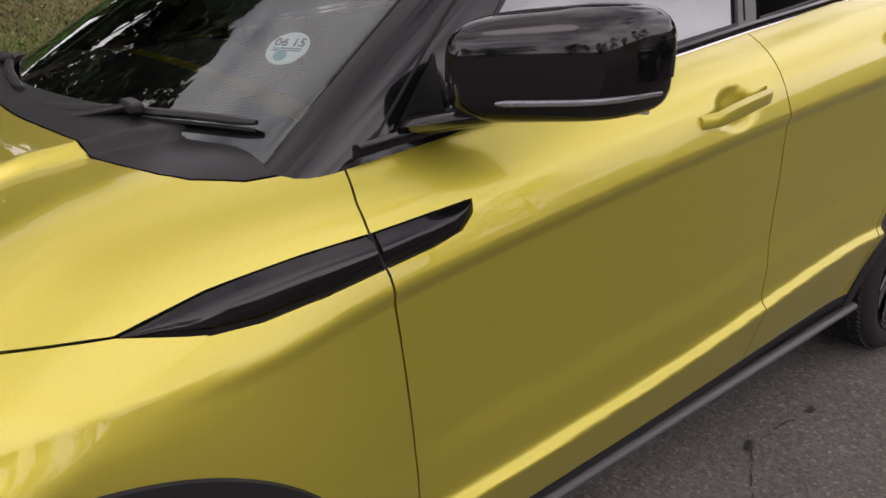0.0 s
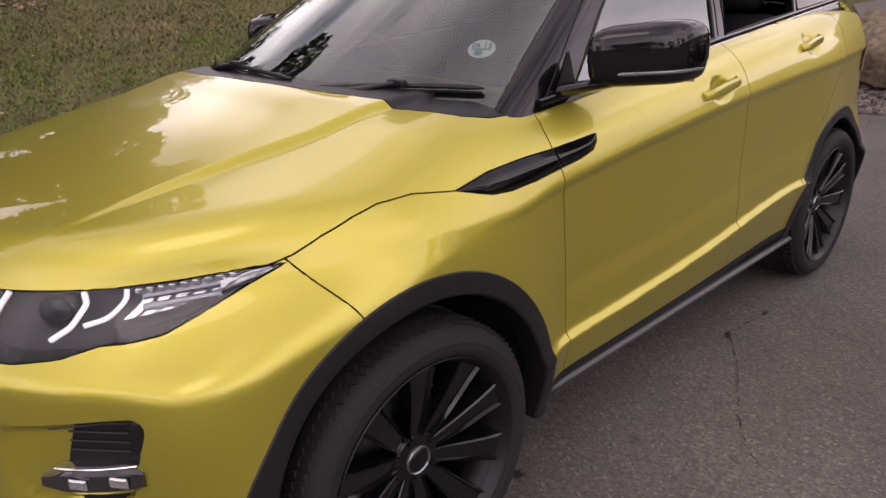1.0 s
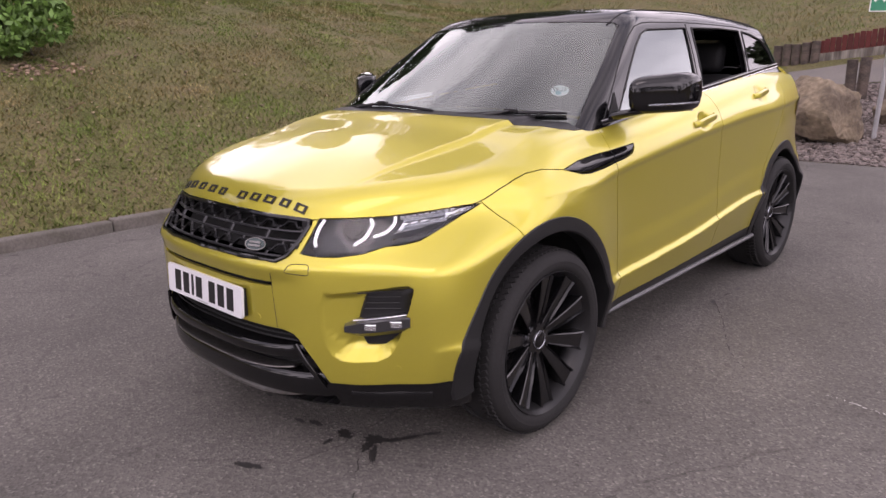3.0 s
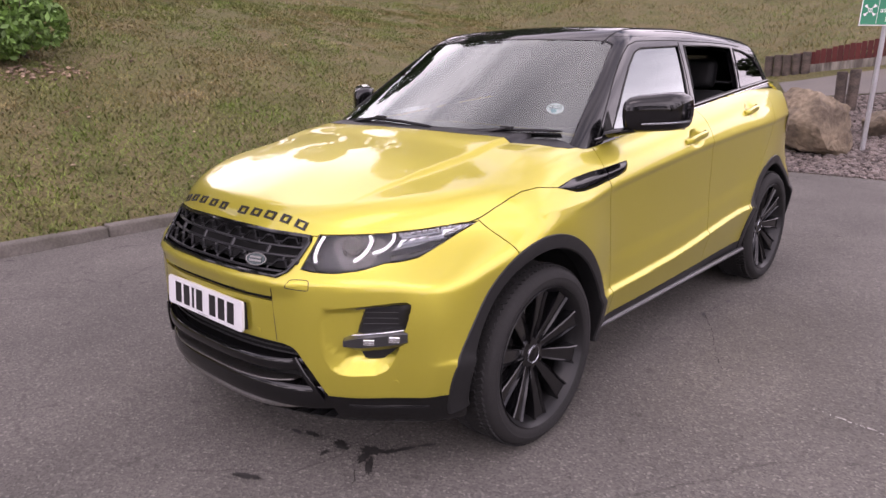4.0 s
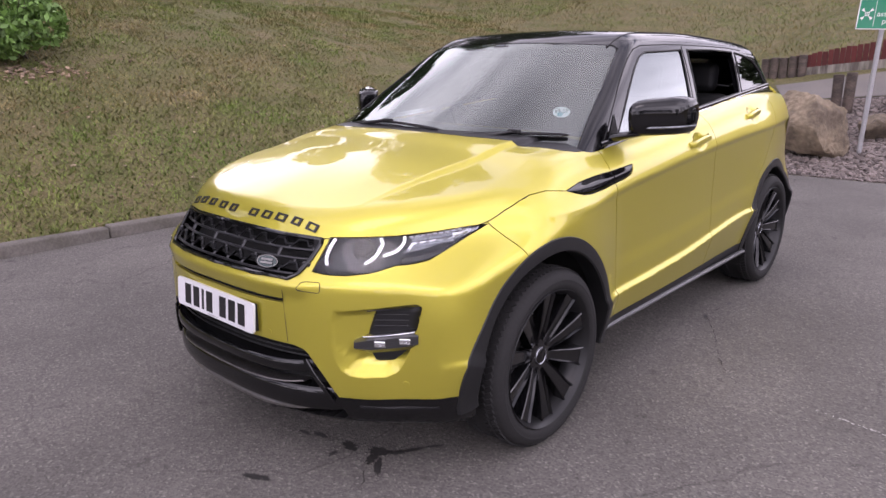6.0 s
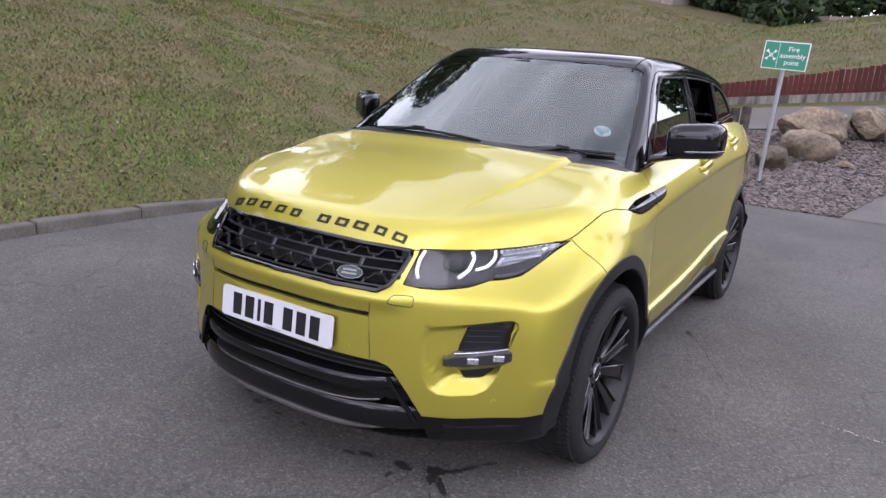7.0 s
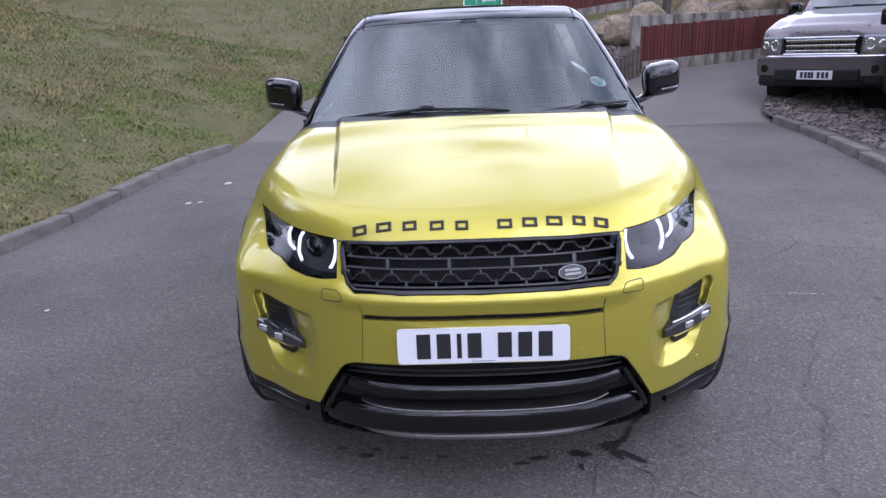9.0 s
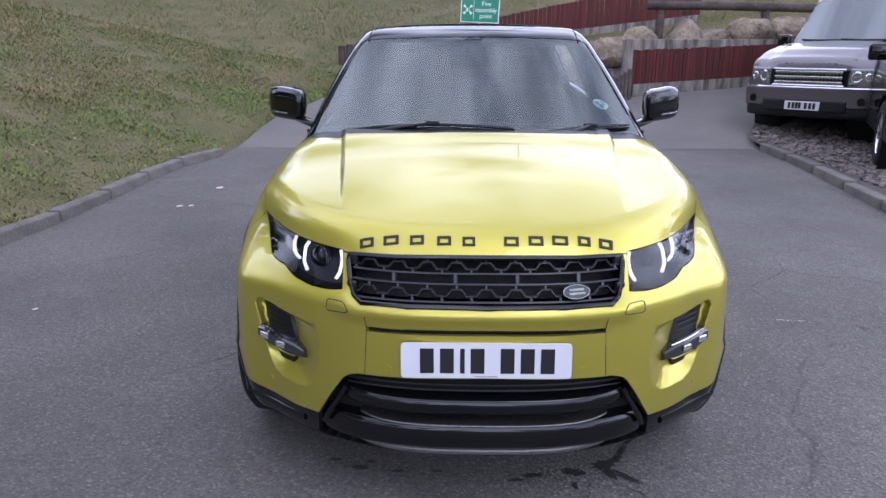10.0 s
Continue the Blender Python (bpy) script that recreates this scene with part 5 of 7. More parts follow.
# cabin inside: dashboard, wheel, seats, mirror
bm = bmesh.new()
grid = []
for x in np.linspace(-0.72, 0.72, 13):
    grid.append([bm.verts.new((x, yy + 0.45 * x * x * 0.4, zz)) for yy, zz in ((0.22, 1.10), (0.45, 1.125), (0.75, 1.135), (0.85, 1.12), (0.88, 1.04), (0.86, 0.85), (0.80, 0.55))])
for p, q in zip(grid, grid[1:]):
    for k in range(6):
        bm.faces.new((p[k], p[k + 1], q[k + 1], q[k]))
part("dashboard", bm, INTERIOR, car, smooth=True)
bm = bmesh.new()
m = Matrix.Translation((-0.36, 0.95, 1.06)) @ Matrix.Rotation(math.radians(-68), 4, "X")
tube(bm, [m @ Vector((0.185 * math.cos(t), 0.185 * math.sin(t), 0)) for t in np.linspace(0, math.tau, 33)[:-1]], 0.015, 8, closed=True)
for t in (0, math.pi, -math.pi / 2):
    cylinder(bm, m @ Vector((0, 0, 0)), m @ Vector((0.18 * math.cos(t), 0.18 * math.sin(t), 0)), 0.014, n=8)
cylinder(bm, m @ Vector((0, 0, -0.03)), m @ Vector((0, 0, 0.02)), 0.06, n=20)
part("steering_wheel", bm, INTERIOR, car, smooth=True)
for x, yy in ((-0.36, 1.42), (0.36, 1.42), (-0.38, 2.25), (0.0, 2.25), (0.38, 2.25)):
    bm = bmesh.new()
    box(bm, (x - 0.25, yy - 0.42, 0.55), (x + 0.25, yy + 0.1, 0.74), None, 0.06, 3)
    part("seat_cushion", bm, INTERIOR, car, smooth=True)
    bm = bmesh.new()
    box(bm, (-0.24, -0.07, 0.0), (0.24, 0.07, 0.60), Matrix.Translation((x, yy + 0.08, 0.68)) @ Matrix.Rotation(math.radians(-14), 4, "X"), 0.06, 3)
    part("seat_back", bm, INTERIOR, car, smooth=True)
    bm = bmesh.new()
    box(bm, (-0.13, -0.05, 0.0), (0.13, 0.05, 0.19), Matrix.Translation((x, yy + 0.25, 1.27)) @ Matrix.Rotation(math.radians(-10), 4, "X"), 0.045, 3)
    part("head_restraint", bm, INTERIOR, car, smooth=True)
bm = bmesh.new()
box(bm, (-0.125, -0.02, -0.035), (0.125, 0.02, 0.035), Matrix.Translation((0, 0.86, 1.44)), 0.015, 3)
part("inside_mirror", bm, INTERIOR, car, smooth=True)
bm = bmesh.new()
box(bm, (-0.05, -0.04, -0.03), (0.05, 0.06, 0.04), Matrix.Translation((0, 0.89, 1.50)), 0.012)
part("sensor_box", bm, INTERIOR, car)
bm = bmesh.new()
box(bm, (-0.75, 0.3, 0.30), (0.75, 3.1, 0.34))
part("cabin_floor", bm, INTERIOR, car)
used = sorted({i for f in cabin_faces("roof") for i in f})
at = {i: k for k, i in enumerate(used)}
mesh_object("headlining", pushed(CV[used], cabin_field, 0.03), [[at[i] for i in f] for f in cabin_faces("roof")], CABIN_LINING, car, smooth=True)

# rear lamps
for sign in (1, -1):
    bm = bmesh.new()
    rows = []
    for yy in (2.95, 3.05, 3.15, 3.24):
        rows.append([bm.verts.new(on_side(yy, zz, sign, 0.006)) for zz in (0.98, 1.04, 1.10)])
    for p, q in zip(rows, rows[1:]):
        for k in range(2):
            bm.faces.new((p[k], p[k + 1], q[k + 1], q[k]))
    part("rear_lamp", bm, material("rear_lamp_red", (0.12, 0.006, 0.008), 0.15, 0.0, 1.0), car, "dark red rear lamp", smooth=True)


# ---- the ground's shape ----
def kerb_x(y):
    """Where the kerb at the foot of the bank runs."""
    return -3.85 + 0.31 * step(0.7, 3.2, y) + 0.30 * step(5.4, 6.6, y)


def ground_z(x, y):
    """Height of the terrain: a level yard, a slope behind it and a grass bank beside it."""
    x, y = np.asarray(x, float), np.asarray(y, float)
    u = np.maximum(y - 7.3, 0)
    far = np.maximum(y - 14, 0)
    v = np.minimum(u, 6.7)
    z = -0.023 + 0.0128 * np.clip(y, -6, 7.3) + 0.026 * step(0.0, 2.9, y) + 0.014 * step(3.0, 7.3, y) + 0.13 * v + 0.018 * v * v + 0.003 * np.clip(x, -5, 9) * v * v + 0.25 * far * np.exp(-far / 60)
    d = np.maximum(kerb_x(y) - 0.05 - x, 0)
    slope = 0.40 - 0.19 * step(4, 16, y)
    return z + np.where(d > 0, 0.09, 0.0) + 7.5 * (1 - np.exp(-slope * d / 7.5))


# ---- yard, kerbs, paths and gravel ----
def with_islands(m, amount):
    """Vary brightness from piece to piece of a joined mesh."""
    n, l = m.node_tree.nodes, m.node_tree.links
    b = n["Principled BSDF"]
    geo, mr, hsv = n.new("ShaderNodeNewGeometry"), n.new("ShaderNodeMapRange"), n.new("ShaderNodeHueSaturation")
    mr.inputs["To Min"].default_value, mr.inputs["To Max"].default_value = 1 - amount, 1 + amount
    l.new(geo.outputs["Random Per Island"], mr.inputs["Value"])
    l.new(mr.outputs["Result"], hsv.inputs["Value"])
    if b.inputs["Base Color"].is_linked:
        l.new(b.inputs["Base Color"].links[0].from_socket, hsv.inputs["Color"])
    else:
        hsv.inputs["Color"].default_value = b.inputs["Base Color"].default_value
    l.new(hsv.outputs["Color"], b.inputs["Base Color"])
    return m


def asphalt_material():
    """Worn tarmac: pale and dark chippings, soft patches, thin wandering cracks."""
    m = bpy.data.materials.new("worn_tarmac")
    m.use_nodes = True
    n, l = m.node_tree.nodes, m.node_tree.links
    b = n["Principled BSDF"]
    b.inputs["Roughness"].default_value = 0.85
    b.inputs["Specular IOR Level"].default_value = 0.35
    co = n.new("ShaderNodeTexCoord")
    chips, patch, crack, warp = n.new("ShaderNodeTexVoronoi"), n.new("ShaderNodeTexNoise"), n.new("ShaderNodeTexVoronoi"), n.new("ShaderNodeTexNoise")
    chips.inputs["Scale"].default_value = 115.0
    patch.inputs["Scale"].default_value, patch.inputs["Detail"].default_value = 0.8, 9.0
    patch.inputs["Roughness"].default_value = 0.62
    for t in (chips, patch, warp):
        l.new(co.outputs["Object"], t.inputs["Vector"])
    chip_ramp = n.new("ShaderNodeValToRGB")
    e = chip_ramp.color_ramp.elements
    e[0].position, e[0].color = 0.0, (0.078, 0.073, 0.067, 1)
    e[1].position, e[1].color = 1.0, (0.195, 0.181, 0.166, 1)
    fleck = e.new(0.90)
    fleck.color = (0.136, 0.126, 0.114, 1)
    mid = e.new(0.55)
    mid.color = (0.117, 0.1085, 0.0985, 1)
    sep = n.new("ShaderNodeSeparateColor")
    l.new(chips.outputs["Color"], sep.inputs["Color"])
    l.new(sep.outputs["Red"], chip_ramp.inputs["Fac"])
    ramp = n.new("ShaderNodeMapRange")
    ramp.inputs["From Min"].default_value, ramp.inputs["From Max"].default_value = 0.3, 0.7
    ramp.inputs["To Min"].default_value, ramp.inputs["To Max"].default_value = 0.76, 1.22
    l.new(patch.outputs["Fac"], ramp.inputs["Value"])
    hsv = n.new("ShaderNodeHueSaturation")
    l.new(chip_ramp.outputs["Color"], hsv.inputs["Color"])
    l.new(ramp.outputs["Result"], hsv.inputs["Value"])
    warp.inputs["Scale"].default_value, warp.inputs["Detail"].default_value = 2.5, 5.0
    add = n.new("ShaderNodeMix")
    add.data_type = "VECTOR"
    add.inputs["Factor"].default_value = 0.22
    l.new(co.outputs["Object"], add.inputs["A"])
    l.new(warp.outputs["Color"], add.inputs["B"])
    crack.feature = "DISTANCE_TO_EDGE"
    crack.inputs["Scale"].default_value = 0.55
    l.new(add.outputs["Result"], crack.inputs["Vector"])
    cr = n.new("ShaderNodeMapRange")
    cr.inputs["From Min"].default_value, cr.inputs["From Max"].default_value = 0.0, 0.005
    cr.inputs["To Min"].default_value, cr.inputs["To Max"].default_value = 0.62, 1.0
    l.new(crack.outputs["Distance"], cr.inputs["Value"])
    # cracks come and go, and dark spots of old drips lie scattered
    gap, spot = n.new("ShaderNodeTexNoise"), n.new("ShaderNodeTexNoise")
    gap.inputs["Scale"].default_value, spot.inputs["Scale"].default_value = 0.9, 7.5
    gap.inputs["Detail"].default_value, spot.inputs["Detail"].default_value = 3.0, 4.0
    gap_map, spot_map = n.new("ShaderNodeMapRange"), n.new("ShaderNodeMapRange")
    for tex, mr, lo, hi, a, c in ((gap, gap_map, 0.42, 0.60, 0.0, 1.0), (spot, spot_map, 0.66, 0.76, 1.0, 0.62)):
        l.new(co.outputs["Object"], tex.inputs["Vector"])
        l.new(tex.outputs["Fac"], mr.inputs["Value"])
        mr.inputs["From Min"].default_value, mr.inputs["From Max"].default_value = lo, hi
        mr.inputs["To Min"].default_value, mr.inputs["To Max"].default_value = a, c
    patchy_crack, worn = n.new("ShaderNodeMix"), n.new("ShaderNodeMath")
    patchy_crack.inputs["A"].default_value = 1.0
    l.new(gap_map.outputs["Result"], patchy_crack.inputs["Factor"])
    l.new(cr.outputs["Result"], patchy_crack.inputs["B"])
    worn.operation = "MULTIPLY"
    l.new(patchy_crack.outputs["Result"], worn.inputs[0])
    l.new(spot_map.outputs["Result"], worn.inputs[1])
    hsv2 = n.new("ShaderNodeHueSaturation")
    l.new(hsv.outputs["Color"], hsv2.inputs["Color"])
    l.new(worn.outputs["Value"], hsv2.inputs["Value"])
    l.new(hsv2.outputs["Color"], b.inputs["Base Color"])
    bump = n.new("ShaderNodeBump")
    bump.inputs["Strength"].default_value, bump.inputs["Distance"].default_value = 0.6, 0.004
    l.new(chips.outputs["Distance"], bump.inputs["Height"])
    l.new(bump.outputs["Normal"], b.inputs["Normal"])
    return m


ASPHALT = asphalt_material()
TURF = material("dry_turf", (0.086, 0.083, 0.024), 0.95, 0.0, 0.0, 0.5, 30.0, 0.03, color2=(0.124, 0.101, 0.043), scale2=1.6)
CONCRETE = material("path_concrete", (0.155, 0.140, 0.124), 0.9, 0.0, 0.0, 0.14, 60.0, 0.002, color2=(0.122, 0.113, 0.106), scale2=0.7)
KERB = random_tint(material("kerb_concrete", (0.155, 0.14, 0.125), 0.9, 0.0, 0.0, 0.25, 45.0, 0.003, color2=(0.10, 0.092, 0.075), scale2=3.0), 0.16)
GRAVEL_BED = material("gravel_bed", (0.085, 0.072, 0.065), 0.95, 0.0, 0.0, 0.4, 60.0, 0.02)
STONE_CHIP = with_islands(material("gravel_stone", (0.150, 0.124, 0.112), 0.85, 0.0, 0.0, 0.25, 70.0, 0.002), 0.45)
OIL = material("oil_stain", (0.026, 0.024, 0.023), 0.6, 0.0, 0.0, 0.3, 60.0)


def sheet(name, xs, ys, mat, lift=0.0, keep=None):
    """A sheet that follows the terrain over a grid of places."""
    X, Y = np.meshgrid(xs, ys, indexing="ij")
    Z = ground_z(X, Y) + lift
    n, m = X.shape
    idx = np.arange(n * m).reshape(n, m)
    faces = np.stack([idx[:-1, :-1], idx[1:, :-1], idx[1:, 1:], idx[:-1, 1:]], -1).reshape(-1, 4)
    if keep is not None:
        c = np.stack([X, Y], -1).reshape(-1, 2)[faces].mean(1)
        faces = faces[keep(c[:, 0], c[:, 1])]
    ob = mesh_object(name, np.stack([X, Y, Z], -1).reshape(-1, 3), faces, mat, smooth=True)
    return tagged(ob, kind="structure")


def strip(name, left, right, mat, lift, n=24, m=8):
    """A sheet between two lines on the terrain."""
    a, b = smooth_line(left, n), smooth_line(right, n)
    t = np.linspace(0, 1, m)[None, :, None]
    p = a[:, None] * (1 - t) + b[:, None] * t
    z = ground_z(p[..., 0], p[..., 1]) + lift
    v = np.concatenate([p, z[..., None]], -1).reshape(-1, 3)
    idx = np.arange(n * m).reshape(n, m)
    faces = np.stack([idx[:-1, :-1], idx[1:, :-1], idx[1:, 1:], idx[:-1, 1:]], -1).reshape(-1, 4)
    c = v[faces]
    up = np.cross(c[:, 1] - c[:, 0], c[:, 3] - c[:, 0])[:, 2] < 0
    faces[up] = faces[up][:, ::-1]
    return tagged(mesh_object(name, v, faces, mat, smooth=True), kind="structure")


steps_x = np.r_[-400, -200, -100, -60, np.arange(-40, -4.6, 0.5), np.arange(-4.6, -2.9, 0.05), np.arange(-2.9, 14, 0.5), 14, 20, 40, 80, 200, 400]
steps_y = np.r_[-400, -150, -60, -30, np.arange(-20, 30, 0.5), 30, 36, 45, 60, 100, 200, 400]
sheet("ground", steps_x, steps_y, TURF, -0.015)
road_x, road_y = np.r_[np.arange(-4.2, -3.0, 0.04), np.arange(-3.0, 12.01, 0.25), 16, 22, 30], np.r_[-40, -30, -20, np.arange(-12, 7.26, 0.25)]
tagged(sheet("road", road_x, road_y, ASPHALT, 0.0, lambda x, y: x > kerb_x(y)), "worn dark grey tarmac yard with stains and fine cracks", "tarmac")
strip("path_left", [(-3.22, 7.25), (-3.12, 8.9), (-2.75, 9.8), (-2.2, 11.0)], [(-1.3, 7.25), (-1.4, 9), (-1.6, 11.2)], CONCRETE, 0.004)
strip("path_lower", [(1.35, 7.25), (1.7, 8.4), (2.2, 9.2), (3.1, 10.02), (5.0, 10.33), (12, 11.25)], [(4.3, 7.25), (4.5, 8.0), (5.0, 8.6), (6.0, 9.0), (8.0, 9.4), (12, 10.0)], CONCRETE, 0.004, 40)
strip("path_upper", [(-2.1, 12.3), (0, 12.8), (4, 12.85), (9, 12.9)], [(-1.6, 11.25), (0.3, 11.5), (4, 12.2), (9, 12.4)], CONCRETE, 0.006, 40)
strip("gravel_bank", [(-1.28, 7.27), (0.2, 7.27), (1.33, 7.27)], [(-1.6, 11.2), (0.3, 11.45), (3.0, 11.8)], GRAVEL_BED, 0.002, 24, 16)
strip("gravel_shelf", [(0.9, 12.35), (3.0, 12.35), (7.5, 12.5)], [(2.9, 10.25), (4.2, 10.55), (7.5, 10.95)], GRAVEL_BED, 0.003, 24, 10)
strip("gravel_verge", [(4.75, 8.6), (4.25, 7.45), (4.30, 6.2), (4.16, 4.7), (3.98, 3.4), (3.8, 1.8), (3.7, 0.0)], [(11, 10.2), (11, 8.4), (11, 7.0), (11, 5.0), (11, 3.5), (11, 2.0), (11, 0.0)], GRAVEL_BED, 0.075, 24, 16)


def kerb_run(name, line, label):
    """A row of kerb stones along a line, each a piece of its own."""
    kerb = thing(name, label, "kerb", kind="structure")
    pts = smooth_line(line, 400)
    d = np.r_[0, np.cumsum(np.linalg.norm(np.diff(pts, axis=0), axis=1))]
    rng = random.Random(4)
    s = 0.0
    bm = bmesh.new()
    box(bm, (-0.0625, 0, -0.2), (0.0625, 1.0, 0.0), None, 0.018, 3)
    me = bpy.data.meshes.new("kerb_stone")
    bm.to_mesh(me)
    bm.free()
    me.materials.append(KERB)
    me.shade_smooth()
    me.set_sharp_from_angle(angle=radians(40))
    while s < d[-1] - 0.5:
        e = min(s + 0.905, d[-1])
        p = np.array([np.interp(s, d, pts[:, 0]), np.interp(s, d, pts[:, 1])])
        q = np.array([np.interp(e - 0.008, d, pts[:, 0]), np.interp(e - 0.008, d, pts[:, 1])])
        ob = new("kerb_stone", me)
        ob.parent = kerb
        yaw = math.degrees(math.atan2(q[1] - p[1], q[0] - p[0])) - 90
        base = float(ground_z(p[0] + 0.1 if p[0] < 0 else p[0], p[1]))
        ob.matrix_world = pose(p[0], p[1], base + 0.105 + rng.uniform(-0.006, 0.006), rng.uniform(-0.4, 0.4), rng.uniform(-1.5, 1.5), yaw) @ Matrix.Diagonal((1, np.linalg.norm(q - p), 1, 1))
        s = e
    return kerb


kerb_run("kerb", [(float(kerb_x(y)), y) for y in np.linspace(-6.0, 6.7, 24)], "weathered concrete kerb stones along the grass bank")
kerb_run("kerb", [(3.65, 0.0), (3.75, 1.8), (3.92, 3.4), (4.10, 4.7), (4.27, 6.2), (4.32, 7.3)], "weathered concrete kerb stones along the gravel")


def rocks(name, places, size, mat, label, sink=0.3):
    """Many small angular stones as one mesh."""
    rng = np.random.default_rng(7)
    t = (1 + 5**0.5) / 2
    base = np.array([(-1, t, 0), (1, t, 0), (-1, -t, 0), (1, -t, 0), (0, -1, t), (0, 1, t), (0, -1, -t), (0, 1, -t), (t, 0, -1), (t, 0, 1), (-t, 0, -1), (-t, 0, 1)]) / math.hypot(1, t)
    tri = np.array([(0, 11, 5), (0, 5, 1), (0, 1, 7), (0, 7, 10), (0, 10, 11), (1, 5, 9), (5, 11, 4), (11, 10, 2), (10, 7, 6), (7, 1, 8), (3, 9, 4), (3, 4, 2), (3, 2, 6), (3, 6, 8), (3, 8, 9), (4, 9, 5), (2, 4, 11), (6, 2, 10), (8, 6, 7), (9, 8, 1)])
    n = len(places)
    r = rng.uniform(size[0], size[1], n) * rng.uniform(0.6, 1.0, n)
    v = base[None] * (1 + rng.uniform(-0.25, 0.25, (n, 12, 1)))
    v = v * np.stack([np.ones(n), rng.uniform(0.6, 1.0, n), rng.uniform(0.35, 0.7, n)], -1)[:, None] * r[:, None, None]
    a = rng.uniform(0, math.tau, n)
    tip = rng.uniform(-0.5, 0.5, n)
    v = np.stack([v[..., 0], v[..., 1] * np.cos(tip)[:, None] - v[..., 2] * np.sin(tip)[:, None], v[..., 1] * np.sin(tip)[:, None] + v[..., 2] * np.cos(tip)[:, None]], -1)
    v = np.stack([v[..., 0] * np.cos(a)[:, None] - v[..., 1] * np.sin(a)[:, None], v[..., 0] * np.sin(a)[:, None] + v[..., 1] * np.cos(a)[:, None], v[..., 2]], -1)
    v = v + places[:, None] + np.array([0, 0, 1])[None, None] * (r * sink)[:, None, None]
    f = (tri[None] + 12 * np.arange(n)[:, None, None]).reshape(-1, 3)
    ob = mesh_object(name, v.reshape(-1, 3), f, mat)
    return tagged(ob, label, "gravel", kind="stuff")


rng = np.random.default_rng(3)
p = np.stack([rng.uniform(-1.6, 3.2, 17000), rng.uniform(7.26, 11.7, 17000)], 1)
left = -1.28 - 0.08 * (p[:, 1] - 7.3)
right = np.interp(p[:, 1], [7.25, 8.4, 9.2, 9.9, 11.8], [1.35, 1.7, 2.2, 2.95, 3.0])
p = p[(p[:, 0] > left) & (p[:, 0] < right) & (p[:, 1] < 11.3 + 0.1 * p[:, 0])]
rocks("gravel", np.c_[p, ground_z(p[:, 0], p[:, 1])], (0.022, 0.055), STONE_CHIP, "grey and pinkish crushed stones on the slope")
p = np.stack([rng.uniform(3.7, 8.5, 15000), rng.uniform(0.1, 9.0, 15000)], 1)
edge = np.interp(p[:, 1], [0.0, 1.8, 3.4, 4.7, 6.2, 7.3, 7.9, 9.0], [3.85, 3.95, 4.12, 4.30, 4.42, 4.30, 4.40, 5.2])
p = p[p[:, 0] > edge]
rocks("gravel", np.c_[p, ground_z(p[:, 0], p[:, 1]) + 0.075], (0.022, 0.055), STONE_CHIP, "grey and pinkish crushed stones beside the kerb")

# dark oil drips before the car and a few scraps on the tarmac
for x, y, sx, sy, turn in ((0.475, -0.50, 0.036, 0.030, 20), (0.488, -0.555, 0.016, 0.034, 25), (0.545, -0.575, 0.050, 0.012, -48), (0.355, -0.55, 0.034, 0.020, -15), (0.345, -0.63, 0.008, 0.020, 10), (0.535, -0.455, 0.030, 0.014, 50), (0.565, -0.40, 0.034, 0.011, 60), (0.61, -0.33, 0.030, 0.008, 55), (0.20, -0.57, 0.036, 0.013, 5), (0.13, -0.60, 0.026, 0.009, 0), (-0.444, -0.53, 0.026, 0.014, 0), (-0.41, -0.49, 0.014, 0.009, 0), (-0.304, -0.55, 0.018, 0.009, 0), (-0.155, -0.55, 0.016, 0.008, 0), (-0.548, -0.48, 0.022, 0.010, 10), (0.246, -0.92, 0.045, 0.014, 30), (0.29, -0.90, 0.016, 0.010, 0), (0.80, 0.47, 0.020, 0.012, 0), (0.87, 1.74, 0.009, 0.03, 20), (0.90, 2.04, 0.009, 0.018, 0)):
    bm = bmesh.new()
    ring = []
    for k in range(40):
        t = k / 40 * math.tau
        r = 1.12 + 0.7 * noise.noise((math.cos(t) * 3.2 + x * 9, math.sin(t) * 3.2 + y * 9, 0.3)) + 0.25 * noise.noise((math.cos(t) * 9 + x * 31, math.sin(t) * 9, y * 7))
        ring.append(bm.verts.new((sx * r * math.cos(t), sy * r * math.sin(t), 0)))
    bm.faces.new(ring)
    ob = part("oil_stain", bm, OIL)
    ob.matrix_world = pose(x, y, float(ground_z(x, y)) + 0.004, 0, 0, turn)
    tagged(ob, "dark oil drip dried on the tarmac", "stain", "oil drips on the tarmac", "structure")


def ribbon(name, line, width, mat, label, seed):
    """A thin uneven mark lying on the tarmac along a line."""
    r = random.Random(seed)
    pts = smooth_line(line, 40)
    bm = bmesh.new()
    rows = []
    for k, (x, y) in enumerate(pts):
        d = pts[min(k + 1, 39)] - pts[max(k - 1, 0)]
        d = d / (np.linalg.norm(d) + 1e-9)
        w = width * r.uniform(0.15, 1.0)
        jx, jy = r.uniform(-0.006, 0.006), r.uniform(-0.006, 0.006)
        z = float(ground_z(x, y)) + 0.0035
        rows.append((bm.verts.new((x + jx - d[1] * w, y + jy + d[0] * w, z)), bm.verts.new((x + jx + d[1] * w, y + jy - d[0] * w, z))))
    for p, q in zip(rows, rows[1:]):
        if r.random() < 0.55:
            bm.faces.new((p[0], p[1], q[1], q[0]))
    return tagged(part(name, bm, mat), label, "mark", kind="structure")


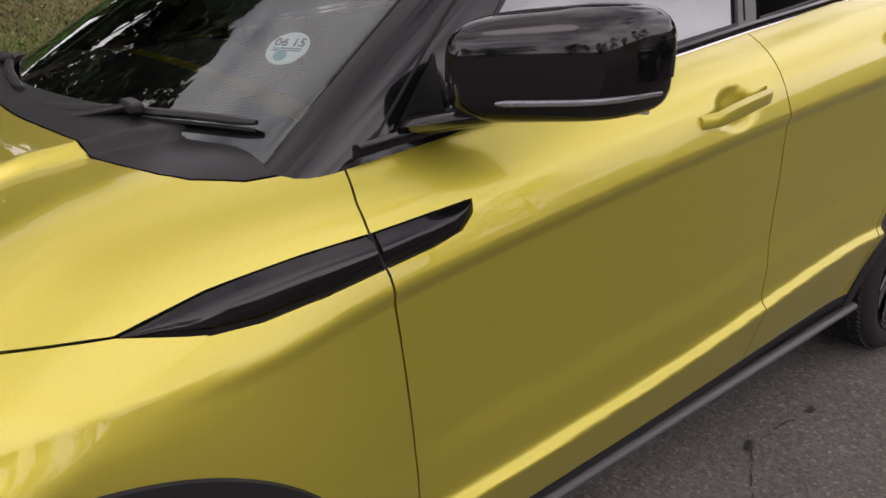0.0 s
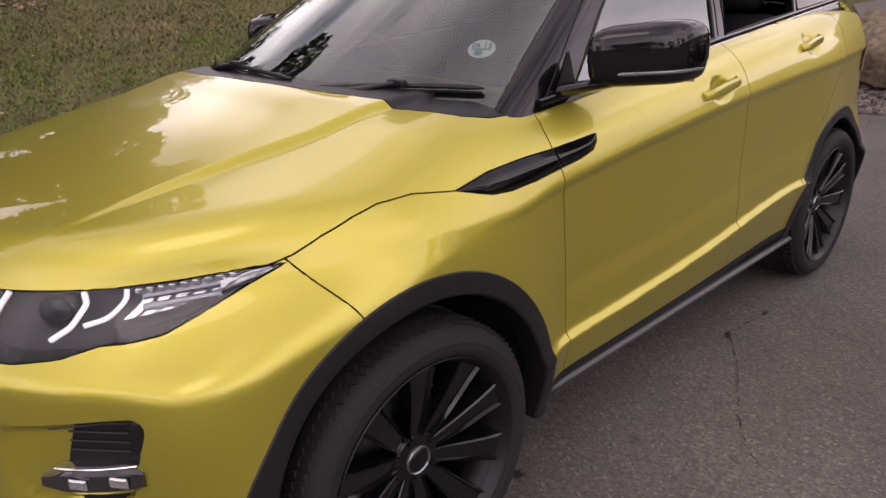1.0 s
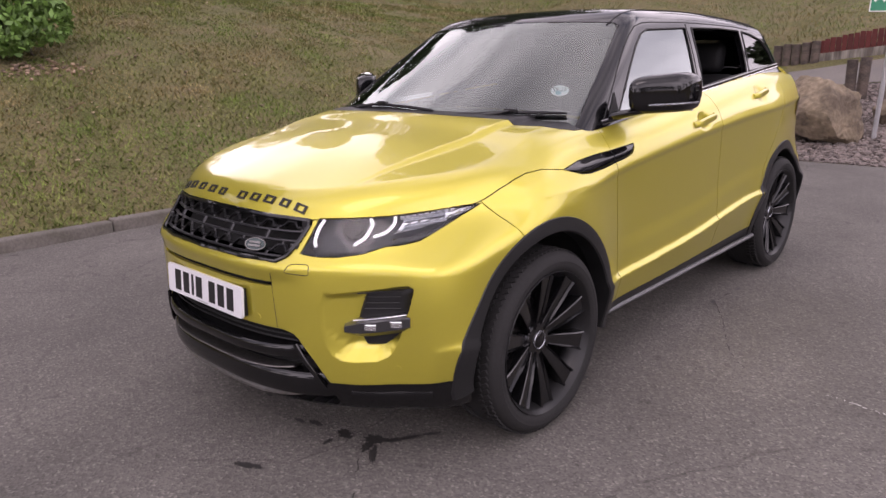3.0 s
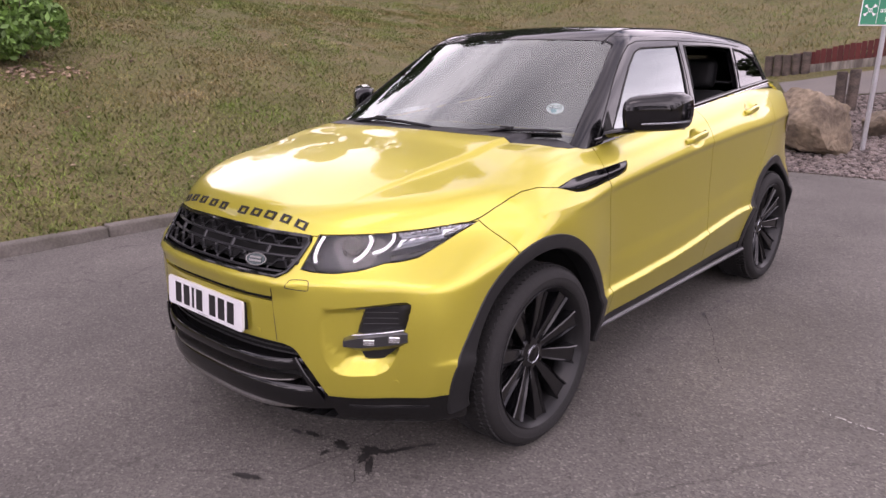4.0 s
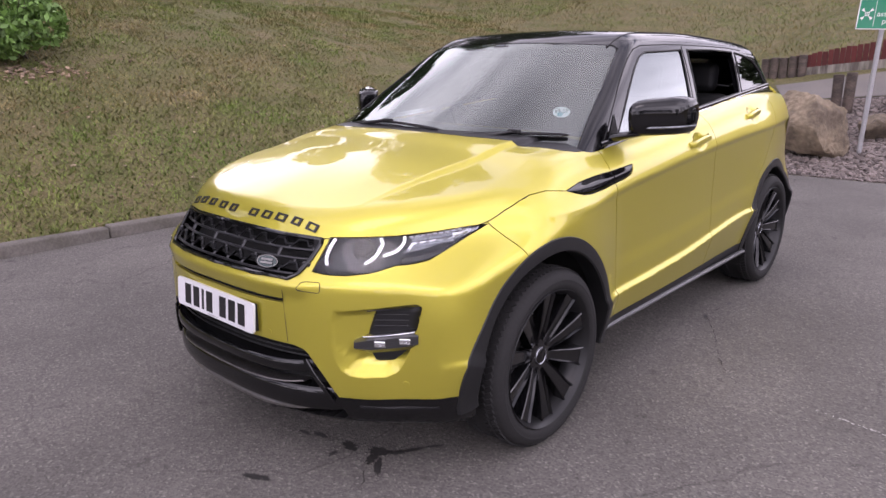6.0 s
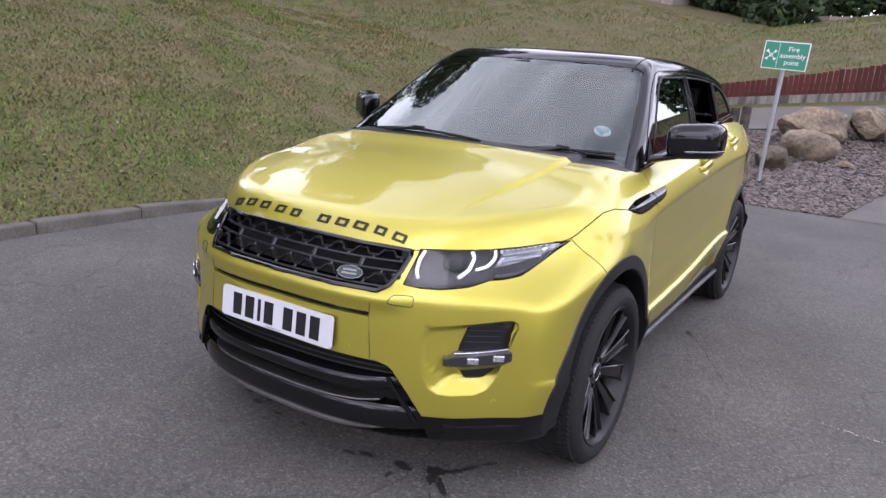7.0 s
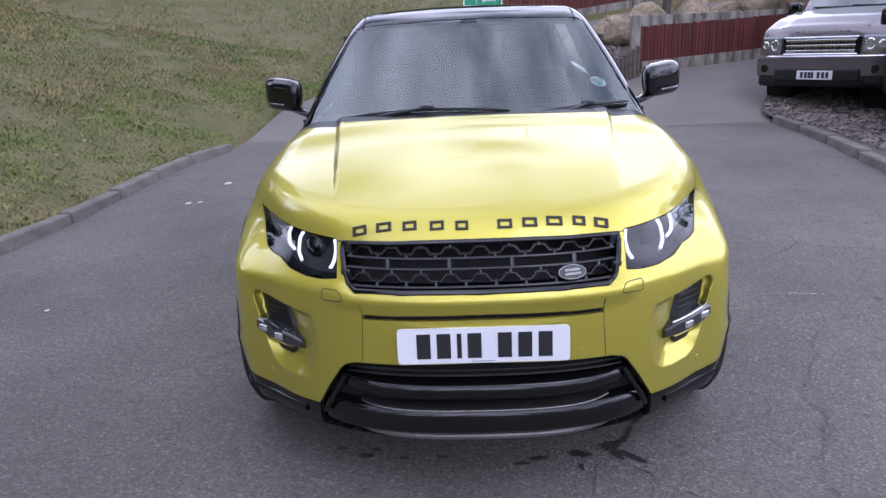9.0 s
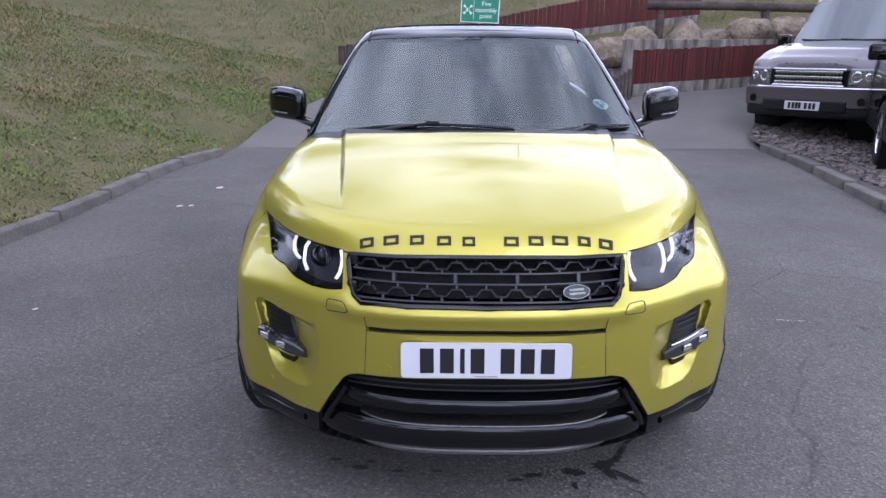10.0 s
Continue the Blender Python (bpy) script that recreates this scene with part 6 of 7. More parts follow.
CRACK = material("dark_crack", (0.03, 0.027, 0.025), 0.9)
ribbon("tarmac_crack", [(0.90, 2.05), (0.88, 1.79), (1.02, 1.5), (1.16, 1.2), (1.31, 1.0)], 0.0032, CRACK, "fine dark crack in the tarmac", 1)
ribbon("tarmac_crack", [(0.50, -0.6), (0.72, -0.85), (0.80, -1.05), (1.0, -1.2)], 0.003, CRACK, "fine dark crack in the tarmac", 2)
ribbon("tarmac_scratch", [(1.66, 0.96), (1.80, 0.94), (1.94, 0.92)], 0.006, material("pale_scratch", (0.36, 0.34, 0.33), 0.8, 0.0, 0.0, 0.3, 80.0), "pale scratch on the tarmac", 3)
SCRAP = material("pale_scrap", (0.62, 0.55, 0.47), 0.8, 0.0, 0.0, 0.2, 60.0)
for x, y, r in ((-2.68, 3.60, 0.035), (-2.58, 3.63, 0.03), (-2.57, 4.45, 0.05), (-2.57, 1.02, 0.02)):
    bm = bmesh.new()
    bmesh.ops.create_icosphere(bm, subdivisions=1, radius=r, matrix=pose(x, y, float(ground_z(x, y)) + 0.008, 0, 0, x * 50) @ Matrix.Diagonal((1, 0.6, 0.25, 1)))
    tagged(part("litter_scrap", bm, SCRAP), "pale scrap of litter on the tarmac", "litter", "scraps of litter")

# ---- grass bank ----
BLADE = with_islands(material("straw_blade", (0.182, 0.162, 0.052), 0.8, 0.0, 0.0, 0.3, 2.0, color2=(0.245, 0.195, 0.080), scale2=1.2), 0.34)
GREEN_BLADE = with_islands(material("green_blade", (0.118, 0.152, 0.029), 0.8, 0.0, 0.0, 0.3, 2.0, color2=(0.154, 0.156, 0.043), scale2=1.1), 0.34)
FRESH_BLADE = with_islands(material("fresh_blade", (0.130, 0.200, 0.028), 0.8, 0.0, 0.0, 0.3, 2.0, color2=(0.172, 0.190, 0.046), scale2=1.1), 0.3)


def patchy(x, y, size, seed):
    """Soft random patches of about that size over the ground, from 0 to 1."""
    g = np.random.default_rng(seed).random((64, 64))
    u, v = x / size + 200, y / size + 200
    i, j = np.floor(u).astype(int), np.floor(v).astype(int)
    a, b = u - i, v - j
    a, b = a * a * (3 - 2 * a), b * b * (3 - 2 * b)
    at = lambda p, q: g[p % 64, q % 64]
    return (at(i, j) * (1 - a) + at(i + 1, j) * a) * (1 - b) + (at(i, j + 1) * (1 - a) + at(i + 1, j + 1) * a) * b


def sward(x, y):
    """How lush the grass is: broad patches, tufts and bare spots."""
    return 0.45 * patchy(x, y, 1.3, 51) + 0.33 * patchy(x, y, 0.45, 52) + 0.22 * patchy(x, y, 0.16, 53)


def grass(count, x0, x1, y0, y1, tall, seed):
    r = np.random.default_rng(seed)
    x, y = x1 - (x1 - x0) * r.power(0.8, count), r.uniform(y0, y1, count)
    edge = np.where(y > 6.6, np.interp(y, [6.6, 7.25, 8.9, 9.8, 11.0], [-3.27, -3.24, -3.14, -2.78, -2.22]), kerb_x(y) - 0.02)
    lush = sward(x, y)
    on = ((x < edge) | (y > 13.2)) & (r.random(count) < np.clip((lush - 0.22) * 4.5, 0.06, 1))
    x, y, lush, edge, count = x[on], y[on], lush[on], edge[on], int(on.sum())
    z = ground_z(x, y) - 0.02
    a, h, lean, w = r.uniform(0, math.tau, count), r.uniform(0.4, 1.0, count) * tall * (0.30 + 1.15 * lush), r.uniform(0.5, 1.9, count), r.uniform(0.004, 0.010, count)
    c, s = np.cos(a), np.sin(a)
    root = np.stack([x, y, z], 1)
    side = np.stack([-s, c, 0 * c], 1) * w[:, None]
    tip = root + np.stack([c * lean * h, s * lean * h, h], 1)
    near = np.clip(1 - (edge - x) / 2.6, 0, 1) * (y < 13)
    tone = 0.62 * patchy(x, y, 0.9, 54) + 0.38 * patchy(x, y, 0.28, 55) + r.uniform(-0.16, 0.16, count)
    kind_of = np.where(tone + 0.42 * near > 0.66, 2, np.where(tone + 0.15 * near > 0.44, 1, 0))
    return np.stack([root - side, root + side, tip], 1), kind_of


fields = [grass(240000, -12.0, -2.2, -3.5, 13.2, 0.055, 1), grass(90000, -16.0, 7.0, 13.0, 29.0, 0.10, 4), grass(90000, -22.0, -9.5, -3.5, 26.0, 0.08, 2)]
tri, tone = np.concatenate([f[0] for f in fields]), np.concatenate([f[1] for f in fields])
for k, (mat, label) in enumerate(((BLADE, "dry straw-coloured grass on the bank"), (GREEN_BLADE, "short patchy green grass on the bank"), (FRESH_BLADE, "fresh green grass in tufts on the bank"))):
    v = tri[tone == k].reshape(-1, 3)
    tagged(mesh_object("grass", v, np.arange(len(v)).reshape(-1, 3), mat), label, "grass", kind="stuff")
r0 = np.random.default_rng(21)
p = np.stack([-4.3 - 6.5 * r0.power(0.8, 380), r0.uniform(-3.0, 8.5, 380)], 1)
rocks("dry_leaf_litter", np.c_[p, ground_z(p[:, 0], p[:, 1]) + 0.004], (0.010, 0.032), with_islands(material("leaf_scraps", (0.27, 0.21, 0.14), 0.85), 0.6), "pale scraps of dry leaves strewn over the grass")
p = np.stack([r0.normal(-7.3, 0.16, 120), r0.normal(1.0, 0.40, 120)], 1)
rocks("dry_leaf_litter", np.c_[p, ground_z(p[:, 0], p[:, 1]) + 0.004], (0.018, 0.042), with_islands(material("brown_leaves", (0.21, 0.15, 0.10), 0.85), 0.6), "brown dead leaves heaped below the bush")
DRY_LEAF = random_tint(material("dry_leaf", (0.42, 0.33, 0.24), 0.8, 0.0, 0.0, 0.3, 60.0, color2=(0.25, 0.17, 0.11), scale2=25.0), 0.3)
for k, (x, y, r) in enumerate(((-6.13, 1.10, 0.055), (-6.05, 0.94, 0.06), (-6.0, 1.22, 0.035), (-8.31, 4.11, 0.05), (-7.35, 1.32, 0.055), (-7.1, 1.15, 0.05), (-7.2, 1.5, 0.045), (-6.6, 1.25, 0.04))):
    bm = bmesh.new()
    hub = bm.verts.new((0, 0, 0))
    rim = []
    for i in range(14):
        a = i / 14 * math.tau
        reach = r * (0.75 + 0.45 * noise.noise((math.cos(a) * 2 + k * 5, math.sin(a) * 2, 0.5)) + 0.18 * (i % 2))
        rim.append(bm.verts.new((reach * math.cos(a), 0.6 * reach * math.sin(a), 0.35 * abs(math.sin(a)) * reach + 0.012 * noise.noise((i * 0.7, k, 0)))))
    for p, q in zip(rim, rim[1:] + rim[:1]):
        bm.faces.new((hub, p, q))
    bmesh.ops.solidify(bm, geom=bm.faces[:], thickness=0.003)
    ob = part("dry_leaf", bm, DRY_LEAF)
    ob.matrix_world = pose(x, y, float(ground_z(x, y)) + 0.022, 14, 10 * math.sin(k), x * 70)
    tagged(ob, "pale brown dry leaf curled in the grass", "leaf", "dry leaves on the bank")


def leaf_cloud(count, shape, size, seed):
    """Leaves as small folded quads over a set of balls (centre, radius)."""
    r = np.random.default_rng(seed)
    k = r.integers(0, len(shape), count)
    c = np.array([s[:3] for s in shape])[k]
    rad = np.array([s[3] for s in shape])[k]
    d = r.normal(size=(count, 3))
    d /= np.linalg.norm(d, axis=1, keepdims=True)
    p = c + d * (rad * r.uniform(0.45, 1.0, count) ** 0.5)[:, None]
    u = r.normal(size=(count, 3))
    u /= np.linalg.norm(u, axis=1, keepdims=True)
    w = np.cross(u, r.normal(size=(count, 3)))
    w /= np.linalg.norm(w, axis=1, keepdims=True)
    s = (size * r.uniform(0.6, 1.3, count))[:, None]
    v = np.stack([p - u * s, p + w * s * 0.45, p + u * s, p - w * s * 0.45], 1).reshape(-1, 3)
    return v, np.arange(4 * count).reshape(-1, 4)


LEAF = with_islands(material("bush_leaf", (0.10, 0.19, 0.035), 0.6, 0.0, 0.0, 0.2, 10.0), 0.4)
WOOD_LEAF = with_islands(material("tree_leaf", (0.035, 0.06, 0.018), 0.7, 0.0, 0.0, 0.25, 3.0), 0.45)
BARK = material("tree_bark", (0.07, 0.055, 0.042), 0.9, 0.0, 0.0, 0.35, 25.0, 0.02)
bush = thing("bush", "bright green leafy bush growing on the grass bank", "bush")
bz = float(ground_z(-7.9, 1.1))
balls = [(-7.9 + dx, 1.0 + dy, bz + dz, rr) for dx, dy, dz, rr in ((0, 0, 0.45, 0.42), (0.25, 0.35, 0.42, 0.34), (-0.3, -0.4, 0.5, 0.45), (0.2, -0.5, 0.35, 0.38), (-0.1, 0.3, 0.65, 0.36), (0.35, -0.1, 0.25, 0.3), (-0.2, -0.9, 0.5, 0.5))]
v, f = leaf_cloud(5200, balls, 0.055, 5)
ob = mesh_object("leaves", v, f, LEAF, bush)
ob["kind"] = "stuff"
bm = bmesh.new()
rs = random.Random(2)
for k in range(14):
    a = rs.uniform(0, math.tau)
    tube(bm, [(-7.85, 1.0 + rs.uniform(-0.4, 0.3), bz - 0.05), (-7.85 + 0.25 * math.cos(a), 1.0 + 0.4 * math.sin(a), bz + 0.35), (-7.85 + 0.4 * math.cos(a), 1.0 + 0.6 * math.sin(a), bz + 0.75)], [0.012, 0.008, 0.003], 5)
part("stems", bm, BARK, bush)


def tree(x, y, height, spread, seed, leaves=2200, group="trees round the yard", limbs=9):
    r = random.Random(seed)
    z = float(ground_z(x, y))
    t = thing("tree", "dark green broadleaf tree out of view round the yard", "tree", group=group)
    bm = bmesh.new()
    top = Vector((x + r.uniform(-0.5, 0.5), y + r.uniform(-0.5, 0.5), z + height * 0.75))
    tube(bm, [(x, y, z - 0.3), Vector((x, y, z)).lerp(top, 0.35) + Vector((r.uniform(-0.2, 0.2), r.uniform(-0.2, 0.2), 0)), top], [0.24, 0.17, 0.05], 8)
    shape = []
    for k in range(limbs):
        a = k * (math.tau / 9) + r.uniform(-0.3, 0.3)
        h = r.uniform(0.12, 0.92)
        rad = spread * (0.95 if h < 0.65 else 0.6) * r.uniform(0.55, 1.0)
        end = Vector((x + rad * math.cos(a), y + rad * math.sin(a), z + height * h))
        start = Vector((x, y, z + height * max(0.15, h - 0.25)))
        tube(bm, [start, start.lerp(end, 0.5) + Vector((0, 0, 0.3)), end], [0.09, 0.06, 0.02], 6)
        shape.append((*end, spread * r.uniform(0.35, 0.58)))
    shape.append((*top, spread * 0.5))
    part("trunk", bm, BARK, t, smooth=True)
    v, f = leaf_cloud(leaves, shape, 0.22, seed)
    ob = mesh_object("crown", v, f, WOOD_LEAF, t)
    ob["kind"] = "stuff"
    return t


# ring of unseen trees, added to block the low sky and darken reflections
rs = random.Random(11)
for k in range(34):
    a = math.radians(100 + k * (360 / 34) + rs.uniform(-4, 4))
    far = rs.uniform(33, 40)
    x, y = far * math.cos(a), far * math.sin(a)
    height = rs.uniform(8, 12) * (0.8 if y < 0 and x > -8 else 1.0)
    if 50 < math.degrees(a) % 360 < 88:
        continue
    if 146 < math.degrees(a) % 360 < 170:
        height *= 0.42
    tree(x, y, height, rs.uniform(2.6, 3.8), 100 + k)
for k, (x, y, height) in enumerate(((-14.2, 1.6, 9.0), (-13.0, -0.8, 10.5), (-13.6, -3.6, 10.0), (-12.8, -6.2, 11.0), (-14.0, -9.5, 11.0), (-25.0, 17.5, 9.0))):
    tree(x, y, height, 2.9, 200 + k, 9000, "tall trees up the grass bank")
tree(-21.3, 23.0, 17.0, 6.0, 300, 34000, "tall trees up the grass bank", 22)


# ---- stones, timber and signs behind the yard ----
ROCK = random_tint(material("sandstone_boulder", (0.240, 0.190, 0.130), 0.9, 0.0, 0.0, 0.38, 16.0, 0.035, color2=(0.118, 0.092, 0.066), scale2=2.6), 0.30)
LOG = random_tint(material("weathered_timber", (0.092, 0.070, 0.057), 0.9, 0.0, 0.0, 0.35, 30.0, 0.004, color2=(0.048, 0.038, 0.032), scale2=4.0), 0.2)
RED = random_tint(material("red_stained_board", (0.082, 0.015, 0.0125), 0.85, 0.0, 0.0, 0.25, 25.0, 0.002), 0.22)
PALE = material("stained_concrete", (0.235, 0.215, 0.185), 0.9, 0.0, 0.0, 0.35, 26.0, 0.006, color2=(0.085, 0.074, 0.062), scale2=8.0)
# stains run down the face
pn, pl = PALE.node_tree.nodes, PALE.node_tree.links
run_down = pn.new("ShaderNodeMapping")
run_down.inputs["Scale"].default_value = (1.0, 1.0, 0.16)
pl.new([k for k in pn if k.type == "TEX_COORD"][0].outputs["Object"], run_down.inputs["Vector"])
for k in [k for k in pn if k.type == "TEX_NOISE"]:
    pl.new(run_down.outputs["Vector"], k.inputs["Vector"])
POST_GREY = material("galvanised_post", (0.40, 0.40, 0.41), 0.5, 0.4, 0.0, 0.1, 40.0)
SIGN_GREEN = material("sign_green", (0.0, 0.23, 0.115), 0.4, 0.0, 0.3)
SIGN_WHITE = material("sign_white", (0.82, 0.83, 0.82), 0.45)


def boulder(x, y, sx, sy, sz, seed, sink=0.08, turn=0):
    bm = bmesh.new()
    bmesh.ops.create_icosphere(bm, subdivisions=4, radius=1.0)
    r = random.Random(seed)
    planes = [(Vector((r.gauss(0, 1), r.gauss(0, 1), r.gauss(0, 0.8))).normalized(), r.uniform(0.60, 0.88)) for _ in range(11)]
    for v in bm.verts:
        d = v.co.normalized()
        reach = 1.0
        for n, far in planes:
            c = d.dot(n)
            if c > 0.05:
                reach = min(reach, far / c)
        bumps = 0.06 * noise.noise(d * 2.5 + Vector((seed, 0, 0))) + 0.04 * noise.noise(d * 6 + Vector((0, seed, 0))) + 0.022 * noise.noise(d * 14 + Vector((0, 0, seed)))
        v.co = d * (reach + bumps)
    zlow = min(v.co.z for v in bm.verts)
    bmesh.ops.transform(bm, matrix=Matrix.Diagonal((sx / 2 / 0.8, sy / 2 / 0.8, sz / (0.8 - zlow), 1)), verts=bm.verts)
    ob = part("boulder", bm, ROCK, smooth=True)
    low = min(v.co.z for v in ob.data.vertices)
    ob.matrix_world = pose(x, y, float(ground_z(x, y)) - low - sink, 0, 0, turn)
    return tagged(ob, "large rough sandstone boulder half sunk in gravel" if sx > 0.7 else "rough sandstone boulder lying in gravel", "boulder", "boulders on the gravel")


for k, (x, y, sx, sy, sz, turn) in enumerate(((-0.36, 8.25, 0.92, 0.75, 0.93, 10), (0.22, 9.25, 0.42, 0.4, 0.42, 40), (0.66, 10.0, 0.70, 0.5, 0.55, -10), (0.60, 10.8, 1.1, 0.8, 0.62, 20), (1.40, 11.2, 0.75, 0.6, 0.55, 70), (1.95, 10.75, 0.58, 0.5, 0.58, 30), (2.30, 11.45, 0.72, 0.6, 0.5, 10), (3.0, 11.65, 0.8, 0.6, 0.6, -20), (3.65, 11.8, 0.9, 0.7, 0.66, 15), (4.5, 11.85, 1.05, 0.7, 0.72, 60), (5.2, 11.9, 0.7, 0.5, 0.55, 0), (5.85, 11.9, 1.0, 0.7, 0.70, 35), (6.6, 12.0, 0.9, 0.6, 0.6, -30), (7.3, 12.0, 0.8, 0.6, 0.6, 20), (1.2, 9.7, 0.22, 0.2, 0.16, 0))):
    boulder(x, y, sx, sy, sz, 20 + k, turn=turn)


def log_mesh(radius, length, n=12):
    bm = bmesh.new()
    rings = []
    for z, r in ((-0.25, radius), (length - 0.012, radius), (length, radius * 0.85)):
        rings.append([bm.verts.new((r * math.cos(k / n * math.tau) * (1 + 0.05 * noise.noise((k, z, 0))), r * math.sin(k / n * math.tau), z)) for k in range(n)])
    for p, q in zip(rings, rings[1:]):
        for k in range(n):
            bm.faces.new((p[k], p[(k + 1) % n], q[(k + 1) % n], q[k]))
    bm.faces.new(rings[-1])
    me = bpy.data.meshes.new("log")
    bm.to_mesh(me)
    bm.free()
    me.materials.append(LOG)
    me.shade_smooth()
    me.set_sharp_from_angle(angle=radians(50))
    return me


palisade = thing("log_edging", "low edging of upright weathered timber logs beside the path", "edging")
log = log_mesh(0.05, 1.0)
for k in range(15):
    t = k / 14
    x, y = 1.85 + 1.15 * t, 9.12 + 0.78 * t
    ob = new("log", log)
    ob.parent = palisade
    ob.matrix_world = pose(x, y, float(ground_z(x, y)), 0, 0, 37 * k) @ Matrix.Diagonal((0.85, 0.85, 0.10 + 0.42 * t, 1))
bollard = log_mesh(0.10, 1.0, 14)
for k, (x, y, h) in enumerate(((-0.585, 10.42, 0.62), (-0.43, 10.46, 0.64))):
    ob = new("timber_post", bollard)
    ob.matrix_world = pose(x, y, float(ground_z(x, y)), 0, 2 * k - 1, 40 * k) @ Matrix.Diagonal((0.78, 0.78, h, 1))
    tagged(ob, "short weathered round timber post beside the path", "post", "timber posts")
for k in range(4, 9):
    x = -3.2 + 0.17 * k
    ob = new("timber_post", bollard)
    y = 12.95
    ob.matrix_world = pose(x, y, float(ground_z(x, y)), 0, 0, 50 * k) @ Matrix.Diagonal((0.8, 0.8, 0.36 + 0.012 * (k % 3), 1))
    tagged(ob, "short dark timber post in a row below the bank", "post", "row of timber posts")


def board_fence(name, x0, x1, y0, y1, low, high, pitch, label, curve=0.0):
    """A fence of upright boards on a stained concrete footing, along a rising line."""
    fence = thing(name, label, "fence")
    bm = bmesh.new()
    box(bm, (-0.5, -0.012, 0.0), (0.5, 0.012, 1.0), None, 0.004, 1)
    me = bpy.data.meshes.new("board")
    bm.to_mesh(me)
    bm.free()
    me.materials.append(RED)
    n = int(math.hypot(x1 - x0, y1 - y0) / pitch)
    r = random.Random(5)
    yaw = math.degrees(math.atan2(y1 - y0, x1 - x0))
    foot = []
    for k in range(n + 1):
        t = k / n
        x, y = x0 + (x1 - x0) * t, y0 + (y1 - y0) * t + curve * math.sin(math.pi * t)
        za, zb = low[0] + (low[1] - low[0]) * t, high[0] + (high[1] - high[0]) * t
        ob = new("board", me)
        ob.parent = fence
        ob.matrix_world = pose(x, y + r.uniform(-0.006, 0.006), za, 0, r.uniform(-0.8, 0.8), yaw) @ Matrix.Diagonal((pitch * r.uniform(0.86, 0.95), 1, zb - za + r.uniform(-0.012, 0.012), 1))
        foot.append((x, y + 0.03, za))
    for dz in (0.25, 0.8):
        bm = bmesh.new()
        pts = [Vector((x, y + 0.012, za + (high[0] - low[0]) * dz)) for x, y, za in foot]
        tube(bm, pts, 0.035, 4)
        part("rail", bm, LOG, fence)
    bm = bmesh.new()
    prev = None
    for x, y, za in foot:
        g = float(ground_z(x, y)) - 0.15
        ring = [bm.verts.new((x, y - 0.06, g)), bm.verts.new((x, y - 0.06, za + 0.01)), bm.verts.new((x, y + 0.10, za + 0.01)), bm.verts.new((x, y + 0.10, g))]
        if prev:
            for k in range(3):
                bm.faces.new((prev[k], prev[k + 1], ring[k + 1], ring[k]))
        prev = ring
    part("footing", bm, PALE, fence, "stained pale concrete footing")
    return fence


board_fence("board_fence", -1.95, 5.2, 13.0, 13.3, (1.36, 2.2), (1.60, 3.0), 0.095, "dark red stained board fence above the path")
board_fence("board_fence", 3.12, 6.9, 10.15, 10.75, (0.87, 1.09), (1.47, 1.62), 0.062, "dark red stained board fence with stained concrete footing", -0.05)
bm = bmesh.new()
box(bm, (2.90, 10.0, 0.3), (3.06, 10.16, 1.66), None, 0.012)
tagged(part("concrete_post", bm, PALE), "square stained concrete post at the fence's end", "post")
bm = bmesh.new()
box(bm, (3.06, 10.22, 0.5), (7.0, 10.50, 1.66), Matrix.Translation((3.06, 10.2, 0)) @ Matrix.Rotation(math.radians(8.5), 4, "Z") @ Matrix.Translation((-3.06, -10.2, 0)), 0.01)
tagged(part("retaining_wall", bm, PALE), kind="structure")

rail = thing("log_rail", "horizontal round timber rail on two posts", "rail")
bm = bmesh.new()
tube(bm, [(3.75, 12.0, 2.33), (5.4, 12.02, 2.32), (7.3, 12.05, 2.27)], 0.085, 12)
part("beam", bm, LOG, rail, smooth=True)
for x in (4.05, 6.15):
    bm = bmesh.new()
    cylinder(bm, (x, 12.06, float(ground_z(x, 12.06)) - 0.1), (x, 12.06, 2.32), 0.085, n=12)
    part("post", bm, LOG, rail, smooth=True)

sign = thing("assembly_sign", "green and white assembly point sign on a leaning grey post", "sign")
bm = bmesh.new()
cylinder(bm, (0.215, 8.45, float(ground_z(0.215, 8.45)) - 0.1), (0.30, 8.33, 2.20), 0.03, n=14)
part("post", bm, POST_GREY, sign, smooth=True)
SM = Matrix.Translation((0.295, 8.29, 2.05)) @ Matrix.Rotation(math.radians(-4), 4, "Z") @ Matrix.Rotation(math.radians(2.6), 4, "Y") @ Matrix.Diagonal((0.92, 1, 0.92, 1))
bm = bmesh.new()
box(bm, (-0.315, -0.004, -0.20), (0.315, 0.004, 0.20), SM, 0.003)
part("panel", bm, SIGN_WHITE, sign, "white edged sign panel")
bm = bmesh.new()
box(bm, (-0.300, -0.006, -0.186), (0.300, -0.0042, 0.186), SM)
part("green_field", bm, SIGN_GREEN, sign, "green sign face")
TM = SM @ Matrix.Translation((0.10, -0.0075, 0)) @ Matrix.Rotation(math.radians(90), 4, "X")
for text, dz in (("Fire", 0.095), ("assembly", 0.0), ("point", -0.095)):
    lettering("lettering", text, 0.098, TM @ Matrix.Translation((0, dz, 0)), SIGN_WHITE, sign)
bm = bmesh.new()
box(bm, (-0.105, -0.0065, -0.17), (-0.100, -0.0058, 0.17), SM)
part("divider", bm, SIGN_WHITE, sign)
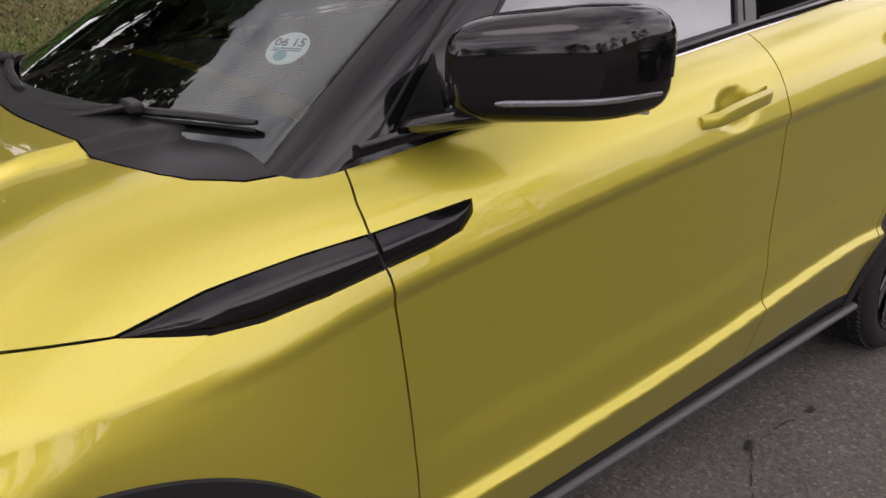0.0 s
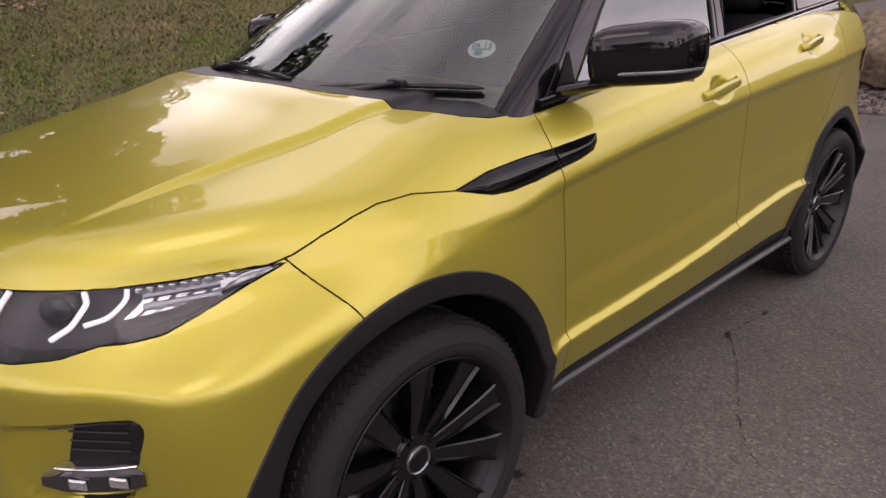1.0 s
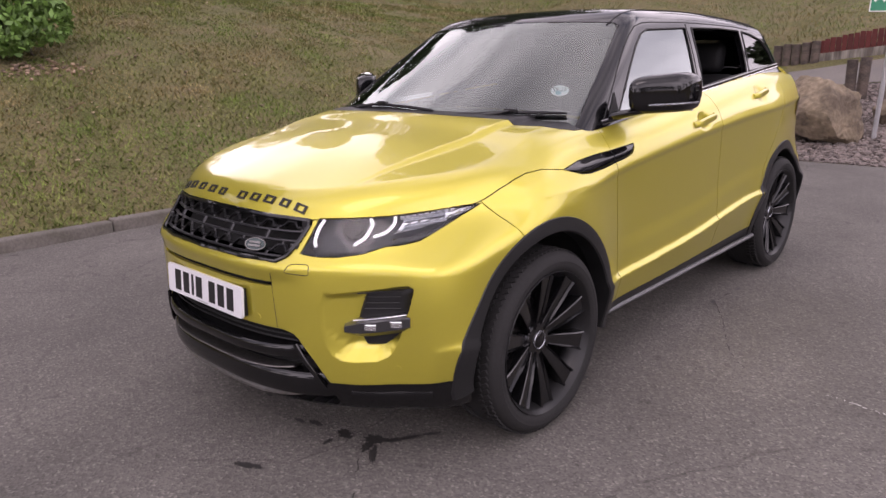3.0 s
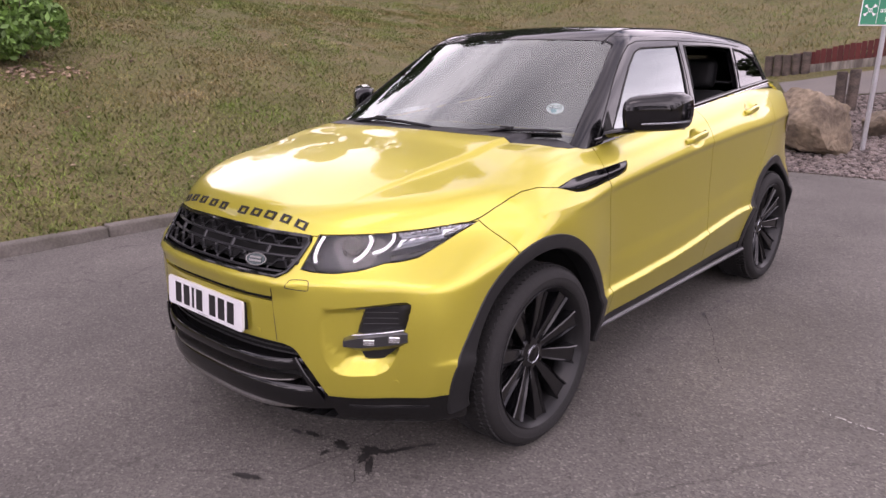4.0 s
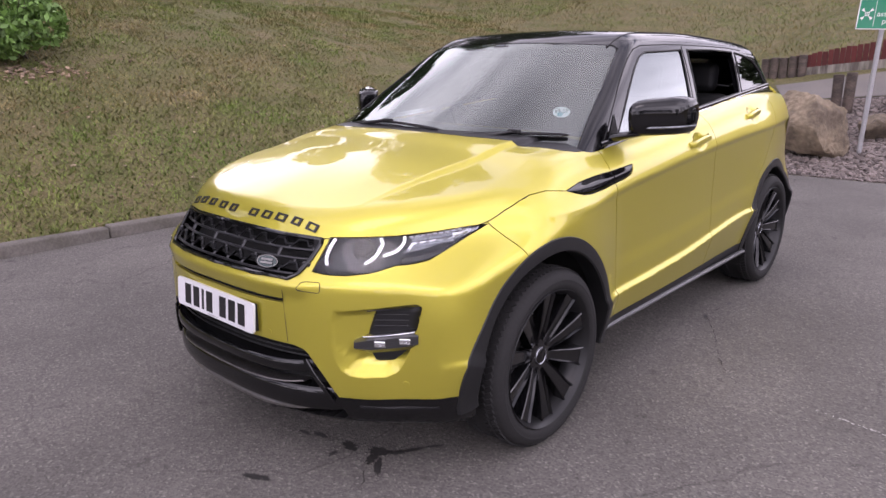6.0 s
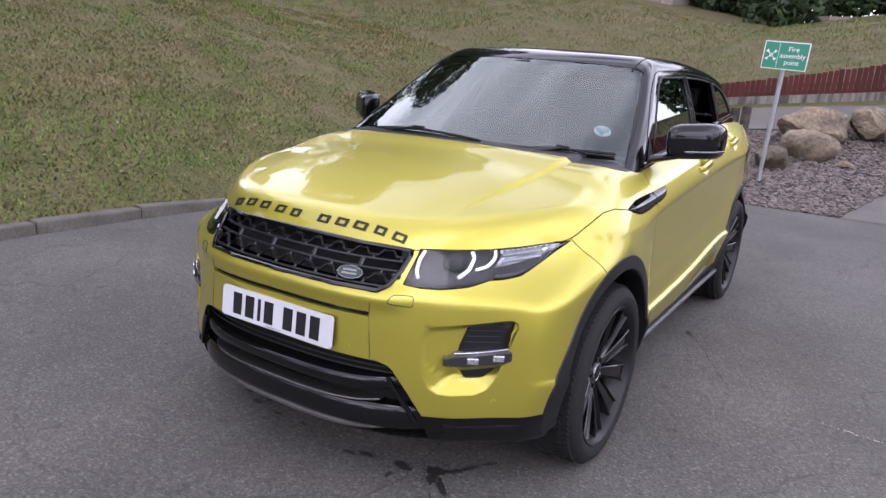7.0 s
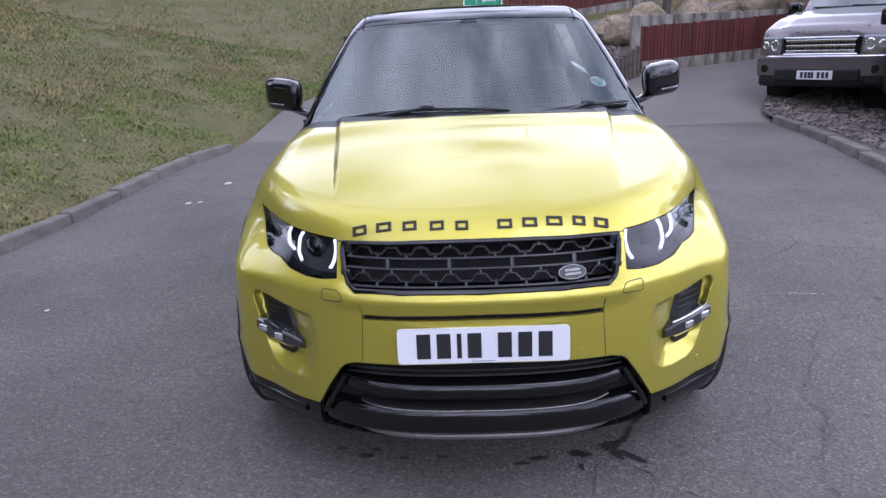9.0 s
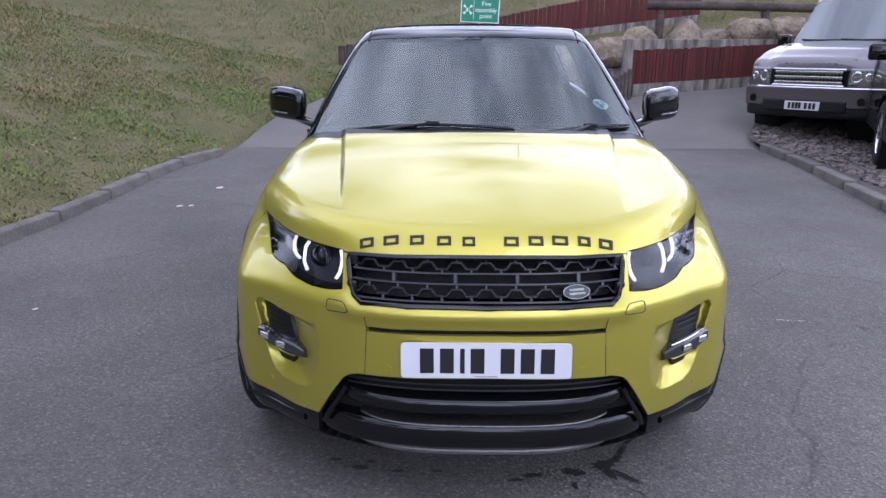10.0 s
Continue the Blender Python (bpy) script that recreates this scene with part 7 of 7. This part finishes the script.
for k in range(4):
    a = math.radians(45 + 90 * k)
    bm = bmesh.new()
    c = Vector((-0.20 + 0.062 * math.cos(a), -0.0075, 0.062 * math.sin(a)))
    w = Vector((-math.sin(a), 0, math.cos(a))) * 0.022
    o = Vector((math.cos(a), 0, math.sin(a))) * 0.03
    bm.faces.new([bm.verts.new(SM @ (c - o)), bm.verts.new(SM @ (c + o + w)), bm.verts.new(SM @ (c + o - w))])
    part("arrow", bm, SIGN_WHITE, sign)
bm = bmesh.new()
box(bm, (-0.226, -0.0078, -0.026), (-0.174, -0.0072, 0.026), SM)
part("symbol_block", bm, SIGN_WHITE, sign)
for dx in (-0.012, 0.012):
    bm = bmesh.new()
    box(bm, (-0.2 + dx - 0.006, -0.0086, -0.018), (-0.2 + dx + 0.006, -0.008, 0.018), SM)
    part("symbol_bar", bm, SIGN_GREEN, sign)


# ---- parked off-road cars on the gravel ----
def suv_field(p):
    a, y, z = np.abs(p[:, 0]), p[:, 1], p[:, 2]
    f = smax(a - (0.945 - 0.10 * step(0.95, 1.2, z) * 0.4), z - (1.06 + 0.20 * step(-0.4, 1.5, y) * step(-0.3, 0.6, y) + 0.06 * step(0.0, 0.5, y) - 0.03 * a * a + 0.02 * step(-0.02, 0.02, 0.62 - a)), 0.07)
    f = smax(f, 0.0 + 0.12 * a**4 + 0.05 * step(0.82, 1.15, z) - y - 0.03 * step(0.68, 0.60, z), 0.08)
    f = smax(f, y - 4.75, 0.1)
    return smax(f, 0.34 - z, 0.05)


def suv_cabin(p):
    a, y, z = np.abs(p[:, 0]), p[:, 1], p[:, 2]
    f = smax((a - (0.86 - 0.26 * (z - 1.15))) / 1.03, z - 1.95 + 0.03 * a * a, 0.08)
    f = smax(f, (1.16 + 0.22 * a * a + (z - 1.29) * 0.95 - y) / 1.4, 0.06)
    return smax(f, smax(y - 4.6, 1.0 - z, 0.05), 0.08)


SUV_SKIN = skin(suv_field, (-1.1, -0.2, 0.2), (1.1, 5.0, 1.35), (44, 80, 30))
SUV_CABIN = skin(suv_cabin, (-1.0, 0.9, 0.95), (1.0, 4.9, 2.0), (40, 62, 26))


def suv(m, paint, label):
    t = thing("off_road_car", label, "car", m, group="off-road cars parked on the gravel")
    v, q = SUV_SKIN
    c = v[q].mean(1)
    r1 = np.hypot(c[:, 1] - 0.88, c[:, 2] - 0.39)
    r2 = np.hypot(c[:, 1] - 3.76, c[:, 2] - 0.39)
    arch = (np.abs(c[:, 0]) > 0.6) & ((r1 < 0.46) | (r2 < 0.46))
    low = c[:, 2] < 0.60
    opening = (c[:, 1] < 0.3) & (np.abs(c[:, 0]) < 0.60) & (c[:, 2] > 0.72) & (c[:, 2] < 0.96)
    for name, keep, mat in (("body", ~arch & ~low & ~opening, paint), ("lower_body", ~arch & low, BLACK_PLASTIC)):
        f = q[keep]
        used = np.unique(f)
        at = {i: k for k, i in enumerate(used)}
        mesh_object(name, v[used], [[at[i] for i in g] for g in f], mat, t, smooth=True)
    bm = bmesh.new()
    box(bm, (-0.62, 0.10, 0.36), (0.62, 0.16, 1.08))
    part("radiator", bm, BLACK_MATT, t)
    v, q = SUV_CABIN
    c = v[q].mean(1)
    n = gradient(suv_cabin, c)
    glass = (c[:, 2] > 1.32) & (c[:, 2] < 1.86) & (((n[:, 1] < -0.4) & (np.abs(c[:, 0]) < 0.72)) | ((np.abs(n[:, 0]) > 0.6) & (c[:, 1] > 1.75) & (np.abs((c[:, 1] - 2.65)) > 0.06) & (np.abs((c[:, 1] - 3.55)) > 0.06)))
    screen = glass & (n[:, 1] < -0.4)
    panes = [("roof", ~glass, paint), ("windscreen", screen, GLASS)]
    for s in (-1, 1):
        for y0, y1 in ((1.7, 2.65), (2.65, 3.55), (3.55, 4.7)):
            panes.append(("window", glass & ~screen & (c[:, 0] * s > 0) & (c[:, 1] > y0) & (c[:, 1] <= y1), GLASS_DARK))
    for name, keep, mat in panes:
        f = q[keep]
        used = np.unique(f)
        at = {i: k for k, i in enumerate(used)}
        mesh_object(name, v[used], [[at[i] for i in g] for g in f], mat, t, smooth=True)
    bm = bmesh.new()
    box(bm, (-0.80, 1.5, 1.05), (0.80, 4.4, 1.25))
    part("cabin_lining", bm, INTERIOR, t)
    # bumper, grille, lamps, plate
    bm = bmesh.new()
    rows = []
    for x in np.linspace(-0.96, 0.96, 25):
        y = -0.07 + 0.16 * abs(x) ** 4
        rows.append([bm.verts.new((x, y + dy, z)) for dy, z in ((0.12, 0.74), (0.02, 0.73), (-0.01, 0.70), (0.0, 0.62), (0.01, 0.49), (0.05, 0.47), (0.15, 0.47))])
    for p, w in zip(rows, rows[1:]):
        for k in range(6):
            bm.faces.new((p[k], w[k], w[k + 1], p[k + 1]))
    part("bumper", bm, paint, t, smooth=True)
    bm = bmesh.new()
    tube(bm, [(x, -0.085 + 0.16 * abs(x) ** 4, 0.725) for x in np.linspace(-0.95, 0.95, 21)], 0.013, 6)
    part("bumper_strip", bm, CHROME, t, "bright strip along the bumper", smooth=True)
    bm = bmesh.new()
    box(bm, (-0.62, -0.085, 0.42), (0.62, 0.0, 0.57), None, 0.02)
    part("intake", bm, BLACK_PLASTIC, t, "black lower intake")
    bm = bmesh.new()
    box(bm, (-0.66, -0.03, 0.36), (0.66, 0.10, 0.48), None, 0.03)
    part("skirt", bm, BLACK_PLASTIC, t)
    for z in (0.785, 0.850, 0.915):
        bm = bmesh.new()
        box(bm, (-0.50, -0.015, z - 0.012), (0.50, 0.03, z + 0.018), None, 0.006)
        part("grille_bar", bm, CHROME, t, "bright grille bar")
        for k in range(19):
            bm = bmesh.new()
            x = -0.47 + 0.94 * k / 18
            box(bm, (x - 0.006, 0.0, z - 0.035), (x + 0.006, 0.03, z - 0.012))
            part("grille_rib", bm, CHROME, t)
    bm = bmesh.new()
    tube(bm, [(-0.53, 0.0, 0.75), (0.53, 0.0, 0.75), (0.53, 0.01, 0.955), (-0.53, 0.01, 0.955)], 0.014, 6, closed=True)
    part("grille_frame", bm, CHROME, t)
    for s in (-1, 1):
        bm = bmesh.new()
        box(bm, (-0.17, -0.02, -0.115), (0.17, 0.14, 0.115), Matrix.Translation((s * 0.745, 0.06, 0.865)) @ Matrix.Rotation(s * 0.25, 4, "Z"), 0.03)
        part("headlamp", bm, LAMP_GREY, t, "clear square headlamp")
        for dx, r in ((-0.06 * s, 0.075), (0.09 * s, 0.05)):
            bm = bmesh.new()
            revolve(bm, [(r, 0.0), (r * 0.8, 0.006), (r * 0.5, -0.012), (0, -0.02)], 24, Matrix.Translation((s * 0.745 + dx, 0.04 + 0.25 * s * dx, 0.865)) @ Matrix.Rotation(math.radians(-90) + s * 0.25, 4, "Z"))
            part("headlamp_bowl", bm, CHIP, t, smooth=True)
        bm = bmesh.new()
        cylinder(bm, (s * 0.80, 0.0, 0.57), (s * 0.80, -0.035, 0.57), 0.05, n=18)
        part("fog_lamp", bm, BLACK_GLOSS, t)
        mo = Matrix.Translation((s * 1.02, 1.5, 1.30))
        bm = bmesh.new()
        box(bm, (-0.11, -0.06, -0.09), (0.11, 0.06, 0.11), mo, 0.04, 3)
        part("door_mirror", bm, BLACK_GLOSS, t, smooth=True)
        for y in (0.88, 3.76):
            w = new("wheel")
            w.parent = t
            w.matrix_parent_inverse = Matrix()
            w.matrix_basis = pose(s * 0.83, y, 0.39, 0, 0, 0 if s > 0 else 180)
            bm = bmesh.new()
            revolve(bm, [(0.25, -0.11), (0.33, -0.12), (0.375, -0.10), (0.39, -0.05), (0.39, 0.05), (0.375, 0.10), (0.33, 0.12), (0.25, 0.11)], 40)
            part("tyre", bm, RUBBER, w, smooth=True)
            bm = bmesh.new()
            revolve(bm, [(0.25, -0.10), (0.23, 0.0), (0.25, 0.10), (0.262, 0.112), (0.25, 0.115)], 40)
            part("rim", bm, CHROME, w, smooth=True)
            for k in range(7):
                bm = bmesh.new()
                box(bm, (0.05, -0.025, 0.0), (0.095, 0.025, 0.25), Matrix.Rotation(k / 7 * math.tau, 4, "X"), 0.008)
                part("spoke", bm, LAMP_GREY, w)
            bm = bmesh.new()
            revolve(bm, [(0.18, -0.01), (0.0, -0.01)], 24)
            part("brake_disc", bm, GREY_METAL, w)
            bm = bmesh.new()
            revolve(bm, [(0.47, 0.10), (0.47, -0.3), (0.0, -0.3)], 32)
            ob = part("wheel_liner", bm, BLACK_MATT, w)
    bm = bmesh.new()
    box(bm, (-0.26, -0.105, 0.440), (0.26, -0.095, 0.551), None, 0.003)
    part("plate_board", bm, PLATE_WHITE, t, "white number plate")
    for x in (-0.185, -0.125, -0.075, -0.03, 0.06, 0.125, 0.185):
        bm = bmesh.new()
        box(bm, (x - 0.02, -0.108, 0.457), (x + 0.02, -0.1055, 0.534))
        part("plate_bar", bm, PLATE_BLACK, t)
    for k in range(9):
        bm = bmesh.new()
        x = -0.36 + 0.72 * k / 8
        box(bm, (x - 0.024, 0.035, 1.005), (x + 0.024, 0.06, 1.030), Matrix.Translation((0, 0.0, 0)))
        part("name_bar", bm, LAMP_DARK, t)
    for x0, x1 in ((-0.65, 0.0), (0.0, 0.65)):
        bm = bmesh.new()
        tube(bm, [(x0, 1.20 + 0.22 * x0 * x0, 1.335), ((x0 + x1) / 2, 1.17, 1.325), (x1, 1.18 + 0.22 * x1 * x1, 1.325)], 0.012, 6)
        part("wiper", bm, BLACK_PLASTIC, t)
    return t


BRONZE = material("grey_bronze_paint", (0.175, 0.155, 0.158), 0.34, 0.8, 1.0, 0.06, 700.0)
suv(pose(4.95, 7.52, 0.17, 0, 0, -46) @ Matrix.Diagonal((0.92, 0.92, 1.10, 1)), BRONZE, "grey bronze boxy off-road car with chrome grille")
suv(pose(5.38, 4.34, 0.155, 0, 0, -25), BLACK_GLOSS, "black boxy off-road car with silver wheels")


# ---- distance: a stone house, a low wall, hedges ----
STONE = random_tint(material("house_stone", (0.33, 0.27, 0.22), 0.9, 0.0, 0.0, 0.25, 6.0, 0.02, color2=(0.22, 0.175, 0.15), scale2=1.5), 0.3)
MORTAR = material("house_mortar", (0.20, 0.175, 0.155), 0.95, 0.0, 0.0, 0.2, 8.0)
ROOF_SLATE = material("roof_slate", (0.07, 0.07, 0.08), 0.7, 0.0, 0.0, 0.2, 5.0)


def stone_wall(owner, x0, x1, y, z0, z1, course, seed):
    """Courses of uneven stones on a wall's face."""
    r = random.Random(seed)
    bm = bmesh.new()
    box(bm, (-0.5, -0.05, -0.5), (0.5, 0.05, 0.5), None, 0.03, 2)
    me = bpy.data.meshes.new("stone")
    bm.to_mesh(me)
    bm.free()
    me.materials.append(STONE)
    z = z0
    while z < z1 - 0.05:
        h = course * r.uniform(0.8, 1.2)
        x = x0
        while x < x1 - 0.1:
            w = min(course * r.uniform(1.1, 2.3), x1 - x)
            ob = new("stone", me)
            ob.parent = owner
            ob.matrix_world = pose(x + w / 2, y - r.uniform(0.0, 0.03), z + h / 2) @ Matrix.Diagonal((w - 0.025, 1, h - 0.025, 1))
            x += w
        z += h


house = thing("stone_house", "house of rough tan and brown stone beyond the lawn", "house")
bm = bmesh.new()
box(bm, (-14.1, 32.05, 3.5), (-7.9, 39.0, 9.2))
part("wall", bm, MORTAR, house)
bm = bmesh.new()
pts = [(-14.6, 31.6, 9.1), (-7.4, 31.6, 9.1), (-7.4, 39.4, 9.1), (-14.6, 39.4, 9.1), (-14.6, 35.5, 12.0), (-7.4, 35.5, 12.0)]
vv = [bm.verts.new(q) for q in pts]
for f in ((0, 1, 5, 4), (2, 3, 4, 5), (0, 4, 3), (1, 2, 5), (3, 2, 1, 0)):
    bm.faces.new([vv[i] for i in f])
part("roof", bm, ROOF_SLATE, house)
stone_wall(house, -14.1, -7.9, 32.02, 4.4, 7.6, 0.42, 3)
garden_wall = thing("garden_wall", "low dry stone wall at the far side of the lawn", "wall")
bm = bmesh.new()
box(bm, (-1.8, 32.0, 3.6), (9.0, 32.4, 5.05))
part("core", bm, MORTAR, garden_wall)
stone_wall(garden_wall, -1.8, 9.0, 31.98, 4.5, 5.1, 0.3, 5)


def hedge(x0, x1, y, height, seed, count):
    balls = [(x, y + 0.4 * math.sin(3 * x), float(ground_z(x, y)) + height * k, 0.9 + 0.3 * math.sin(7 * x + k)) for x in np.arange(x0, x1, 0.9) for k in (0.2, 0.5, 0.8)]
    v, f = leaf_cloud(count, balls, 0.20, seed)
    return tagged(mesh_object("hedge", v, f, WOOD_LEAF), "dark green leafy hedge at the lawn's far edge", "hedge", kind="stuff")


hedge(-34, -14.5, 33.5, 2.4, 31, 9000)
hedge(-3.4, -2.0, 30.5, 1.7, 32, 1600)
hedge(-7.6, 7, 35.0, 3.2, 33, 13000)
hedge(-9.0, 5, 37.5, 4.6, 34, 16000)
column = thing("street_lamp", "tall grey street lamp with a curved arm on the lawn", "street lamp")
bm = bmesh.new()
cylinder(bm, (3.2, 24.0, 3.0), (3.2, 24.0, 5.4), 0.085, 0.08, 14)
cylinder(bm, (3.2, 24.0, 5.4), (3.2, 24.0, 15.6), 0.06, 0.045, 14)
part("post", bm, POST_GREY, column, smooth=True)
bm = bmesh.new()
tube(bm, [(3.2 - 1.5 * math.sin(t), 24.0, 15.55 + 0.7 * (1 - math.cos(t))) for t in np.linspace(0, 1.45, 10)], 0.04, 8)
part("arm", bm, POST_GREY, column, smooth=True)
bm = bmesh.new()
box(bm, (1.05, 23.86, 16.08), (1.75, 24.14, 16.26), None, 0.06, 3)
part("lamp_head", bm, POST_GREY, column, "grey lamp head, unlit")
